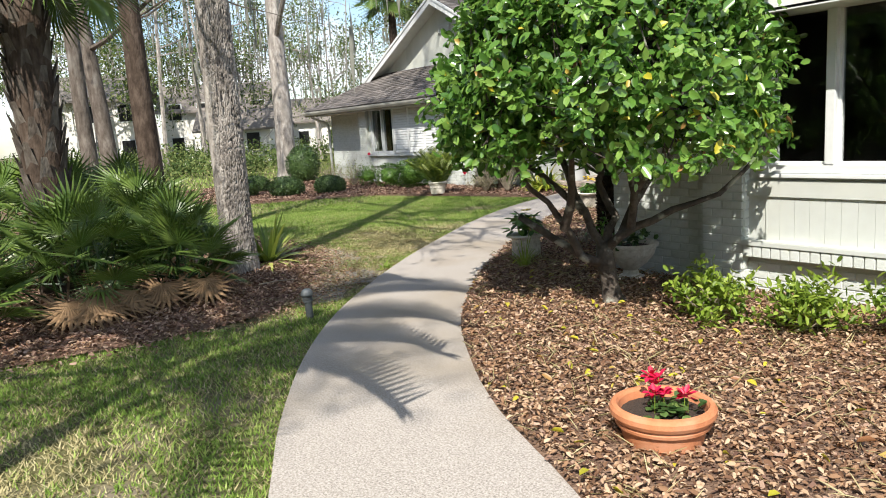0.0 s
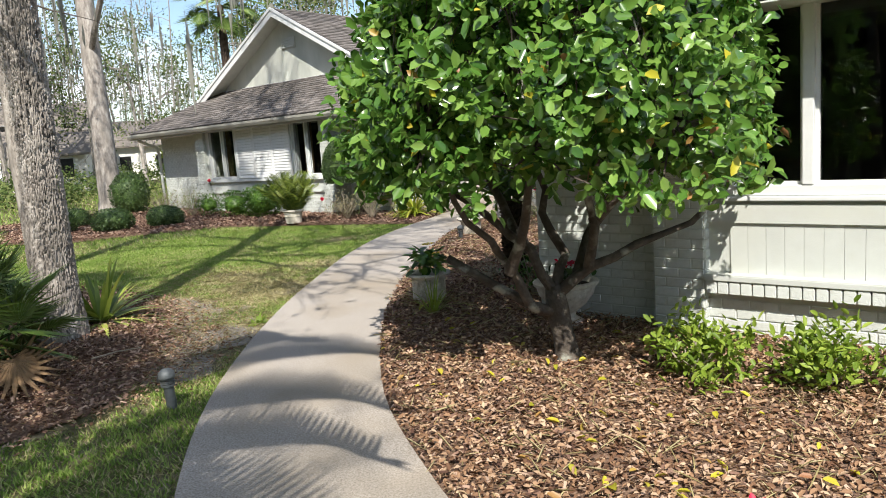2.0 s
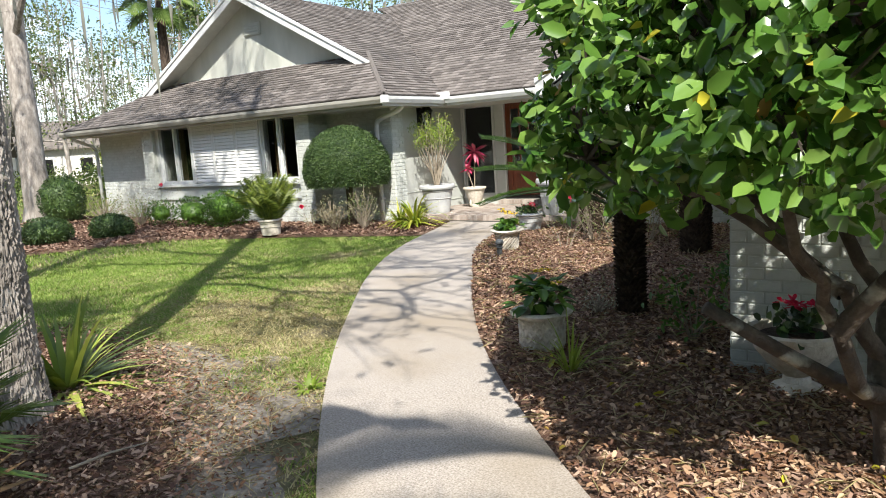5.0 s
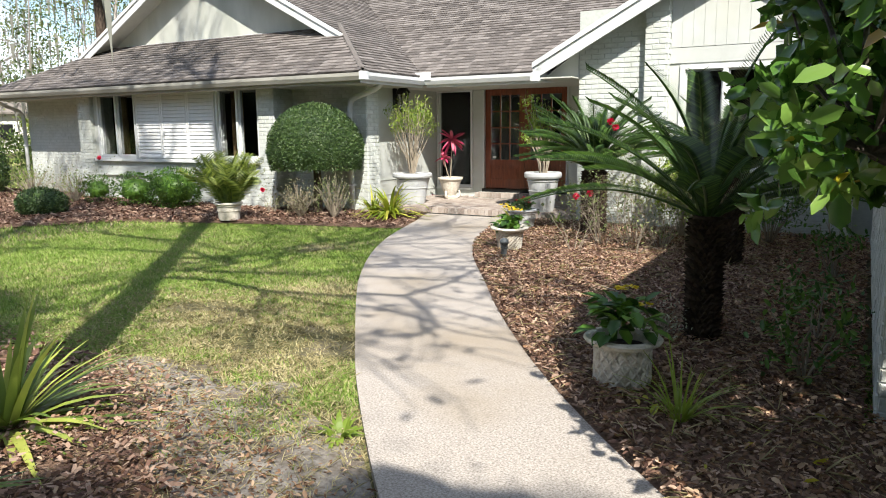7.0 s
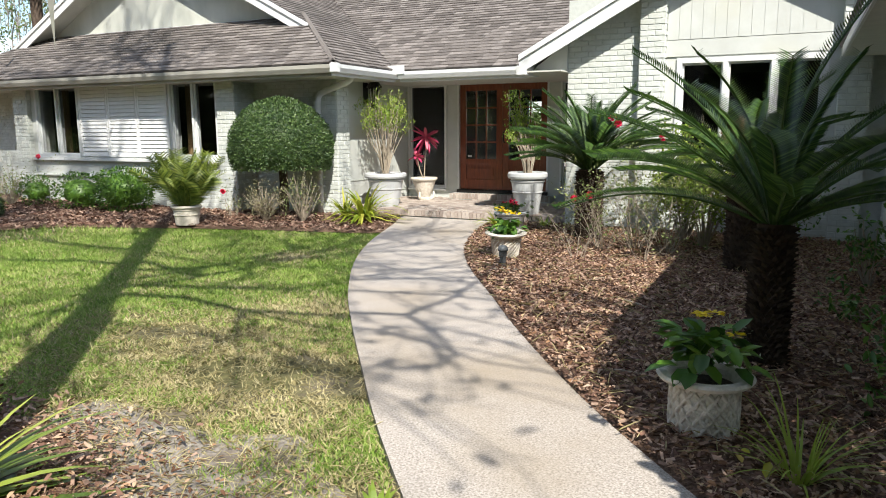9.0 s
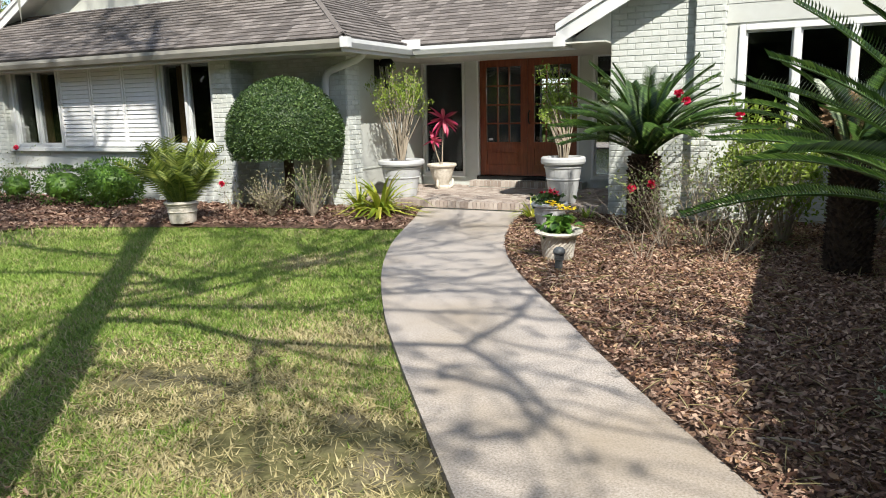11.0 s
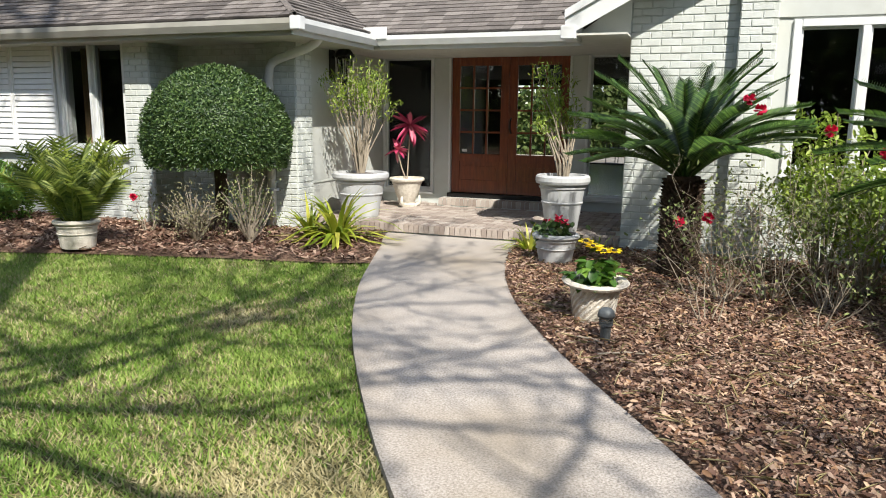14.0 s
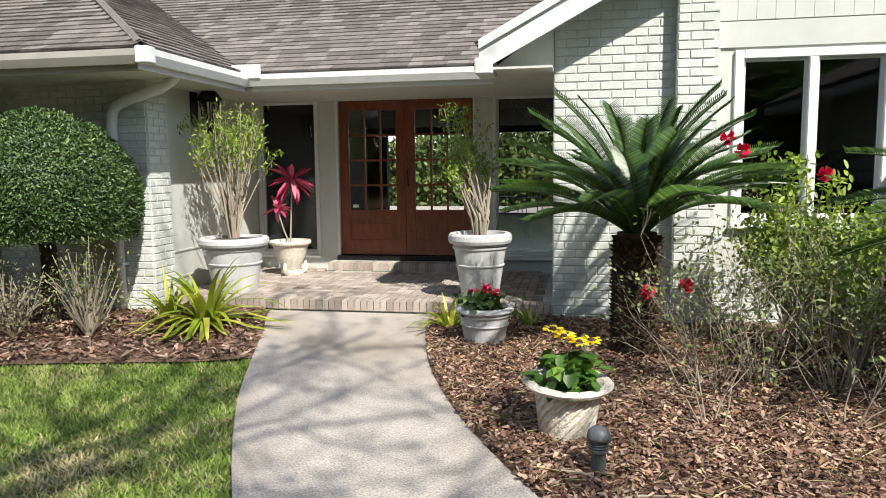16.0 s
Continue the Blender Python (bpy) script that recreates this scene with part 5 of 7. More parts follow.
oak = big_tree("tall_tree", "tall tree with pale grey flaking bark in leaf litter", (3.46, -12.17, 0), 0.168, 17, (-0.25, -0.1), 101, M_BARK, 9.5, 0, 4.6, leaf=1500, moss=0,
               aimed=[(-8, 5.0, 5.8), (-28, 5.4, 6.0), (8, 6.2, 6.0), (-42, 7.0, 5.0), (150, 6.8, 4.5), (185, 7.6, 4.6), (165, 8.6, 4.2), (205, 6.6, 4.2), (20, 5.6, 5.2), (40, 5.2, 4.8), (-60, 6.2, 4.5), (170, 11, 4.5), (200, 12.5, 5), (230, 13.5, 4.5), (150, 14, 4.5), (185, 15, 4), (215, 10.5, 4.5)])
bark_plates(oak, 0.168, 4.2, 102)
big_tree("tall_tree", "large grey tree trunk hung with moss beyond the lawn", (-14.4, -3.2, 0), 0.36, 16, (-0.6, 0.3), 103, M_BARK, 5.0, 9, 5.0, leaf=2500, moss=1400)
big_tree("tall_tree", "dark straight tree trunk behind the palmettos", (-0.4, -12.05, 0), 0.18, 13, (-0.25, -0.1), 104, M_DARKBARK, 6.5, 6, 3.0, leaf=1200, moss=0)
big_tree("tall_tree", "slim brown tree trunk behind the palmettos", (-3.6, -12.35, 0), 0.15, 14, (-0.4, 0.0), 105, M_BARK2, 6, 6, 3.2, leaf=1500, moss=0)
big_tree("tall_tree", "leaning grey tree trunk with a side limb", (-7.4, -11.1, 0), 0.2, 15, (-1.2, -0.6), 106, M_BARK2, 3.6, 8, 4.0, leaf=1500, moss=300)
# unseen tree added on the street side so that its limbs shade lawn and walk
big_tree("tall_tree", "unseen tall bare-limbed tree, added on the street side lawn for shade", (13.6, -24.4, 0), 0.17, 14, (-0.4, 0.3), 107, M_BARK, 6.5, 9, 3.2, leaf=5200, moss=0)


def cabbage_palm(at, h, r, seed, label, fronds=30, size=1.0, boots=True):
    rng = np.random.default_rng(seed)
    g = thing("cabbage_palm", label, "palm", at)
    part("trunk", tube([(0, 0, -0.1), (0.02, 0, h * 0.4), (0.05, 0, h * 0.75), (0.05, 0, h)], [r, r * 0.92, r * 0.9, r * 0.7], 14), M_DARKBARK, g, smooth=True)
    if boots:
        lots = []
        for k in range(int(h / 0.034)):
            a, z = k * 2.399, 0.1 + k * 0.034
            c, s_ = math.cos(a), math.sin(a)
            w = 0.085
            q = r * 0.86
            v = [(q * c - s_ * w, q * s_ + c * w, z), (q * c + s_ * w, q * s_ - c * w, z), ((q + 0.09) * c + s_ * w * 0.35, (q + 0.09) * s_ - c * w * 0.35, z + 0.32),
                 ((q + 0.09) * c - s_ * w * 0.35, (q + 0.09) * s_ + c * w * 0.35, z + 0.32), (q * c, q * s_, z + 0.16)]
            lots.append((v, [(0, 1, 2, 3), (0, 3, 4), (1, 4, 2), (3, 2, 4)]))
        part("boot_cover", join(lots), M_BARK2, g, "crossed grey stubs of old fronds", "stuff")
    fans = [fan_mesh(rng, 0.75 * size, 30, c, "fan") for c in (0.1, -0.3, -0.6)]
    for k in range(fronds):
        el = 75 - 125 * (k / fronds)
        o = new("frond", fans[k % 3])
        o.parent = g
        o.matrix_basis = pose(0.05, 0, h, 0, 0, k * 137.5) @ pose(0, 0, 0, 0, -el, 0) @ pose(1.05 * size, 0, 0, rng.uniform(-15, 15), 25, 0)
    return g


cabbage_palm((2.75, -14.05, 0), 3.9, 0.24, 111, "cabbage palm with crossed grey leaf stubs on the trunk", 26, 0.9)
cabbage_palm((-24.2, 8.6, 0), 9.6, 0.25, 112, "tall cabbage palm behind the house", 30, 1.5, False)


# clumping feather palm behind the start of the walk: its drooping fronds throw the shadow across the concrete
fp_ = thing("feather_palm", "clumping feather palm with drooping fronds beside the walk", "palm", (8.5, -16.2, 0))
frng = np.random.default_rng(7)
big = [frond_mesh(frng, 2.2, 2.1, 2.45, 40, 0.5, "frond", M_FERN, 0.05), frond_mesh(frng, 2.0, 1.9, 2.3, 38, 0.46, "frond", M_FERN, 0.05)]
for n, (h, turns) in enumerate(((4.6, (65, 96, 165)), (3.55, (64, 140, 200)), (2.75, (66, 40, -8, 180)))):
    part("stem", tube([(0.12 * n - 0.12, 0, -0.1), (0.06 * n - 0.06, 0.02, h * 0.5), (0, 0, h)], [0.06, 0.045, 0.04], 10), M_TREEBARK, fp_, smooth=True)
    for k, az in enumerate(turns):
        o = new("frond", big[k % 2])
        o.parent = fp_
        o.matrix_basis = pose(0, 0, h, 0, 0, az)

# broad unseen evergreen added street side, its crown shading the palmettos' feet and mulch
er = np.random.default_rng(151)
eg = thing("evergreen_tree", "unseen leafy evergreen behind the walk's start, two crown lobes added for shade", "tree", (7.7, -17.9, 0))
part("trunk", tube([(0, 0, -0.1), (0.05, 0.05, 1.2), (0, 0.1, 2.6), (-0.1, 0.2, 3.4)], [0.13, 0.1, 0.09, 0.08], 12), M_TREEBARK, eg, smooth=True)
# each lobe is placed by where its shade lands on bed and lawn
for (cx, cy, cz), rr, count in (((-0.25, 1.88, 4.6), 0.92, 175), ((2.0, 0.35, 5.0), 1.15, 190)):
    part("limb", tube([(-0.08, 0.18, 3.3), (cx * 0.5, cy * 0.6, 0.5 * (3.3 + cz)), (cx, cy, cz)], [0.06, 0.045, 0.025], 8), M_TREEBARK, eg, smooth=True)
    q, dq = shell_points(er, count, (rr, rr, rr * 0.95), 0.35, 0.25, -1, cx)
    q = np.repeat(q + np.array([cx, cy, cz]), 6, 0)
    k = len(q)
    child("crown", leaf_mesh("crown", q + 0.09 * er.normal(size=q.shape), rand_dirs(er, k), rand_dirs(er, k) + [0, 0, 0.6], 0.11 * er.uniform(0.6, 1.3, k), 0.055, M_BUSH, 0.2), eg, kind="stuff")

# ---- woods beyond the lawn ----
wr = np.random.default_rng(200)
lots, tips = [], []
for k in range(105):
    a = wr.uniform(-0.45, 1.35)
    dist = wr.uniform(24, 62)
    x, y = -dist * math.cos(a) - 6, dist * math.sin(a) - 6
    if -13 < x and y > -4:
        continue
    h, r = wr.uniform(8, 17), wr.uniform(0.05, 0.16)
    lx, ly = wr.normal() * 0.7, wr.normal() * 0.7
    pts = [(x, y, -0.1), (x + lx * 0.3, y + ly * 0.3, h * 0.35), (x + lx * 0.7, y + ly * 0.7, h * 0.7), (x + lx, y + ly, h)]
    lots.append(tube(pts, [r, r * 0.85, r * 0.6, r * 0.25], 6))
    for j in range(5):
        branchy(wr, Vector(pts[1]).lerp(Vector(pts[3]), wr.uniform(0.0, 1.0)), (wr.normal(), wr.normal(), 0.4), wr.uniform(1.5, 3.6), r * 0.4, 2, lots, 0.7, 0.1, 3, tips, 0.65)
woods = tagged(part("woods_trunks", join(lots), M_BARK), "grey bare-limbed woods beyond the lawn", "woods", kind="stuff")
n = 108000
idx = wr.integers(0, len(tips), n)
hub = wr.integers(0, len(tips), 1000)
P = np.array([tips[hub[i % 1000]][0] for i in idx]) + wr.normal(size=(n, 3)) * np.repeat(wr.uniform(0.3, 0.95, (1000, 1)), n // 1000, 0)[wr.permutation(n)]
tagged(new("woods_foliage", leaf_mesh("woods_foliage", P, rand_dirs(wr, n), rand_dirs(wr, n) + [0, 0, 0.7], 0.19 * wr.uniform(0.5, 1.4, n), 0.115, M_FARLEAF, 0.2)), "thin olive-green tree crowns of the woods", "woods", kind="stuff")
m = 5000
idx = wr.integers(0, len(tips), m)
P = np.array([tips[i][0] for i in idx])
V = np.empty((m, 4, 3))
ln, w = wr.uniform(0.7, 2.4, m), wr.uniform(0.02, 0.07, m)
V[:, 0], V[:, 1] = P - np.c_[w, w, 0 * w], P + np.c_[w, w, 0 * w]
V[:, 2], V[:, 3] = P + np.c_[w * 0.5, -w, -ln], P + np.c_[-w, w * 0.3, -ln * 0.7]
tagged(new("woods_moss", raw_mesh("woods_moss", V.reshape(-1, 3), np.arange(4 * m).reshape(-1, 4), M_MOSS)), "grey moss hanging from the far trees", "woods", kind="stuff")
# undergrowth
P = []
for k in range(330):
    a, dist = wr.uniform(-0.5, 1.2), wr.uniform(17, 48)
    x, y = -dist * math.cos(a) - 4, dist * math.sin(a) - 7
    if x > -13.5 and y > -9.5 or x > -6:
        continue
    r = wr.uniform(0.6, 1.6)
    q, _ = shell_points(wr, 150, (r, r, r * 0.8), 0.3, 0.5, -0.3, k * 1.3)
    P.append(q + np.array([x, y, r * 0.4]))
P = np.concatenate(P)
n = len(P)
tagged(new("undergrowth", leaf_mesh("undergrowth", P, rand_dirs(wr, n), rand_dirs(wr, n) + [0, 0, 0.8], 0.17 * wr.uniform(0.6, 1.4, n), 0.09, M_FARLEAF, 0.2)), "low green undergrowth at the wood's edge", "undergrowth", kind="stuff")
# street side woods, seen only as reflections in the panes
lots, P = [], []
for k in range(80):
    x, y = -82 + 114 * (k + wr.uniform(0, 1)) / 80, -31 - wr.uniform(0, 12)
    h, r = wr.uniform(8, 15), wr.uniform(0.12, 0.3)
    lots.append(tube([(x, y, -0.1), (x + wr.normal() * 0.4, y, h * 0.5), (x + wr.normal(), y, h)], [r, r * 0.8, r * 0.3], 6))
    for j in range(9):
        c = np.array([x, y, h * wr.uniform(0.08, 1.0)]) + wr.normal(size=3) * 1.6
        q, _ = shell_points(wr, 95, (1.9, 1.9, 1.3), 0.4, 0.3, -1, k + j * 0.37)
        P.append(q + c)
tagged(part("street_woods_trunks", join(lots), M_DARKBARK), "tree trunks across the street", "woods", kind="stuff")
P = np.concatenate(P)
n = len(P)
tagged(new("street_woods_foliage", leaf_mesh("street_woods_foliage", P, rand_dirs(wr, n), rand_dirs(wr, n), 0.8, 0.5, M_FARLEAF, 0.2)), "green tree crowns across the street", "woods", kind="stuff")
# yellow-green shrub behind the house corner
loose_shrub((-15.2, 1.0, 0), 1.6, 2.9, 210, "tall yellow-green shrub beyond the house corner", "", M_FERN, 60, 40, 0.16, tipkids=4)
loose_shrub((-17.2, 2.8, 0), 1.6, 2.5, 211, "tall yellow-green shrub beyond the house corner", "", M_FERN, 50, 40, 0.16, tipkids=4)


# ---- neighbouring houses among the trees ----
def far_house(at, w, d, h, rz_, wins, label):
    g = thing("far_house", label, "house", at, rz=rz_)
    part("wall", box(-w / 2, -d / 2, -0.1, w / 2, d / 2, h), M_FARWALL, g)
    e = 0.5
    part("roof", prism([(-w / 2 - e, -d / 2 - e, h), (w / 2 + e, -d / 2 - e, h), (w / 2 + e, 0, h + d * 0.3)  , (-w / 2 - e, 0, h + d * 0.3)], (0, 0, 0.15)), M_FARROOF, g)
    part("roof", prism([(-w / 2 - e, d / 2 + e, h), (w / 2 + e, d / 2 + e, h), (w / 2 + e, 0, h + d * 0.3), (-w / 2 - e, 0, h + d * 0.3)], (0, 0, 0.15)), M_FARROOF, g)
    for sx in (-1, 1):
        part("gable", prism([(sx * w / 2, -d / 2, h), (sx * w / 2, d / 2, h), (sx * w / 2, 0, h + d * 0.29)], (-sx * 0.1, 0, 0)), M_FARWALL, g)
    for k in range(wins):
        x = -w / 2 + w * (k + 0.5) / wins
        for z in (0.9,) if h < 4 else (0.9, 3.6):
            wn_ = part("window", box(x - 0.55, -d / 2 - 0.05, z, x + 0.55, -d / 2 + 0.02, z + 1.4), M_TRIM, g)
            part("pane", box(x - 0.47, -d / 2 - 0.06, z + 0.08, x + 0.47, -d / 2 - 0.052, z + 1.32), M_BLACK, wn_)
    return g


far_house((-52, -2.0, 0), 8, 7, 5.2, 68, 3, "cream two-storey house beyond the trees")
far_house((-52, 8.5, 0), 9, 8, 4.2, 62, 4, "cream house with dark gabled roof beyond the trees")
far_house((-43, 6.2, 0), 5, 5, 2.4, 62, 2, "low cream house wing with dark roof beyond the trees")
far_house((-56, 20, 0), 12, 8, 3.0, 60, 4, "low house with a brown roof beyond the trees")

# hedge behind the house, seen through the door panes
q, _ = shell_points(wr, 24000, (9, 1.2, 2.6), 0.3, 0.3, -0.2, 3.3)
q += np.array([1.5, 19, 0.3])
tagged(new("back_hedge", leaf_mesh("back_hedge", q, rand_dirs(wr, len(q)), rand_dirs(wr, len(q)) + [0, 0, 0.8], 0.26, 0.17, M_FARLEAF, 0.2)), "green hedge behind the house", "hedge", kind="stuff")

# ---- front doors ----
doors = tagged(thing("door_front", "closed mahogany double doors with small glass panes", "door"), kind="structure")
part("door_frame", box(-0.0, -0.02, 0.3, 0.035, 0.12, 2.36, 0.004), M_TRIM, doors)
part("door_frame", box(1.825, -0.02, 0.3, 1.86, 0.12, 2.36, 0.004), M_TRIM, doors)
part("door_frame", box(0.035, -0.02, 2.325, 1.825, 0.12, 2.36, 0.004), M_TRIM, doors)
part("threshold", box(0.0, -0.06, 0.236, 1.86, 0.12, 0.3, 0.004), M_BLACK, doors)
for k, (a, b) in enumerate(((0.038, 0.928), (0.932, 1.822))):
    leaf = tagged(new("door_leaf"), "mahogany door leaf with divided glass")
    leaf.parent = doors
    bm = bmesh.new()
    s, z0, z1, g0, g1 = 0.125, 0.305, 2.322, 0.9, 2.2
    box(a, 0.03, z0, a + s, 0.075, z1, 0.004, bm)
    box(b - s, 0.03, z0, b, 0.075, z1, 0.004, bm)
    box(a + s, 0.03, g1, b - s, 0.075, z1, 0.004, bm)
    box(a + s, 0.03, z0, b - s, 0.075, z0 + 0.2, 0.004, bm)
    box(a + s, 0.03, g0 - 0.12, b - s, 0.075, g0, 0.004, bm)
    part("stile", bm, M_WOOD, leaf)
    part("panel", prism([(a + s, 0.06, z0 + 0.2), (b - s, 0.06, z0 + 0.2), (b - s, 0.06, g0 - 0.12), (a + s, 0.06, g0 - 0.12)], (0, -0.012, 0)), M_WOOD, leaf)
    part("panel_field", box(a + s + 0.06, 0.036, z0 + 0.26, b - s - 0.06, 0.05, g0 - 0.18, 0.006), M_WOOD, leaf)
    w, h = (b - a - 2 * s) / 3, (g1 - g0) / 4
    for j in range(3):
        part("glazing_bar", box(a + s, 0.038, g0 + h * (j + 1) - 0.013, b - s, 0.068, g0 + h * (j + 1) + 0.013), M_WOOD, leaf)
    for j in range(2):
        x = a + s + w * (j + 1)
        part("glazing_bar", box(x - 0.013, 0.036, g0, x + 0.013, 0.07, g1), M_WOOD, leaf)
    gl = part("pane", box(a + s - 0.005, 0.051, g0 - 0.005, b - s + 0.005, 0.055, g1 + 0.005), M_CLEAR, leaf)
    gl.visible_shadow = False
part("door_handle", tube([(0.97, 0.03, 1.22), (0.97, -0.025, 1.25), (0.97, -0.03, 1.4), (0.97, 0.03, 1.44)], [0.012] * 4, 8), M_BLACK, doors, "dark metal pull handle", smooth=True)
part("notice", box(0.2, 0.045, 0.93, 0.28, 0.049, 0.97), M_TRIM, doors, "small white notice on the glass")

# garden glow beyond the back opening, and a metal chair there
tagged(part("back_terrace", box(-3, 9.0, -0.1, 6, 14, 0.2), M_CONC), "sunlit back terrace seen through the house", "terrace", kind="structure")


def metal_chair(at, rz_):
    c = thing("metal_chair", "black metal garden chair on the back terrace", "chair", at, "terrace chairs", rz=rz_)
    part("seat", box(-0.23, -0.23, 0.42, 0.23, 0.23, 0.45, 0.01), M_BLACK, c)
    for x in (-0.21, 0.21):
        part("leg", tube([(x, -0.21, 0), (x, -0.21, 0.43)], [0.012, 0.012], 6), M_BLACK, c)
        part("leg", tube([(x, 0.21, 0), (x, 0.21, 0.43), (x, 0.25, 0.9)], [0.012] * 3, 6), M_BLACK, c)
    part("backrest", tube([(-0.21, 0.25, 0.9), (0, 0.27, 0.95), (0.21, 0.25, 0.9)], [0.012] * 3, 6), M_BLACK, c)
    for x in (-0.1, 0, 0.1):
        part("back_bar", tube([(x, 0.21, 0.45), (x, 0.26, 0.92)], [0.007] * 2, 5), M_BLACK, c)
    return c


chair = metal_chair((1.9, 10.0, 0.2), 200)
copy_thing(chair, pose(1.2, 10.4, 0.2, 0, 0, 150))

# curtains behind the bay panes
for nm, x in (("west", -7.9), ("east", -4.25)):
    cu = tagged(thing("curtain", "gold-brown curtain hanging inside the bay window", "curtain"), group="bay curtains")
    vs, fs = [], []
    for k in range(40):
        xx = x - 0.3 + 0.35 * k / 39
        yy = -2.55 + 0.03 * math.sin(k * 1.1)
        vs += [(xx, yy, 0.4), (xx, yy, 2.4)]
    part("cloth", (vs, [(2 * i, 2 * i + 2, 2 * i + 3, 2 * i + 1) for i in range(39)]), M_CURTAIN, cu)

# near-black boxes added as rooms behind the panes, so that the glass is dark
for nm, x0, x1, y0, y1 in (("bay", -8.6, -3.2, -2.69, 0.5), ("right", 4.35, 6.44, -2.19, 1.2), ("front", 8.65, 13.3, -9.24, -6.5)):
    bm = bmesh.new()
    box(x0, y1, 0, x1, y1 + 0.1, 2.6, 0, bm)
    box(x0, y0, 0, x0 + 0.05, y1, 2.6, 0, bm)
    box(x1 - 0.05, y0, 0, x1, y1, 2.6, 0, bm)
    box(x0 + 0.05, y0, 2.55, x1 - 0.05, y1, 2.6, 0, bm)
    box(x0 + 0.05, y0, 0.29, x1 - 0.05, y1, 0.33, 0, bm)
    tagged(part("wall_room_" + nm, bm, M_ROOM_SHADE), "near-black room box added behind the window to darken its glass", "wall", kind="structure")

# ---- porch lantern ----
lan = thing("wall_lantern", "black metal carriage lantern on the entry side wall", "lantern", (-1.11, -1.58, 2.14))
part("back_plate", box(-0.02, -0.06, -0.14, 0.0, 0.06, 0.12, 0.006), M_BLACK, lan)
part("bracket", tube([(0, 0, 0.05), (0.08, 0, 0.12), (0.13, 0, 0.16)], [0.012] * 3, 6), M_BLACK, lan)
for k in range(6):
    a = math.pi * k / 3
    part("cage_bar", tube([(0.13 + 0.055 * math.cos(a), 0.055 * math.sin(a), -0.16), (0.13 + 0.085 * math.cos(a), 0.085 * math.sin(a), 0.06)], [0.006] * 2, 4), M_BLACK, lan)
gl = part("glass", (lambda q: ([(x + 0.13, y, z) for x, y, z in q[0]], q[1]))(lathe([(0.048, -0.155), (0.077, 0.055)], 6)), M_CLEAR, lan)
part("roof", (lambda q: ([(x + 0.13, y, z) for x, y, z in q[0]], q[1]))(lathe([(0.1, 0.055), (0.1, 0.068), (0.05, 0.13), (0.02, 0.15), (0.02, 0.17), (0.001, 0.19)], 12)), M_BLACK, lan)
part("base", (lambda q: ([(x + 0.13, y, z) for x, y, z in q[0]], q[1]))(lathe([(0.001, -0.2), (0.03, -0.19), (0.06, -0.165), (0.06, -0.15)], 12)), M_BLACK, lan)

lan.scale = (1.4, 1.4, 1.5)


# ---- pots ----
def pot(name, label, at, prof, material, soil_r, soil_z, group="", rz_=0.0, n=36):
    g = thing(name, label, "flower pot", at, group, rz=rz_)
    part("body", lathe(prof, n), material, g, smooth=False)
    part("soil", lathe([(soil_r, soil_z), (soil_r * 0.5, soil_z + 0.015), (0.001, soil_z + 0.02)], 20), M_DIRT, g, "dark potting soil")
    return g


def rim_pot(h, r0, r1, lip=0.03, t=0.03):
    """Profile of a flaring pot with a rolled lip and two raised bands."""
    f = lambda z: r0 + (r1 - r0) * z / h  # noqa: E731
    return [(0.001, 0), (r0, 0), (r0 + 0.005, 0.02), (f(h * 0.5), h * 0.5), (f(h * 0.5) + 0.012, h * 0.51), (f(h * 0.53) + 0.012, h * 0.53), (f(h * 0.54), h * 0.54),
            (f(h * 0.76), h * 0.76), (f(h * 0.77) + 0.014, h * 0.775), (f(h * 0.8) + 0.014, h * 0.8), (f(h * 0.81), h * 0.815), (f(h * 0.84), h * 0.84),
            (r1 + lip, h * 0.855), (r1 + lip + 0.012, h * 0.9), (r1 + lip + 0.008, h * 0.97), (r1 + lip - 0.008, h), (r1 - t, h), (r1 - t - 0.02, h * 0.85), (0.001, h * 0.84)]


def petals(parent, name, centre, n, r, size, material, rng, label="", flat=False):
    a = rng.uniform(0, 2 * math.pi, n)
    D = np.c_[np.cos(a), np.sin(a), rng.uniform(-0.1, 0.25, n) if flat else rng.uniform(-0.4, 1.0, n)]
    return child(name, leaf_mesh(name, np.array(centre) + D * r, D, np.tile([0, 0, 1.0], (n, 1)) + 0.3 * rand_dirs(rng, n), size, size * 0.55, material, 0.2), parent, label)


frng = np.random.default_rng(77)
BIGPOT, TALLPOT = rim_pot(0.58, 0.23, 0.335, 0.03), rim_pot(0.66, 0.18, 0.282, 0.024)


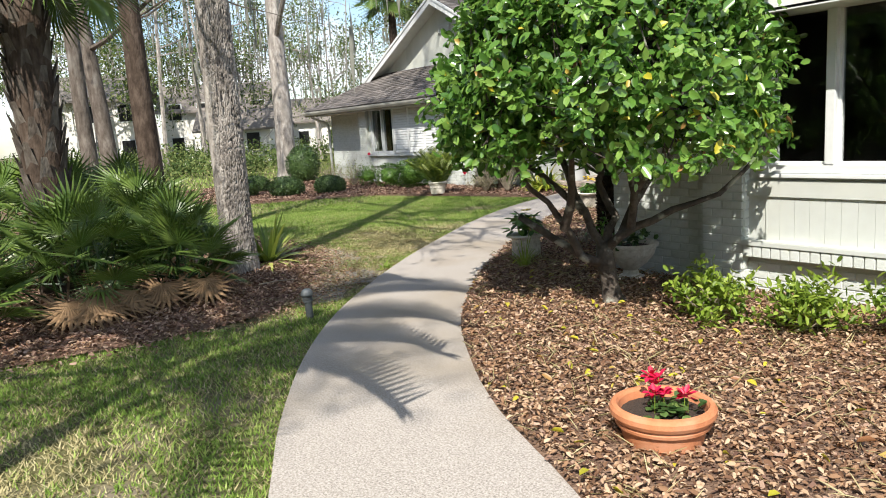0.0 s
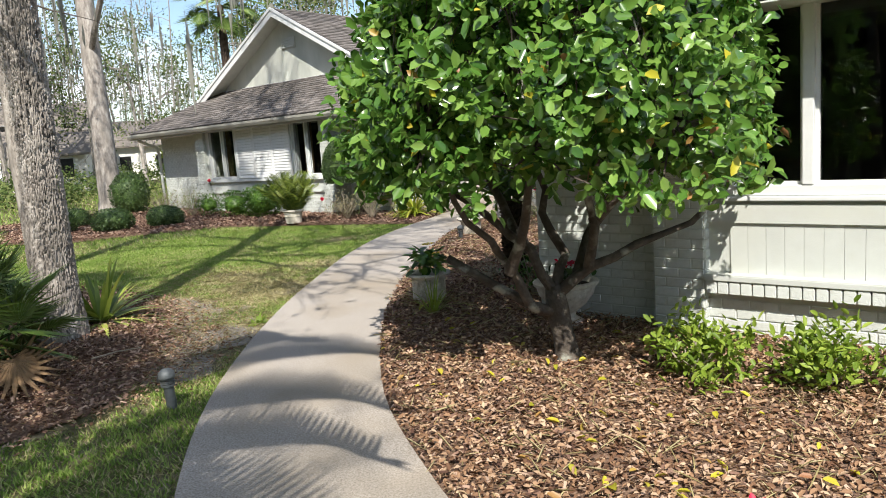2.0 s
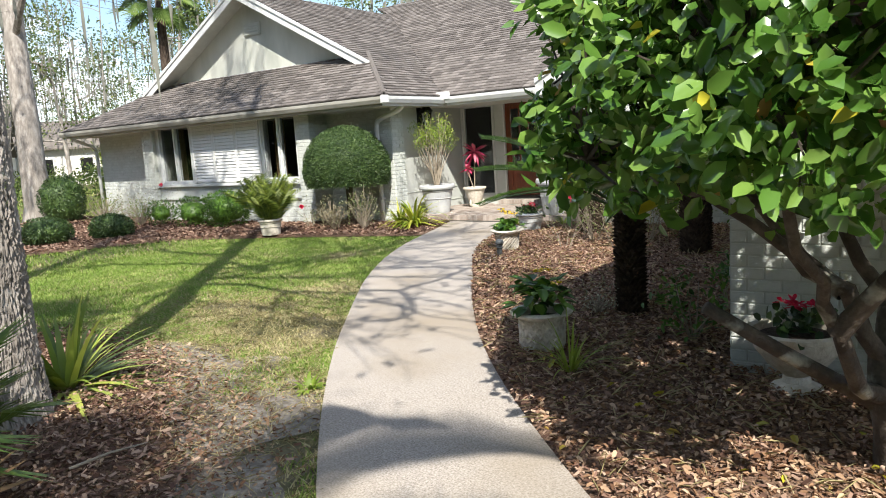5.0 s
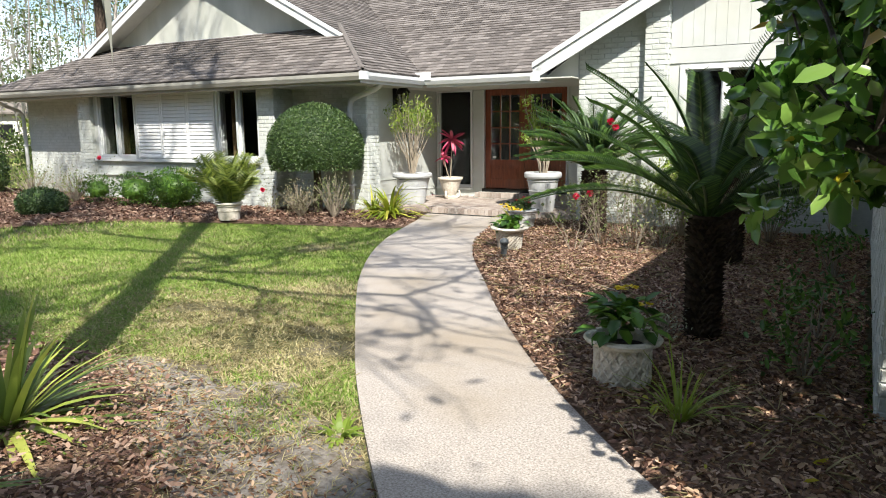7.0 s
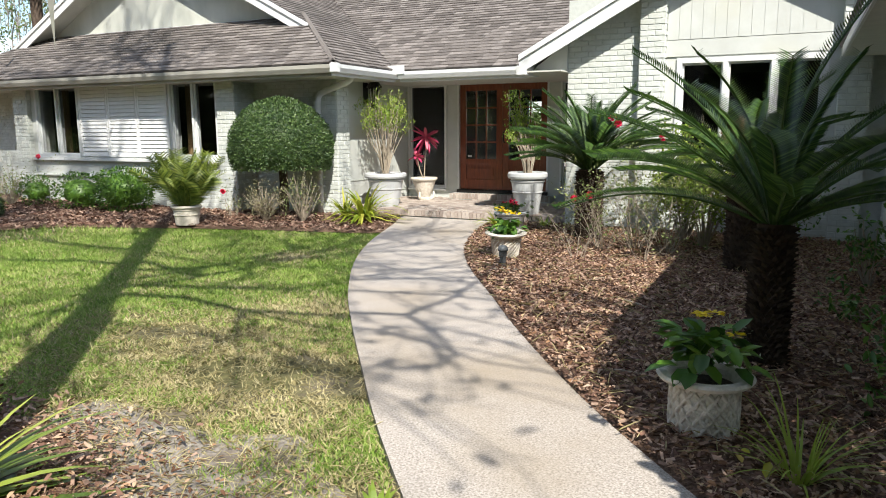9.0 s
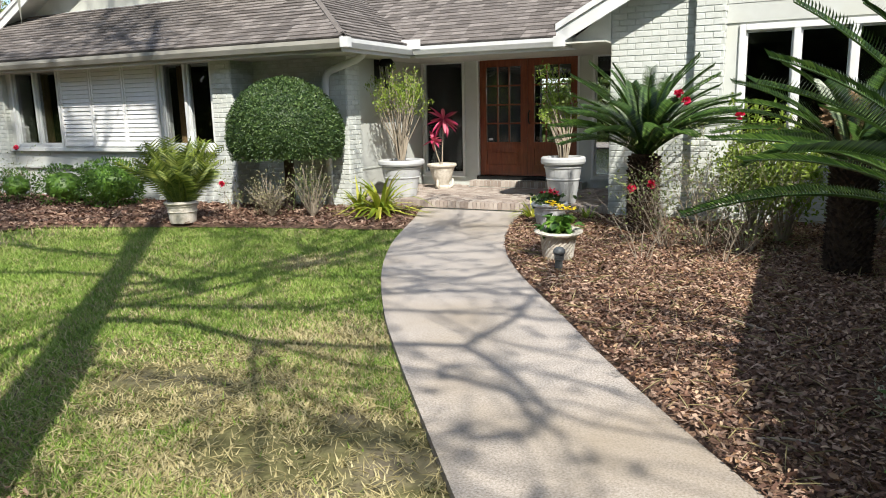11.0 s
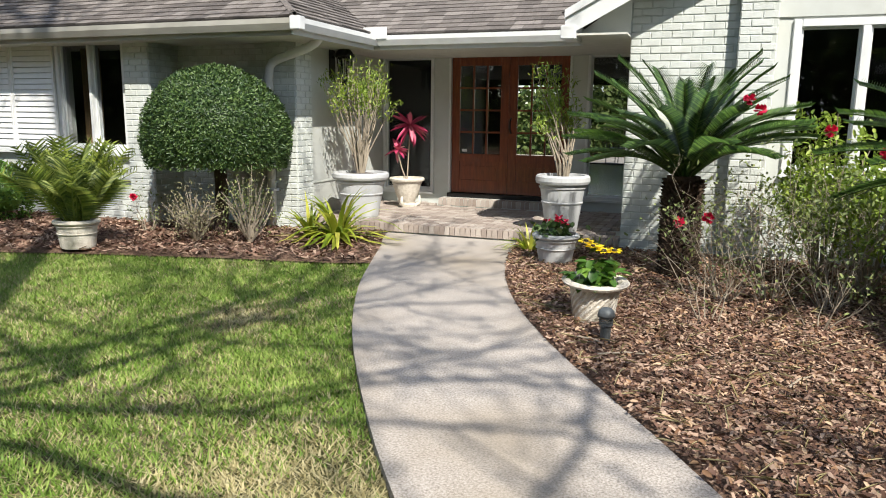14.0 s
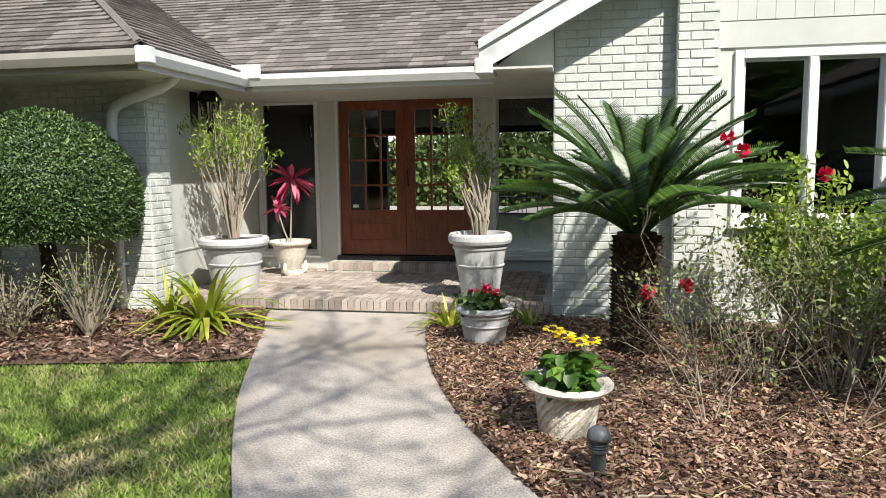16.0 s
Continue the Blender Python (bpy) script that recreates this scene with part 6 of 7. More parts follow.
def potted_shrub(at, seed, label, r, h, green, lean=0.0, stems=34, leaves=1500, prof=None):
    rng = np.random.default_rng(seed)
    g = pot("potted_shrub", label, at, prof or BIGPOT, M_POT, 0.235 if prof else 0.305, 0.55, "big porch pots")
    lots, P, D = [], [], []
    for k in range(stems):
        a, q = rng.uniform(0, 2 * math.pi), math.sqrt(rng.uniform(0, 1))
        top = Vector((r * q * math.cos(a) + lean, r * q * math.sin(a), 0.55 + h * rng.uniform(0.72, 1.0) * (1 - 0.2 * q * q)))
        if lean and k % 3 == 0:
            top = Vector((lean + 0.1 * rng.normal() - 0.1, 0.12 * rng.normal(), 0.55 + h * rng.uniform(0.9, 1.12)))
        m1 = Vector((0.1 * q * math.cos(a), 0.1 * q * math.sin(a), 0.55 + h * 0.2)) + 0.03 * Vector(rng.normal(size=3))
        m2 = m1.lerp(top, 0.55) + 0.055 * Vector(rng.normal(size=3))
        lots.append(tube([(0.04 * math.cos(a), 0.04 * math.sin(a), 0.54), m1, m2, top], [0.011, 0.009, 0.006, 0.003], 5))
        for j in range(int(leaves / stems)):
            s = rng.uniform(0.0, 1.05) ** 0.7
            c = m2.lerp(top, s) + 0.04 * Vector(rng.normal(size=3))
            P.append(c)
            D.append(Vector(rng.normal(size=3)) * 0.7 + Vector((0, 0, 0.7)))
    part("stem_tangle", join(lots), M_TWIG, g, "pale bare upright stems", "stuff")
    n = len(P)
    child("foliage", leaf_mesh("foliage", P, D, rand_dirs(rng, n) + [0, 0, 0.5], 0.06 * rng.uniform(0.6, 1.2, n), 0.016, green, 0.2), g, "thin yellow-green leaves", "stuff")
    return g


potted_shrub((-0.52, -1.93, 0.14), 301, "large white pot with a twiggy yellow-green shrub on the porch", 0.52, 1.5, M_SHRUB, 0, 40, 1900)
potted_shrub((2.2, -2.1, 0.14), 302, "large white pot with a thin leggy shrub at the porch edge", 0.27, 1.2, M_SHRUB, -0.12, 22, 1300, TALLPOT)

# urn with a pink-leaved cordyline
urn = pot("stone_urn", "pale footed stone urn with a pink-leaved plant", (-0.38, -0.72, 0.14), [(0.001, 0.0), (0.12, 0.0), (0.125, 0.03), (0.11, 0.06), (0.17, 0.2), (0.215, 0.34), (0.225, 0.37), (0.255, 0.385), (0.26, 0.41), (0.25, 0.425), (0.22, 0.425), (0.2, 0.36), (0.001, 0.36)], M_STONEPOT, 0.2, 0.37)
for k in range(3):
    a = 2 * math.pi * k / 3 + 0.5
    part("foot", tube([(0.1 * math.cos(a), 0.1 * math.sin(a), 0.0), (0.19 * math.cos(a), 0.19 * math.sin(a), 0.06), (0.18 * math.cos(a), 0.18 * math.sin(a), 0.16)], [0.03, 0.03, 0.015], 7), M_STONEPOT, urn, smooth=True)
rng = np.random.default_rng(303)
stemtop = Vector((0.05, 0.0, 1.18))
part("stem", tube([(0.0, 0, 0.36), (0.02, 0, 0.7), stemtop], [0.012, 0.01, 0.009], 6), M_TWIG, urn)
part("stem", tube([(0.0, 0, 0.36), (-0.08, 0, 0.55), (-0.16, 0.0, 0.82)], [0.01, 0.009, 0.007], 6), M_TWIG, urn)
for top, n, ln in ((stemtop, 34, 0.34), (Vector((-0.16, 0, 0.82)), 16, 0.22)):
    a = rng.uniform(0, 2 * math.pi, n)
    el = rng.uniform(-0.9, 1.2, n)
    D = np.c_[np.cos(a) * np.cos(el), np.sin(a) * np.cos(el), np.sin(el)]
    child("pink_leaves", leaf_mesh("pink_leaves", np.array(top) + 0 * D, D, np.tile([0, 0, 1.0], (n, 1)), ln * rng.uniform(0.7, 1.1, n), 0.065, M_PINK, 0.15, 0.35), urn, "long pink and crimson leaves", "stuff")

# red geranium pot
red = pot("flower_pot", "grey-white round pot with red flowers in the mulch", (2.42, -3.43, 0.02), rim_pot(0.3, 0.16, 0.215, 0.012, 0.02), M_POT, 0.19, 0.25)
n = 130
P = np.c_[frng.normal(0, 0.09, n), frng.normal(0, 0.09, n), frng.uniform(0.27, 0.38, n)]
child("foliage", leaf_mesh("foliage", P, rand_dirs(frng, n) + [0, 0, 0.3], np.tile([0, 0, 1.0], (n, 1)) + 0.5 * rand_dirs(frng, n), 0.07, 0.06, M_TOPI, 0.15), red, kind="stuff")
for c in ((0.02, 0, 0.43), (-0.1, 0.03, 0.4), (0.09, -0.04, 0.41), (0.0, 0.08, 0.44)):
    petals(red, "blossom", c, 22, 0.015, 0.04, M_RED, frng, "red flower head")

# sunflower pot, tilted, with a swirl relief
def relief_pot(label, at, h, r0, r1, seed, tilt=0.0, swirl=True, group=""):
    rng = np.random.default_rng(seed)
    g = thing("flower_pot", label, "flower pot", at, group)
    g.matrix_world = pose(*at, tilt, tilt * 0.6, 0)
    prof = [(0.001, 0), (r0, 0), (r0 + 0.008, 0.015), (r1 - 0.03, h - 0.05), (r1 - 0.02, h - 0.045), (r1 + 0.03, h - 0.03), (r1 + 0.042, h - 0.012), (r1 + 0.03, h), (r1 - 0.01, h), (r1 - 0.035, h - 0.02), (r1 - 0.05, h - 0.07), (0.001, h - 0.075)]
    part("body", lathe(prof, 40), M_STONEPOT, g)
    part("soil", lathe([(r1 - 0.045, h - 0.06), (0.001, h - 0.04)], 20), M_DIRT, g, "dark potting soil")
    lots = []
    hh = h - 0.06
    for dirn in ((1,) if swirl else (1, -1)):
        for k in range(20 if swirl else 16):
            pts = []
            for s in range(7):
                t = s / 6
                a = 2 * math.pi * k / (20 if swirl else 16) + dirn * t * (1.3 if swirl else 0.95)
                rr = r0 + 0.006 + (r1 - 0.036 - r0) * t
                pts.append((rr * math.cos(a), rr * math.sin(a), 0.02 + (hh - 0.02) * t))
            lots.append(tube(pts, [0.012] * 7, 5))
    part("relief", join(lots), M_STONEPOT, g, "raised lattice relief" if not swirl else "raised swirl relief", "stuff", True)
    return g


sf = relief_pot("whitewashed stone pot with swirl relief and yellow sunflowers", (3.12, -5.42, 0.02), 0.31, 0.13, 0.197, 310, 3)
n = 90
P = np.c_[frng.normal(0, 0.07, n), frng.normal(0, 0.07, n), frng.uniform(0.3, 0.46, n)]
child("foliage", leaf_mesh("foliage", P, np.c_[P[:, :2] * 6, frng.uniform(-0.5, 0.3, n)] + 0.5 * rand_dirs(frng, n), np.tile([0, 0, 1.0], (n, 1)) + 0.2 * rand_dirs(frng, n), 0.1, 0.075, M_BUSH, 0.12, 0.25), sf, "broad drooping leaves", "stuff")
for c in ((0.05, -0.05, 0.53), (-0.03, -0.03, 0.55), (-0.09, 0.02, 0.57), (-0.02, 0.07, 0.53), (0.11, 0.03, 0.52)):
    bl = petals(sf, "blossom", c, 26, 0.02, 0.04, M_YELLOW, frng, "yellow sunflower", True)
    part("flower_eye", lathe([(0.018, 0.0), (0.016, 0.01), (0.001, 0.014)], 10), M_DIRT, bl).location = Vector(c) + Vector((0, 0, 0.004))
p1 = relief_pot("stone-coloured pot with lattice relief and yellow flowers", (5.74, -9.48, 0.02), 0.29, 0.155, 0.19, 311, 0, False)
n = 80
P = np.c_[frng.normal(0, 0.075, n), frng.normal(0, 0.07, n), frng.uniform(0.32, 0.5, n)]
child("foliage", leaf_mesh("foliage", P, np.c_[P[:, :2] * 6, frng.uniform(-0.3, 0.5, n)] + 0.5 * rand_dirs(frng, n), np.tile([0, 0, 1.0], (n, 1)), 0.12, 0.08, M_BUSH, 0.12, 0.3), p1, "broad dark green leaves", "stuff")
for c in ((-0.02, 0.02, 0.57), (0.03, 0.03, 0.58), (0.13, 0.0, 0.49), (-0.05, 0.06, 0.56)):
    petals(p1, "blossom", c, 16, 0.012, 0.035, M_YELLOW, frng, "yellow flower", True)

# areca palm in a stone pot under the bay
ap = pot("potted_palm", "yellow-green feathery palm in a pale stone pot", (-2.42, -4.78, 0.04), rim_pot(0.3, 0.17, 0.21, 0.015, 0.02), M_STONEPOT, 0.19, 0.25)
af = [frond_mesh(frng, ln, ri, fa, 22, 0.22, "frond", M_ARECA, 0.019) for ln, ri, fa in ((0.85, 0.05, 0.3), (0.7, 0.02, 0.3), (0.6, 0.0, 0.35))]
for k in range(58):
    o = new("frond", af[k % 3])
    o.parent = ap
    a, rr = k * 137.5, 0.11 * math.sqrt((k + 0.5) / 58)
    o.matrix_basis = pose(rr * math.cos(math.radians(a)), rr * math.sin(math.radians(a)), 0.26, 0, 0, a) @ pose(0, 0, 0, 0, -90 + 34 * (k / 58) ** 1.5 + frng.uniform(-8, 8), 0) @ pose(0, 0, 0, frng.uniform(-85, 85), 0, 0)

# terracotta bowl with cyclamen
tc = pot("terracotta_bowl", "round terracotta bowl planter with red cyclamen", (9.97, -12.55, 0.0),
         [(0.001, 0), (0.235, 0), (0.25, 0.02), (0.285, 0.15), (0.31, 0.155), (0.315, 0.175), (0.305, 0.19), (0.3, 0.195), (0.33, 0.2), (0.345, 0.225), (0.345, 0.255), (0.33, 0.275), (0.3, 0.28), (0.285, 0.26), (0.275, 0.2), (0.001, 0.195)], M_TERRA, 0.275, 0.215, n=56)
n = 70
P = np.c_[frng.normal(0.07, 0.075, n), frng.normal(-0.01, 0.06, n), frng.uniform(0.24, 0.3, n)]
child("foliage", leaf_mesh("foliage", P, rand_dirs(frng, n) * [1, 1, 0.4], np.tile([0, 0, 1.0], (n, 1)) + 0.3 * rand_dirs(frng, n), 0.065, 0.06, M_TOPI, 0.1), tc, "rounded dark green leaves", "stuff")
for k in range(11):
    c = (frng.choice([-0.06, 0.0, 0.1, 0.14]) + frng.normal(0, 0.03), frng.normal(-0.01, 0.05), frng.uniform(0.3, 0.42))
    petals(tc, "blossom", c, 7, 0.008, 0.065, M_RED, frng, "bright red cyclamen flower")
    part("flower_stalk", tube([(c[0], c[1], 0.22), c], [0.003, 0.003], 4), M_SHRUB, tc)

tc.scale = (0.74, 0.74, 0.8)

# stone urn with red flowers against the shaded wall
su = pot("stone_urn", "wide stone bowl urn with red flowers by the shaded wall", (7.48, -9.7, 0.02), [(0.001, 0), (0.14, 0), (0.14, 0.03), (0.08, 0.06), (0.07, 0.1), (0.16, 0.17), (0.23, 0.26), (0.25, 0.33), (0.27, 0.34), (0.275, 0.365), (0.26, 0.375), (0.23, 0.37), (0.2, 0.32), (0.001, 0.32)], M_STONEPOT, 0.21, 0.33)
n = 70
P = np.c_[frng.normal(0, 0.08, n), frng.normal(0, 0.08, n), frng.uniform(0.35, 0.46, n)]
child("foliage", leaf_mesh("foliage", P, rand_dirs(frng, n) + [0, 0, 0.3], rand_dirs(frng, n) + [0, 0, 1], 0.07, 0.05, M_TOPI, 0.15), su, kind="stuff")
for k in range(7):
    petals(su, "blossom", (frng.normal(0, 0.06), frng.normal(0, 0.06), frng.uniform(0.46, 0.52)), 7, 0.01, 0.05, M_RED, frng, "red flower")


# ---- path lamps ----
def path_lamp(at, tilt):
    g = thing("path_lamp", "weathered grey mushroom-capped path light beside the walk", "path light", at, "path lights")
    g.matrix_world = pose(*at, tilt, 0, 0)
    part("stake", lathe([(0.028, -0.05), (0.034, 0.0), (0.034, 0.13), (0.045, 0.135), (0.045, 0.15), (0.036, 0.153)], 18), M_LAMPGREY, g, smooth=False)
    part("lens", lathe([(0.036, 0.153), (0.039, 0.19)], 18), M_CLEAR, g)
    for z in (0.16, 0.172, 0.184):
        part("louvre_ring", lathe([(0.036, z), (0.046, z - 0.003), (0.046, z + 0.002), (0.036, z + 0.005)], 18), M_LAMPGREY, g)
    part("cap", lathe([(0.036, 0.188), (0.055, 0.19), (0.057, 0.205), (0.05, 0.232), (0.03, 0.25), (0.001, 0.256)], 20), M_LAMPGREY, g, smooth=True)
    return g


path_lamp((6.12, -12.56, 0.0), 3)
path_lamp((3.28, -5.92, 0.0), -3)

# bed litter: sticks and a pale stone
for k, (x, y, ln, a) in enumerate([(3.45, -6.2, 0.35, 20), (3.2, -6.0, 0.2, -25), (4.4, -6.3, 0.3, 60), (5.2, -8.9, 0.25, 10), (4.9, -7.1, 0.4, 140), (4.6, -12.2, 0.4, 80)]):
    st = thing("stick", "short bare fallen stick lying on the mulch", "stick", (x, y, 0.05), "fallen sticks", rz=a)
    part("wood", tube([(-ln / 2, 0, 0), (0, 0.015, 0.008), (ln / 2, 0, 0)], [0.008, 0.007, 0.004], 6), M_TWIG, st)

# ---- ground cover: grass, mulch chips, leaf litter ----
gr = np.random.default_rng(400)


def poly_mask(poly, X, Y):
    hit = np.zeros(len(X), bool)
    for i in range(len(poly)):
        (x0, y0), (x1, y1) = poly[i - 1], poly[i]
        if y0 == y1:
            continue
        c = ((y0 > Y) != (y1 > Y)) & (X < x0 + (Y - y0) * (x1 - x0) / (y1 - y0))
        hit ^= c
    return hit


def fine_noise(X, Y, s, z=0.0):
    return np.array([noise.noise(Vector((x * s, y * s, z))) for x, y in zip(X, Y)])


def strewn(n, x0, x1, y0, y1):
    return gr.uniform(x0, x1, n), gr.uniform(y0, y1, n)


def lawn(n, x0, x1, y0, y1, h, w):
    X, Y = strewn(n, x0, x1, y0, y1)
    ok = ~poly_mask(WALK_POLY, X, Y) & ~poly_mask(BED_HOUSE, X, Y) & ~poly_mask(BED_RIGHT, X, Y)
    X, Y = X[ok], Y[ok]
    oak_in = poly_mask(BED_OAK, X, Y)
    X, Y = X[~oak_in], Y[~oak_in]
    bareness = np.zeros(len(X))
    for (cx, cy), r in BARE:
        bareness = np.maximum(bareness, 1.35 - np.hypot(X - cx, (Y - cy) / 0.8) / r)
    thin = np.zeros(len(X))
    for (cx, cy), r in DRYSPOT:
        thin = np.maximum(thin, 1 - np.hypot(X - cx, Y - cy) / r)
    f = fine_noise(X, Y, 2.4) * 0.45 + fine_noise(X, Y, 0.7, 4) * 0.45 + fine_noise(X, Y, 6.5, 8) * 0.4
    bareness = bareness + 0.7 * f * (bareness > 0.02)
    keep = gr.random(len(X)) > np.clip(bareness * 1.1 + 0.3 * thin + 0.8 * (f - 0.1), 0, 0.94)
    dry = gr.random(len(X)) < np.clip(0.2 + 0.85 * thin + 0.75 * f + 0.7 * bareness, 0.08, 0.92)
    for sel, material, nm, lab, k in ((keep & ~dry, M_GRASS, "grass", "short green lawn grass", 1.0), (keep & dry, M_DRY, "dry_grass", "straw-coloured dry lawn grass", 0.8)):
        x, y = X[sel], Y[sel]
        m = len(x)
        a = gr.uniform(0, 2 * math.pi, m)
        H = h * k * gr.uniform(0.5, 1.25, m)
        lean = gr.uniform(0.4, 1.7, m) * H * (1.3 if material is M_DRY else 1.0)
        V = np.empty((m, 3, 3))
        dx, dy = np.cos(a), np.sin(a)
        W = w * gr.uniform(0.7, 1.3, m)
        V[:, 0] = np.c_[x - dy * W, y + dx * W, np.full(m, -0.03)]
        V[:, 1] = np.c_[x + dy * W, y - dx * W, np.full(m, -0.03)]
        V[:, 2] = np.c_[x + dx * lean, y + dy * lean, -0.03 + H]
        tagged(new(nm, raw_mesh(nm, V.reshape(-1, 3), np.arange(3 * m).reshape(-1, 3), material)), lab, "grass", kind="stuff")


for (cx, cy), r in BARE[:4]:
    ring = []
    for k in range(28):
        a = 2 * math.pi * k / 28
        q = 0.85 * r * (1 + 0.6 * noise.noise(Vector((cx + 1.3 * math.cos(a), cy + 1.3 * math.sin(a), 2.0))))
        ring.append((cx + q * math.cos(a), cy + 0.8 * q * math.sin(a), -0.024 + 0.001 * BARE.index(((cx, cy), r))))
    ring = [p for p in ring if not poly_mask(WALK_POLY, np.array([p[0]]), np.array([p[1]]))[0]]
    tagged(part("bare_soil", (ring + [(cx, cy, ring[0][2] + 0.008)], [(i, (i + 1) % len(ring), len(ring)) for i in range(len(ring))]), M_BARE), "bare grey sandy soil in the lawn", "soil", kind="structure")

lawn(420000, 2.0, 12.5, -18, -8.0, 0.034, 0.005)
lawn(400000, -3.5, 5.0, -11.5, -4.0, 0.036, 0.0055)
lawn(60000, -14, -3.0, -13, -5, 0.07, 0.007)
lawn(26000, -40, -13, -18, 12, 0.12, 0.02)
lawn(70000, 5.0, 20, -24, -17.5, 0.06, 0.008)


def flakes(name, label, poly, n, box_, size, aspect, material, z=0.012, weight=None, curl=0.3, tilt=0.35, blur=0.02, chip=False):
    """Chips or leaves strewn over a bed."""
    X, Y = strewn(n, *box_)
    ok = poly_mask(poly, X + gr.normal(0, blur, n), Y + gr.normal(0, blur, n)) & ~poly_mask(WALK_POLY, X, Y)
    if weight is not None:
        ok &= gr.random(n) < weight(X, Y)
    X, Y = X[ok], Y[ok]
    m = len(X)
    a = gr.uniform(0, 2 * math.pi, m)
    D = np.c_[np.cos(a), np.sin(a), gr.normal(0, tilt, m)]
    U = np.tile([0, 0, 1.0], (m, 1)) + tilt * 1.2 * gr.normal(size=(m, 3))
    S = size * gr.uniform(0.5, 1.5, m)
    P = np.c_[X, Y, z + gr.uniform(0, 0.03, m) + 0.03 * np.clip(fine_noise(X, Y, 0.8), 0, 1)]
    P -= D * S[:, None] * 0.5
    P[:, 2] = np.maximum(P[:, 2], z)
    if chip:
        D /= np.linalg.norm(D, axis=1, keepdims=True)
        side = np.cross(D, U)
        side /= np.linalg.norm(side, axis=1, keepdims=True)
        V = np.empty((m, 4, 3))
        for c, (l0, w0) in enumerate(((0, -0.5), (0.05, 0.5), (1, 0.4), (0.9, -0.45))):
            V[:, c] = P + D * (S * (l0 + gr.uniform(-0.12, 0.12, m)))[:, None] + side * (S * aspect * (w0 + gr.uniform(-0.25, 0.25, m)))[:, None]
        me = raw_mesh(name, V.reshape(-1, 3), np.arange(4 * m).reshape(-1, 4), material)
    else:
        me = leaf_mesh(name, P, D, U, S, S * aspect, material, curl, 0.15)
    tagged(new(name, me), label, "mulch", kind="stuff")


far_w = lambda X, Y: np.clip(1.25 - (X - 3.0) / 6.0, 0.15, 1)       # noqa: E731  bark towards the porch
near_w = lambda X, Y: np.clip((X - 4.5) / 4.0, 0.3, 1)             # noqa: E731  leaf litter towards the street
flakes("bark_chips", "brown bark mulch chips covering the bed", BED_RIGHT, 300000, (1.7, 12, -14.5, -2.3), 0.036, 0.36, M_CHIP, 0.03, far_w, chip=True)
flakes("leaf_litter", "dry tan fallen leaves over the mulch", BED_RIGHT, 280000, (1.8, 14, -15.5, -2.5), 0.034, 0.5, M_LITTER, 0.035, near_w)
flakes("bark_chips", "dark brown bark mulch chips along the house", BED_HOUSE, 60000, (-13.5, 0.8, -9.6, -2.4), 0.06, 0.34, M_CHIP, 0.035, chip=True)
flakes("leaf_litter", "brown fallen leaves under the palmettos", BED_OAK, 90000, (-4, 6.3, -20.5, -10.5), 0.034, 0.45, M_LITTER, 0.012, lambda X, Y: np.clip(0.35 + 0.1 * X, 0.25, 0.6), blur=0.28)
flakes("leaf_litter", "brown leaf litter along the street side bed", BED_RIGHT, 40000, (12, 16, -16, -9.4), 0.05, 0.5, M_LITTER, 0.03)
flakes("bark_chips", "dark brown leaf mulch under the palmettos", BED_OAK, 110000, (-4, 6.3, -17.5, -10.5), 0.038, 0.38, M_CHIP, 0.01, blur=0.22, chip=True)
flakes("fallen_leaves", "fresh yellow-green fallen leaves on the mulch", BED_RIGHT, 420, (5, 13, -14.5, -9.6), 0.06, 0.5, M_LEAF_Y, 0.05)

flakes("pine_straw", "pale dry needles and straw over the mulch", BED_RIGHT, 9000, (1.8, 12, -14, -2.5), 0.12, 0.04, M_DRY, 0.05)
flakes("leaf_litter", "thin scatter of brown leaves on the sandy soil", [(2.0, -10.9), (3.0, -10.7), (4.2, -10.9), (5.0, -11.3), (5.6, -12.2), (5.9, -13.2), (5.2, -13.2), (4.2, -11.7), (2.4, -11.4)], 14000, (2, 6, -13.3, -10.6), 0.026, 0.45, M_LITTER, -0.02, blur=0.2)
flakes("straw", "pale straw and dead grass over the bare soil", [(1.2, -8.6), (3.6, -8.8), (5.0, -10.6), (5.9, -12.6), (5.2, -13.2), (4.2, -11.9), (2.2, -11.4), (1.0, -10.2)], 16000, (1, 6, -13.3, -8.6), 0.07, 0.05, M_DRY, -0.015, blur=0.35)

# ---- laid pieces: porch bricks, wall bricks, shingles ----
def brick_mesh(w, h, d, material, name="brick", e=0.004):
    """One brick standing proud along +y, lower left corner at the origin; x along the wall, z up."""
    v = [(0, 0, 0), (w, 0, 0), (w, 0, h), (0, 0, h), (e, d, e), (w - e, d, e), (w - e, d, h - e), (e, d, h - e)]
    f = [(4, 7, 6, 5), (0, 4, 5, 1), (1, 5, 6, 2), (2, 6, 7, 3), (3, 7, 4, 0)]
    return v, [q[::-1] for q in f]


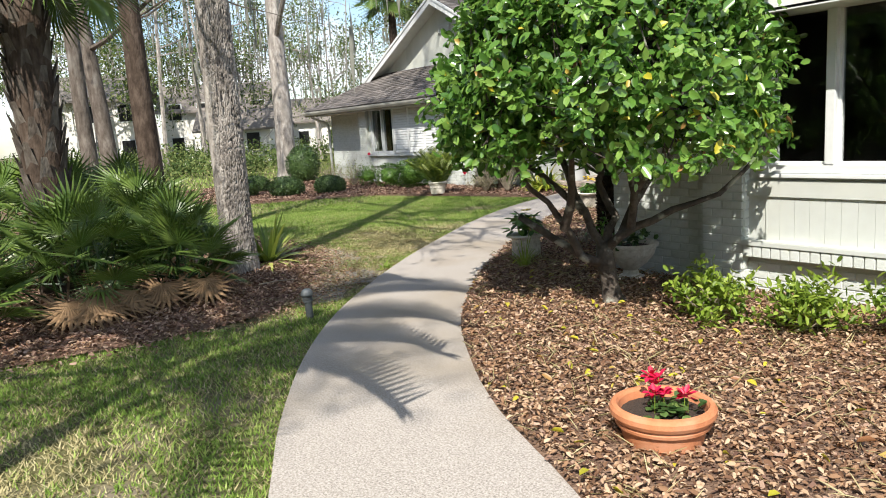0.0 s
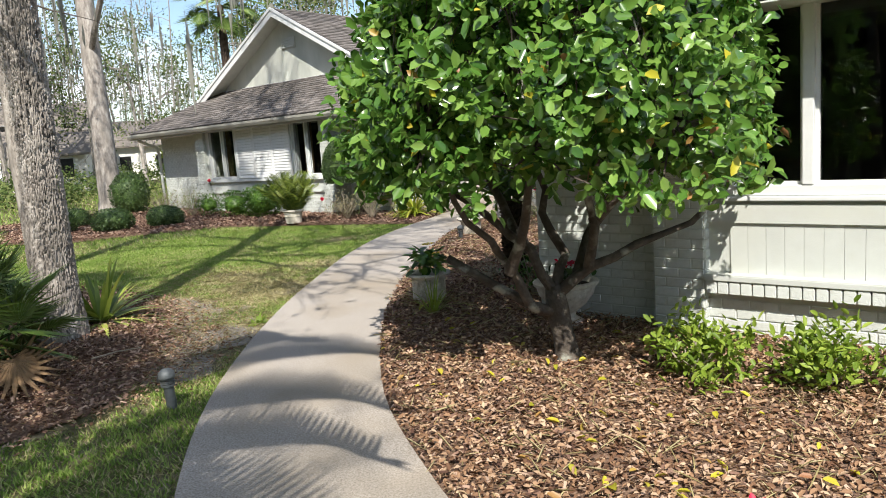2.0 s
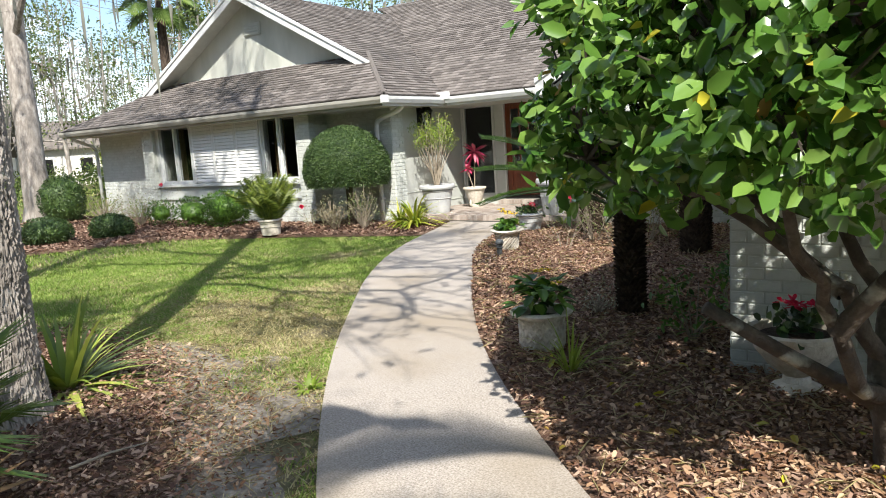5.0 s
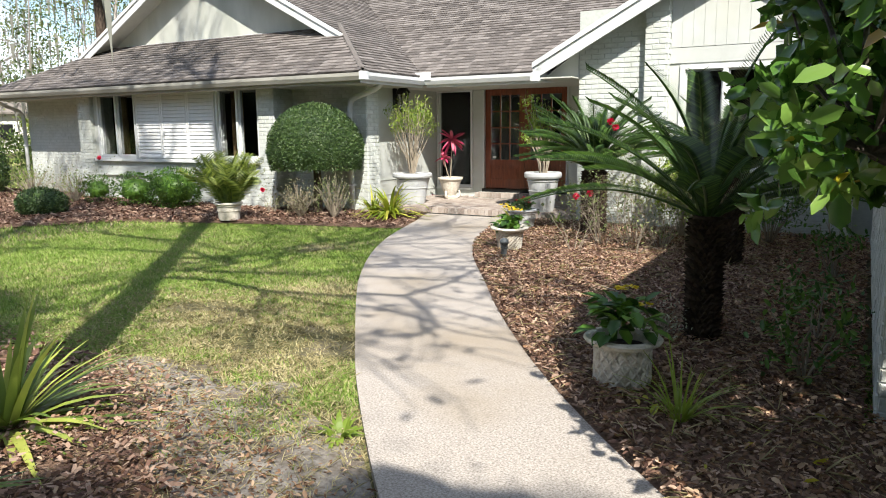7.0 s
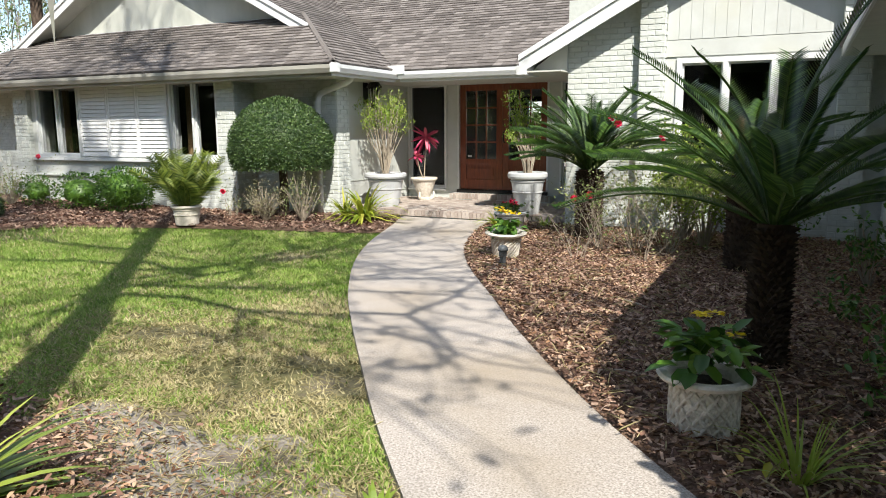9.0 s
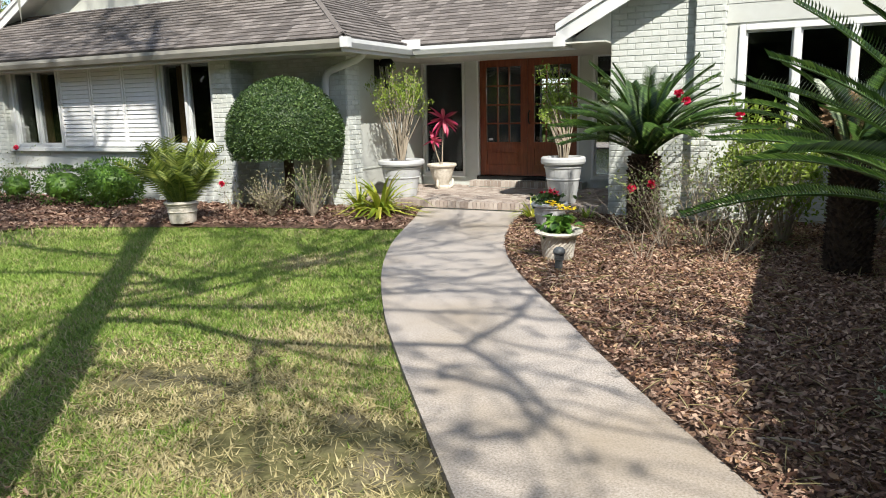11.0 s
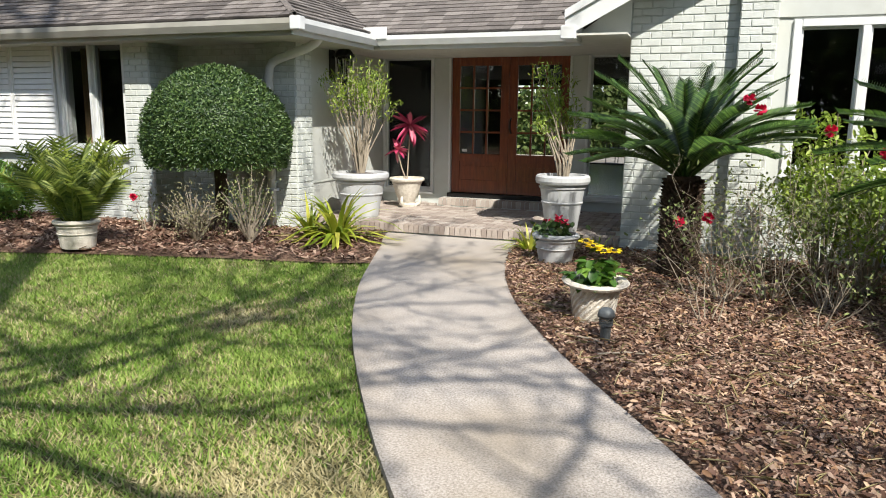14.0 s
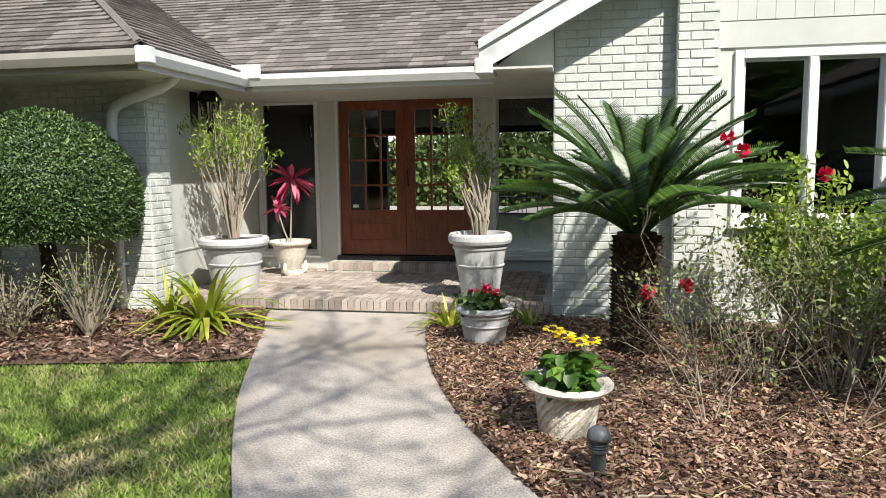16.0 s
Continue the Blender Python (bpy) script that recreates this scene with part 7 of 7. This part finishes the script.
CW, CH, DEEP = 0.203, 0.0757, 0.009
BR = np.random.default_rng(500)
cache = {}
for parent, p, u, w, h, n, single in BRICKS:
    up = Vector((0, 0, 1))
    rows = int(h / CH)
    V, F = [], []
    left = single * 150
    for r in range(rows):
        x = -(CW / 2 if r % 2 else 0)
        while x < w - 0.01:
            a, b = max(x, 0) + 0.005, min(x + CW, w) - 0.005
            x += CW
            if b - a < 0.03:
                continue
            out = DEEP + BR.uniform(-0.002, 0.002)
            if left > 0 and r * CH < 2.2:
                key = (round(b - a, 3),)
                if key not in cache:
                    cache[key] = mesh_from("brick", *brick_mesh(b - a, CH - 0.01, DEEP, M_BRICK_OB), M_BRICK_OB)
                o = new("brick", cache[key])
                o.parent = parent
                m = Matrix.Identity(4)
                m.col[0][:3], m.col[1][:3], m.col[2][:3] = u, n, up
                m.translation = p + u * a + up * (r * CH + 0.005)
                o.matrix_basis = m
                left -= 1
                continue
            bv, bf = brick_mesh(b - a, CH - 0.01, out, None)
            i = len(V)
            V += [p + u * (a + q[0]) + n * q[1] + up * (r * CH + 0.005 + q[2]) for q in bv]
            F += [tuple(k + i for k in q) for q in bf]
    if V:
        part("brickwork", (V, F), M_BRICK, parent, kind="stuff")

# porch: soldier edge bricks singly, pavers joined
PW = 0.098


def paver_mesh(w, l, h, name):
    e = 0.003
    return mesh_from(name, [(0, 0, 0), (w, 0, 0), (w, l, 0), (0, l, 0), (e, e, h), (w - e, e, h), (w - e, l - e, h), (e, l - e, h)],
                     [(4, 5, 6, 7), (0, 1, 5, 4), (1, 2, 6, 5), (2, 3, 7, 6), (3, 0, 4, 7)], M_PAVER_OB)


pave_x, pave_y = paver_mesh(2 * PW - 0.006, PW - 0.006, 0.04, "paver"), paver_mesh(PW - 0.006, 2 * PW - 0.006, 0.04, "paver")
sm = paver_mesh(0.062, 0.2, 0.1, "edge_brick")
for k in range(60):
    o = new("edge_brick", sm)
    o.parent = porch
    o.location = (-1.1 + k * 0.0669, -2.39, 0.04)
# herringbone: each course steps by one brick's width
for i in range(41):
    for j in range(23):
        x, y, c = -1.1 + i * PW, -2.185 + j * PW, (i - j) % 4
        if c not in (0, 3) or x > 2.72 or y > -0.2 or (-0.25 < x < 2.0 and y > -0.5):
            continue
        o = new("paver", pave_x if c == 0 else pave_y)
        o.parent = porch
        o.location = (x, y, 0.1 + BR.uniform(-0.0015, 0.001))
for i in range(30):
    o = new("edge_brick", sm)
    o.parent = step_ob
    o.location = (-0.04 + i * 0.0673, -0.31, 0.137)


# shingles: rows of tabs on each slope
tabs = {}
def shingle(roof, outline, along, single=0, tab=0.32, course=0.142):
    """Tabs over a slope: outline in 3D, along the level direction; rows climb the slope."""
    P = [Vector(q) for q in outline]
    u = Vector(along).normalized()
    n = (P[1] - P[0]).cross(P[2] - P[1]).normalized()
    if n.z < 0:
        n = -n
    v = n.cross(u)
    if v.z < 0:
        v, u = -v, -u
    o = P[0] + n * (TH + 0.001)
    q = [((p - P[0]).dot(u), (p - P[0]).dot(v)) for p in P]
    v0, v1 = min(b for _, b in q), max(b for _, b in q)
    V, F = [], []
    row, left = 0, single
    b = v0
    while b < v1 - 0.02:
        mid = b + course * 0.5
        xs = []
        for i in range(len(q)):
            (xa, ya), (xb, yb) = q[i - 1], q[i]
            if (ya > mid) != (yb > mid):
                xs.append(xa + (mid - ya) * (xb - xa) / (yb - ya))
        xs.sort()
        for x0, x1 in zip(xs[::2], xs[1::2]):
            x = x0 - BR.uniform(0, tab)
            while x < x1:
                wd = tab * BR.uniform(0.35, 1.0)
                a, c = max(x, x0), min(x + wd, x1)
                x += wd
                if c - a < 0.02:
                    continue
                t0, drop = 0.017 + BR.uniform(0, 0.006), BR.uniform(-0.006, 0.006)
                if left > 0 and c - a > 0.1 and row > 0:
                    wq = min(0.3, max(0.1, round((c - a) / 0.05) * 0.05))
                    if wq not in tabs:
                        tabs[wq] = mesh_from("shingle", [(0.002, 0, 0.015), (wq - 0.002, 0, 0.015), (wq - 0.002, course * 1.15, 0.002), (0.002, course * 1.15, 0.002), (0.002, 0, 0), (wq - 0.002, 0, 0)], [(0, 1, 2, 3), (0, 4, 5, 1)], M_SHINGLE_OB)
                    ob = new("shingle", tabs[wq])
                    ob.parent = roof
                    mm = Matrix.Identity(4)
                    mm.col[0][:3], mm.col[1][:3], mm.col[2][:3] = u, v, n
                    mm.translation = o + u * a + v * (b + drop)
                    ob.matrix_basis = mm
                    left -= 1
                    x = a + wq
                    continue
                i = len(V)
                top = min(b + course * 1.15, v1)
                V += [o + u * (a + 0.002) + v * (b + drop) + n * t0, o + u * (c - 0.002) + v * (b + drop) + n * t0, o + u * (c - 0.002) + v * top + n * 0.001, o + u * (a + 0.002) + v * top + n * 0.001,
                      o + u * (a + 0.002) + v * (b + drop), o + u * (c - 0.002) + v * (b + drop)]
                fc = [(0, 1, 2, 3), (0, 4, 5, 1)]
                F += [tuple(k + i for k in w_) for w_ in fc]
        b += course
        row += 1
    part("shingles", (V, F), M_SHINGLE, roof, "weathered brown asphalt shingles", "stuff")


shingle(roof_l, [(ex1, ey, EAVE), (ex1, ent_y, EAVE), (LC, val, ridge), (LC, yg, ridge), (ex1 - d_l, yg, rz(d_l))], (0, 1, 0))
shingle(roof_s, [(ex0, ey, EAVE), (ex1, ey, EAVE), (ex1 - d2, yg + 0.55, rz(d2)), (ex0 + d2, yg + 0.55, rz(d2))], (1, 0, 0), 300)
shingle(roof_e, [(ex1, ent_y, EAVE), (3.5, ent_y, EAVE), (3.5, main_y, zr), (LC - 1.2, main_y, zr), (LC, val, ridge)], (1, 0, 0), 300)
shingle(ra, [(2.3, 1.5, EAVE), (2.3, -2.8, EAVE), (RP, -2.8, rz(RP - 2.3)), (RP, 1.5, rz(RP - 2.3))], (0, 1, 0))
hip = tagged(part("hip_cap", tube([(ex1 - 0.1, ey + 0.1, EAVE + 0.1), (ex1 - d2, yg + 0.55, rz(d2) + 0.09)], [0.05, 0.05], 6), M_SHINGLE), "shingled hip cap", "roof", kind="structure")
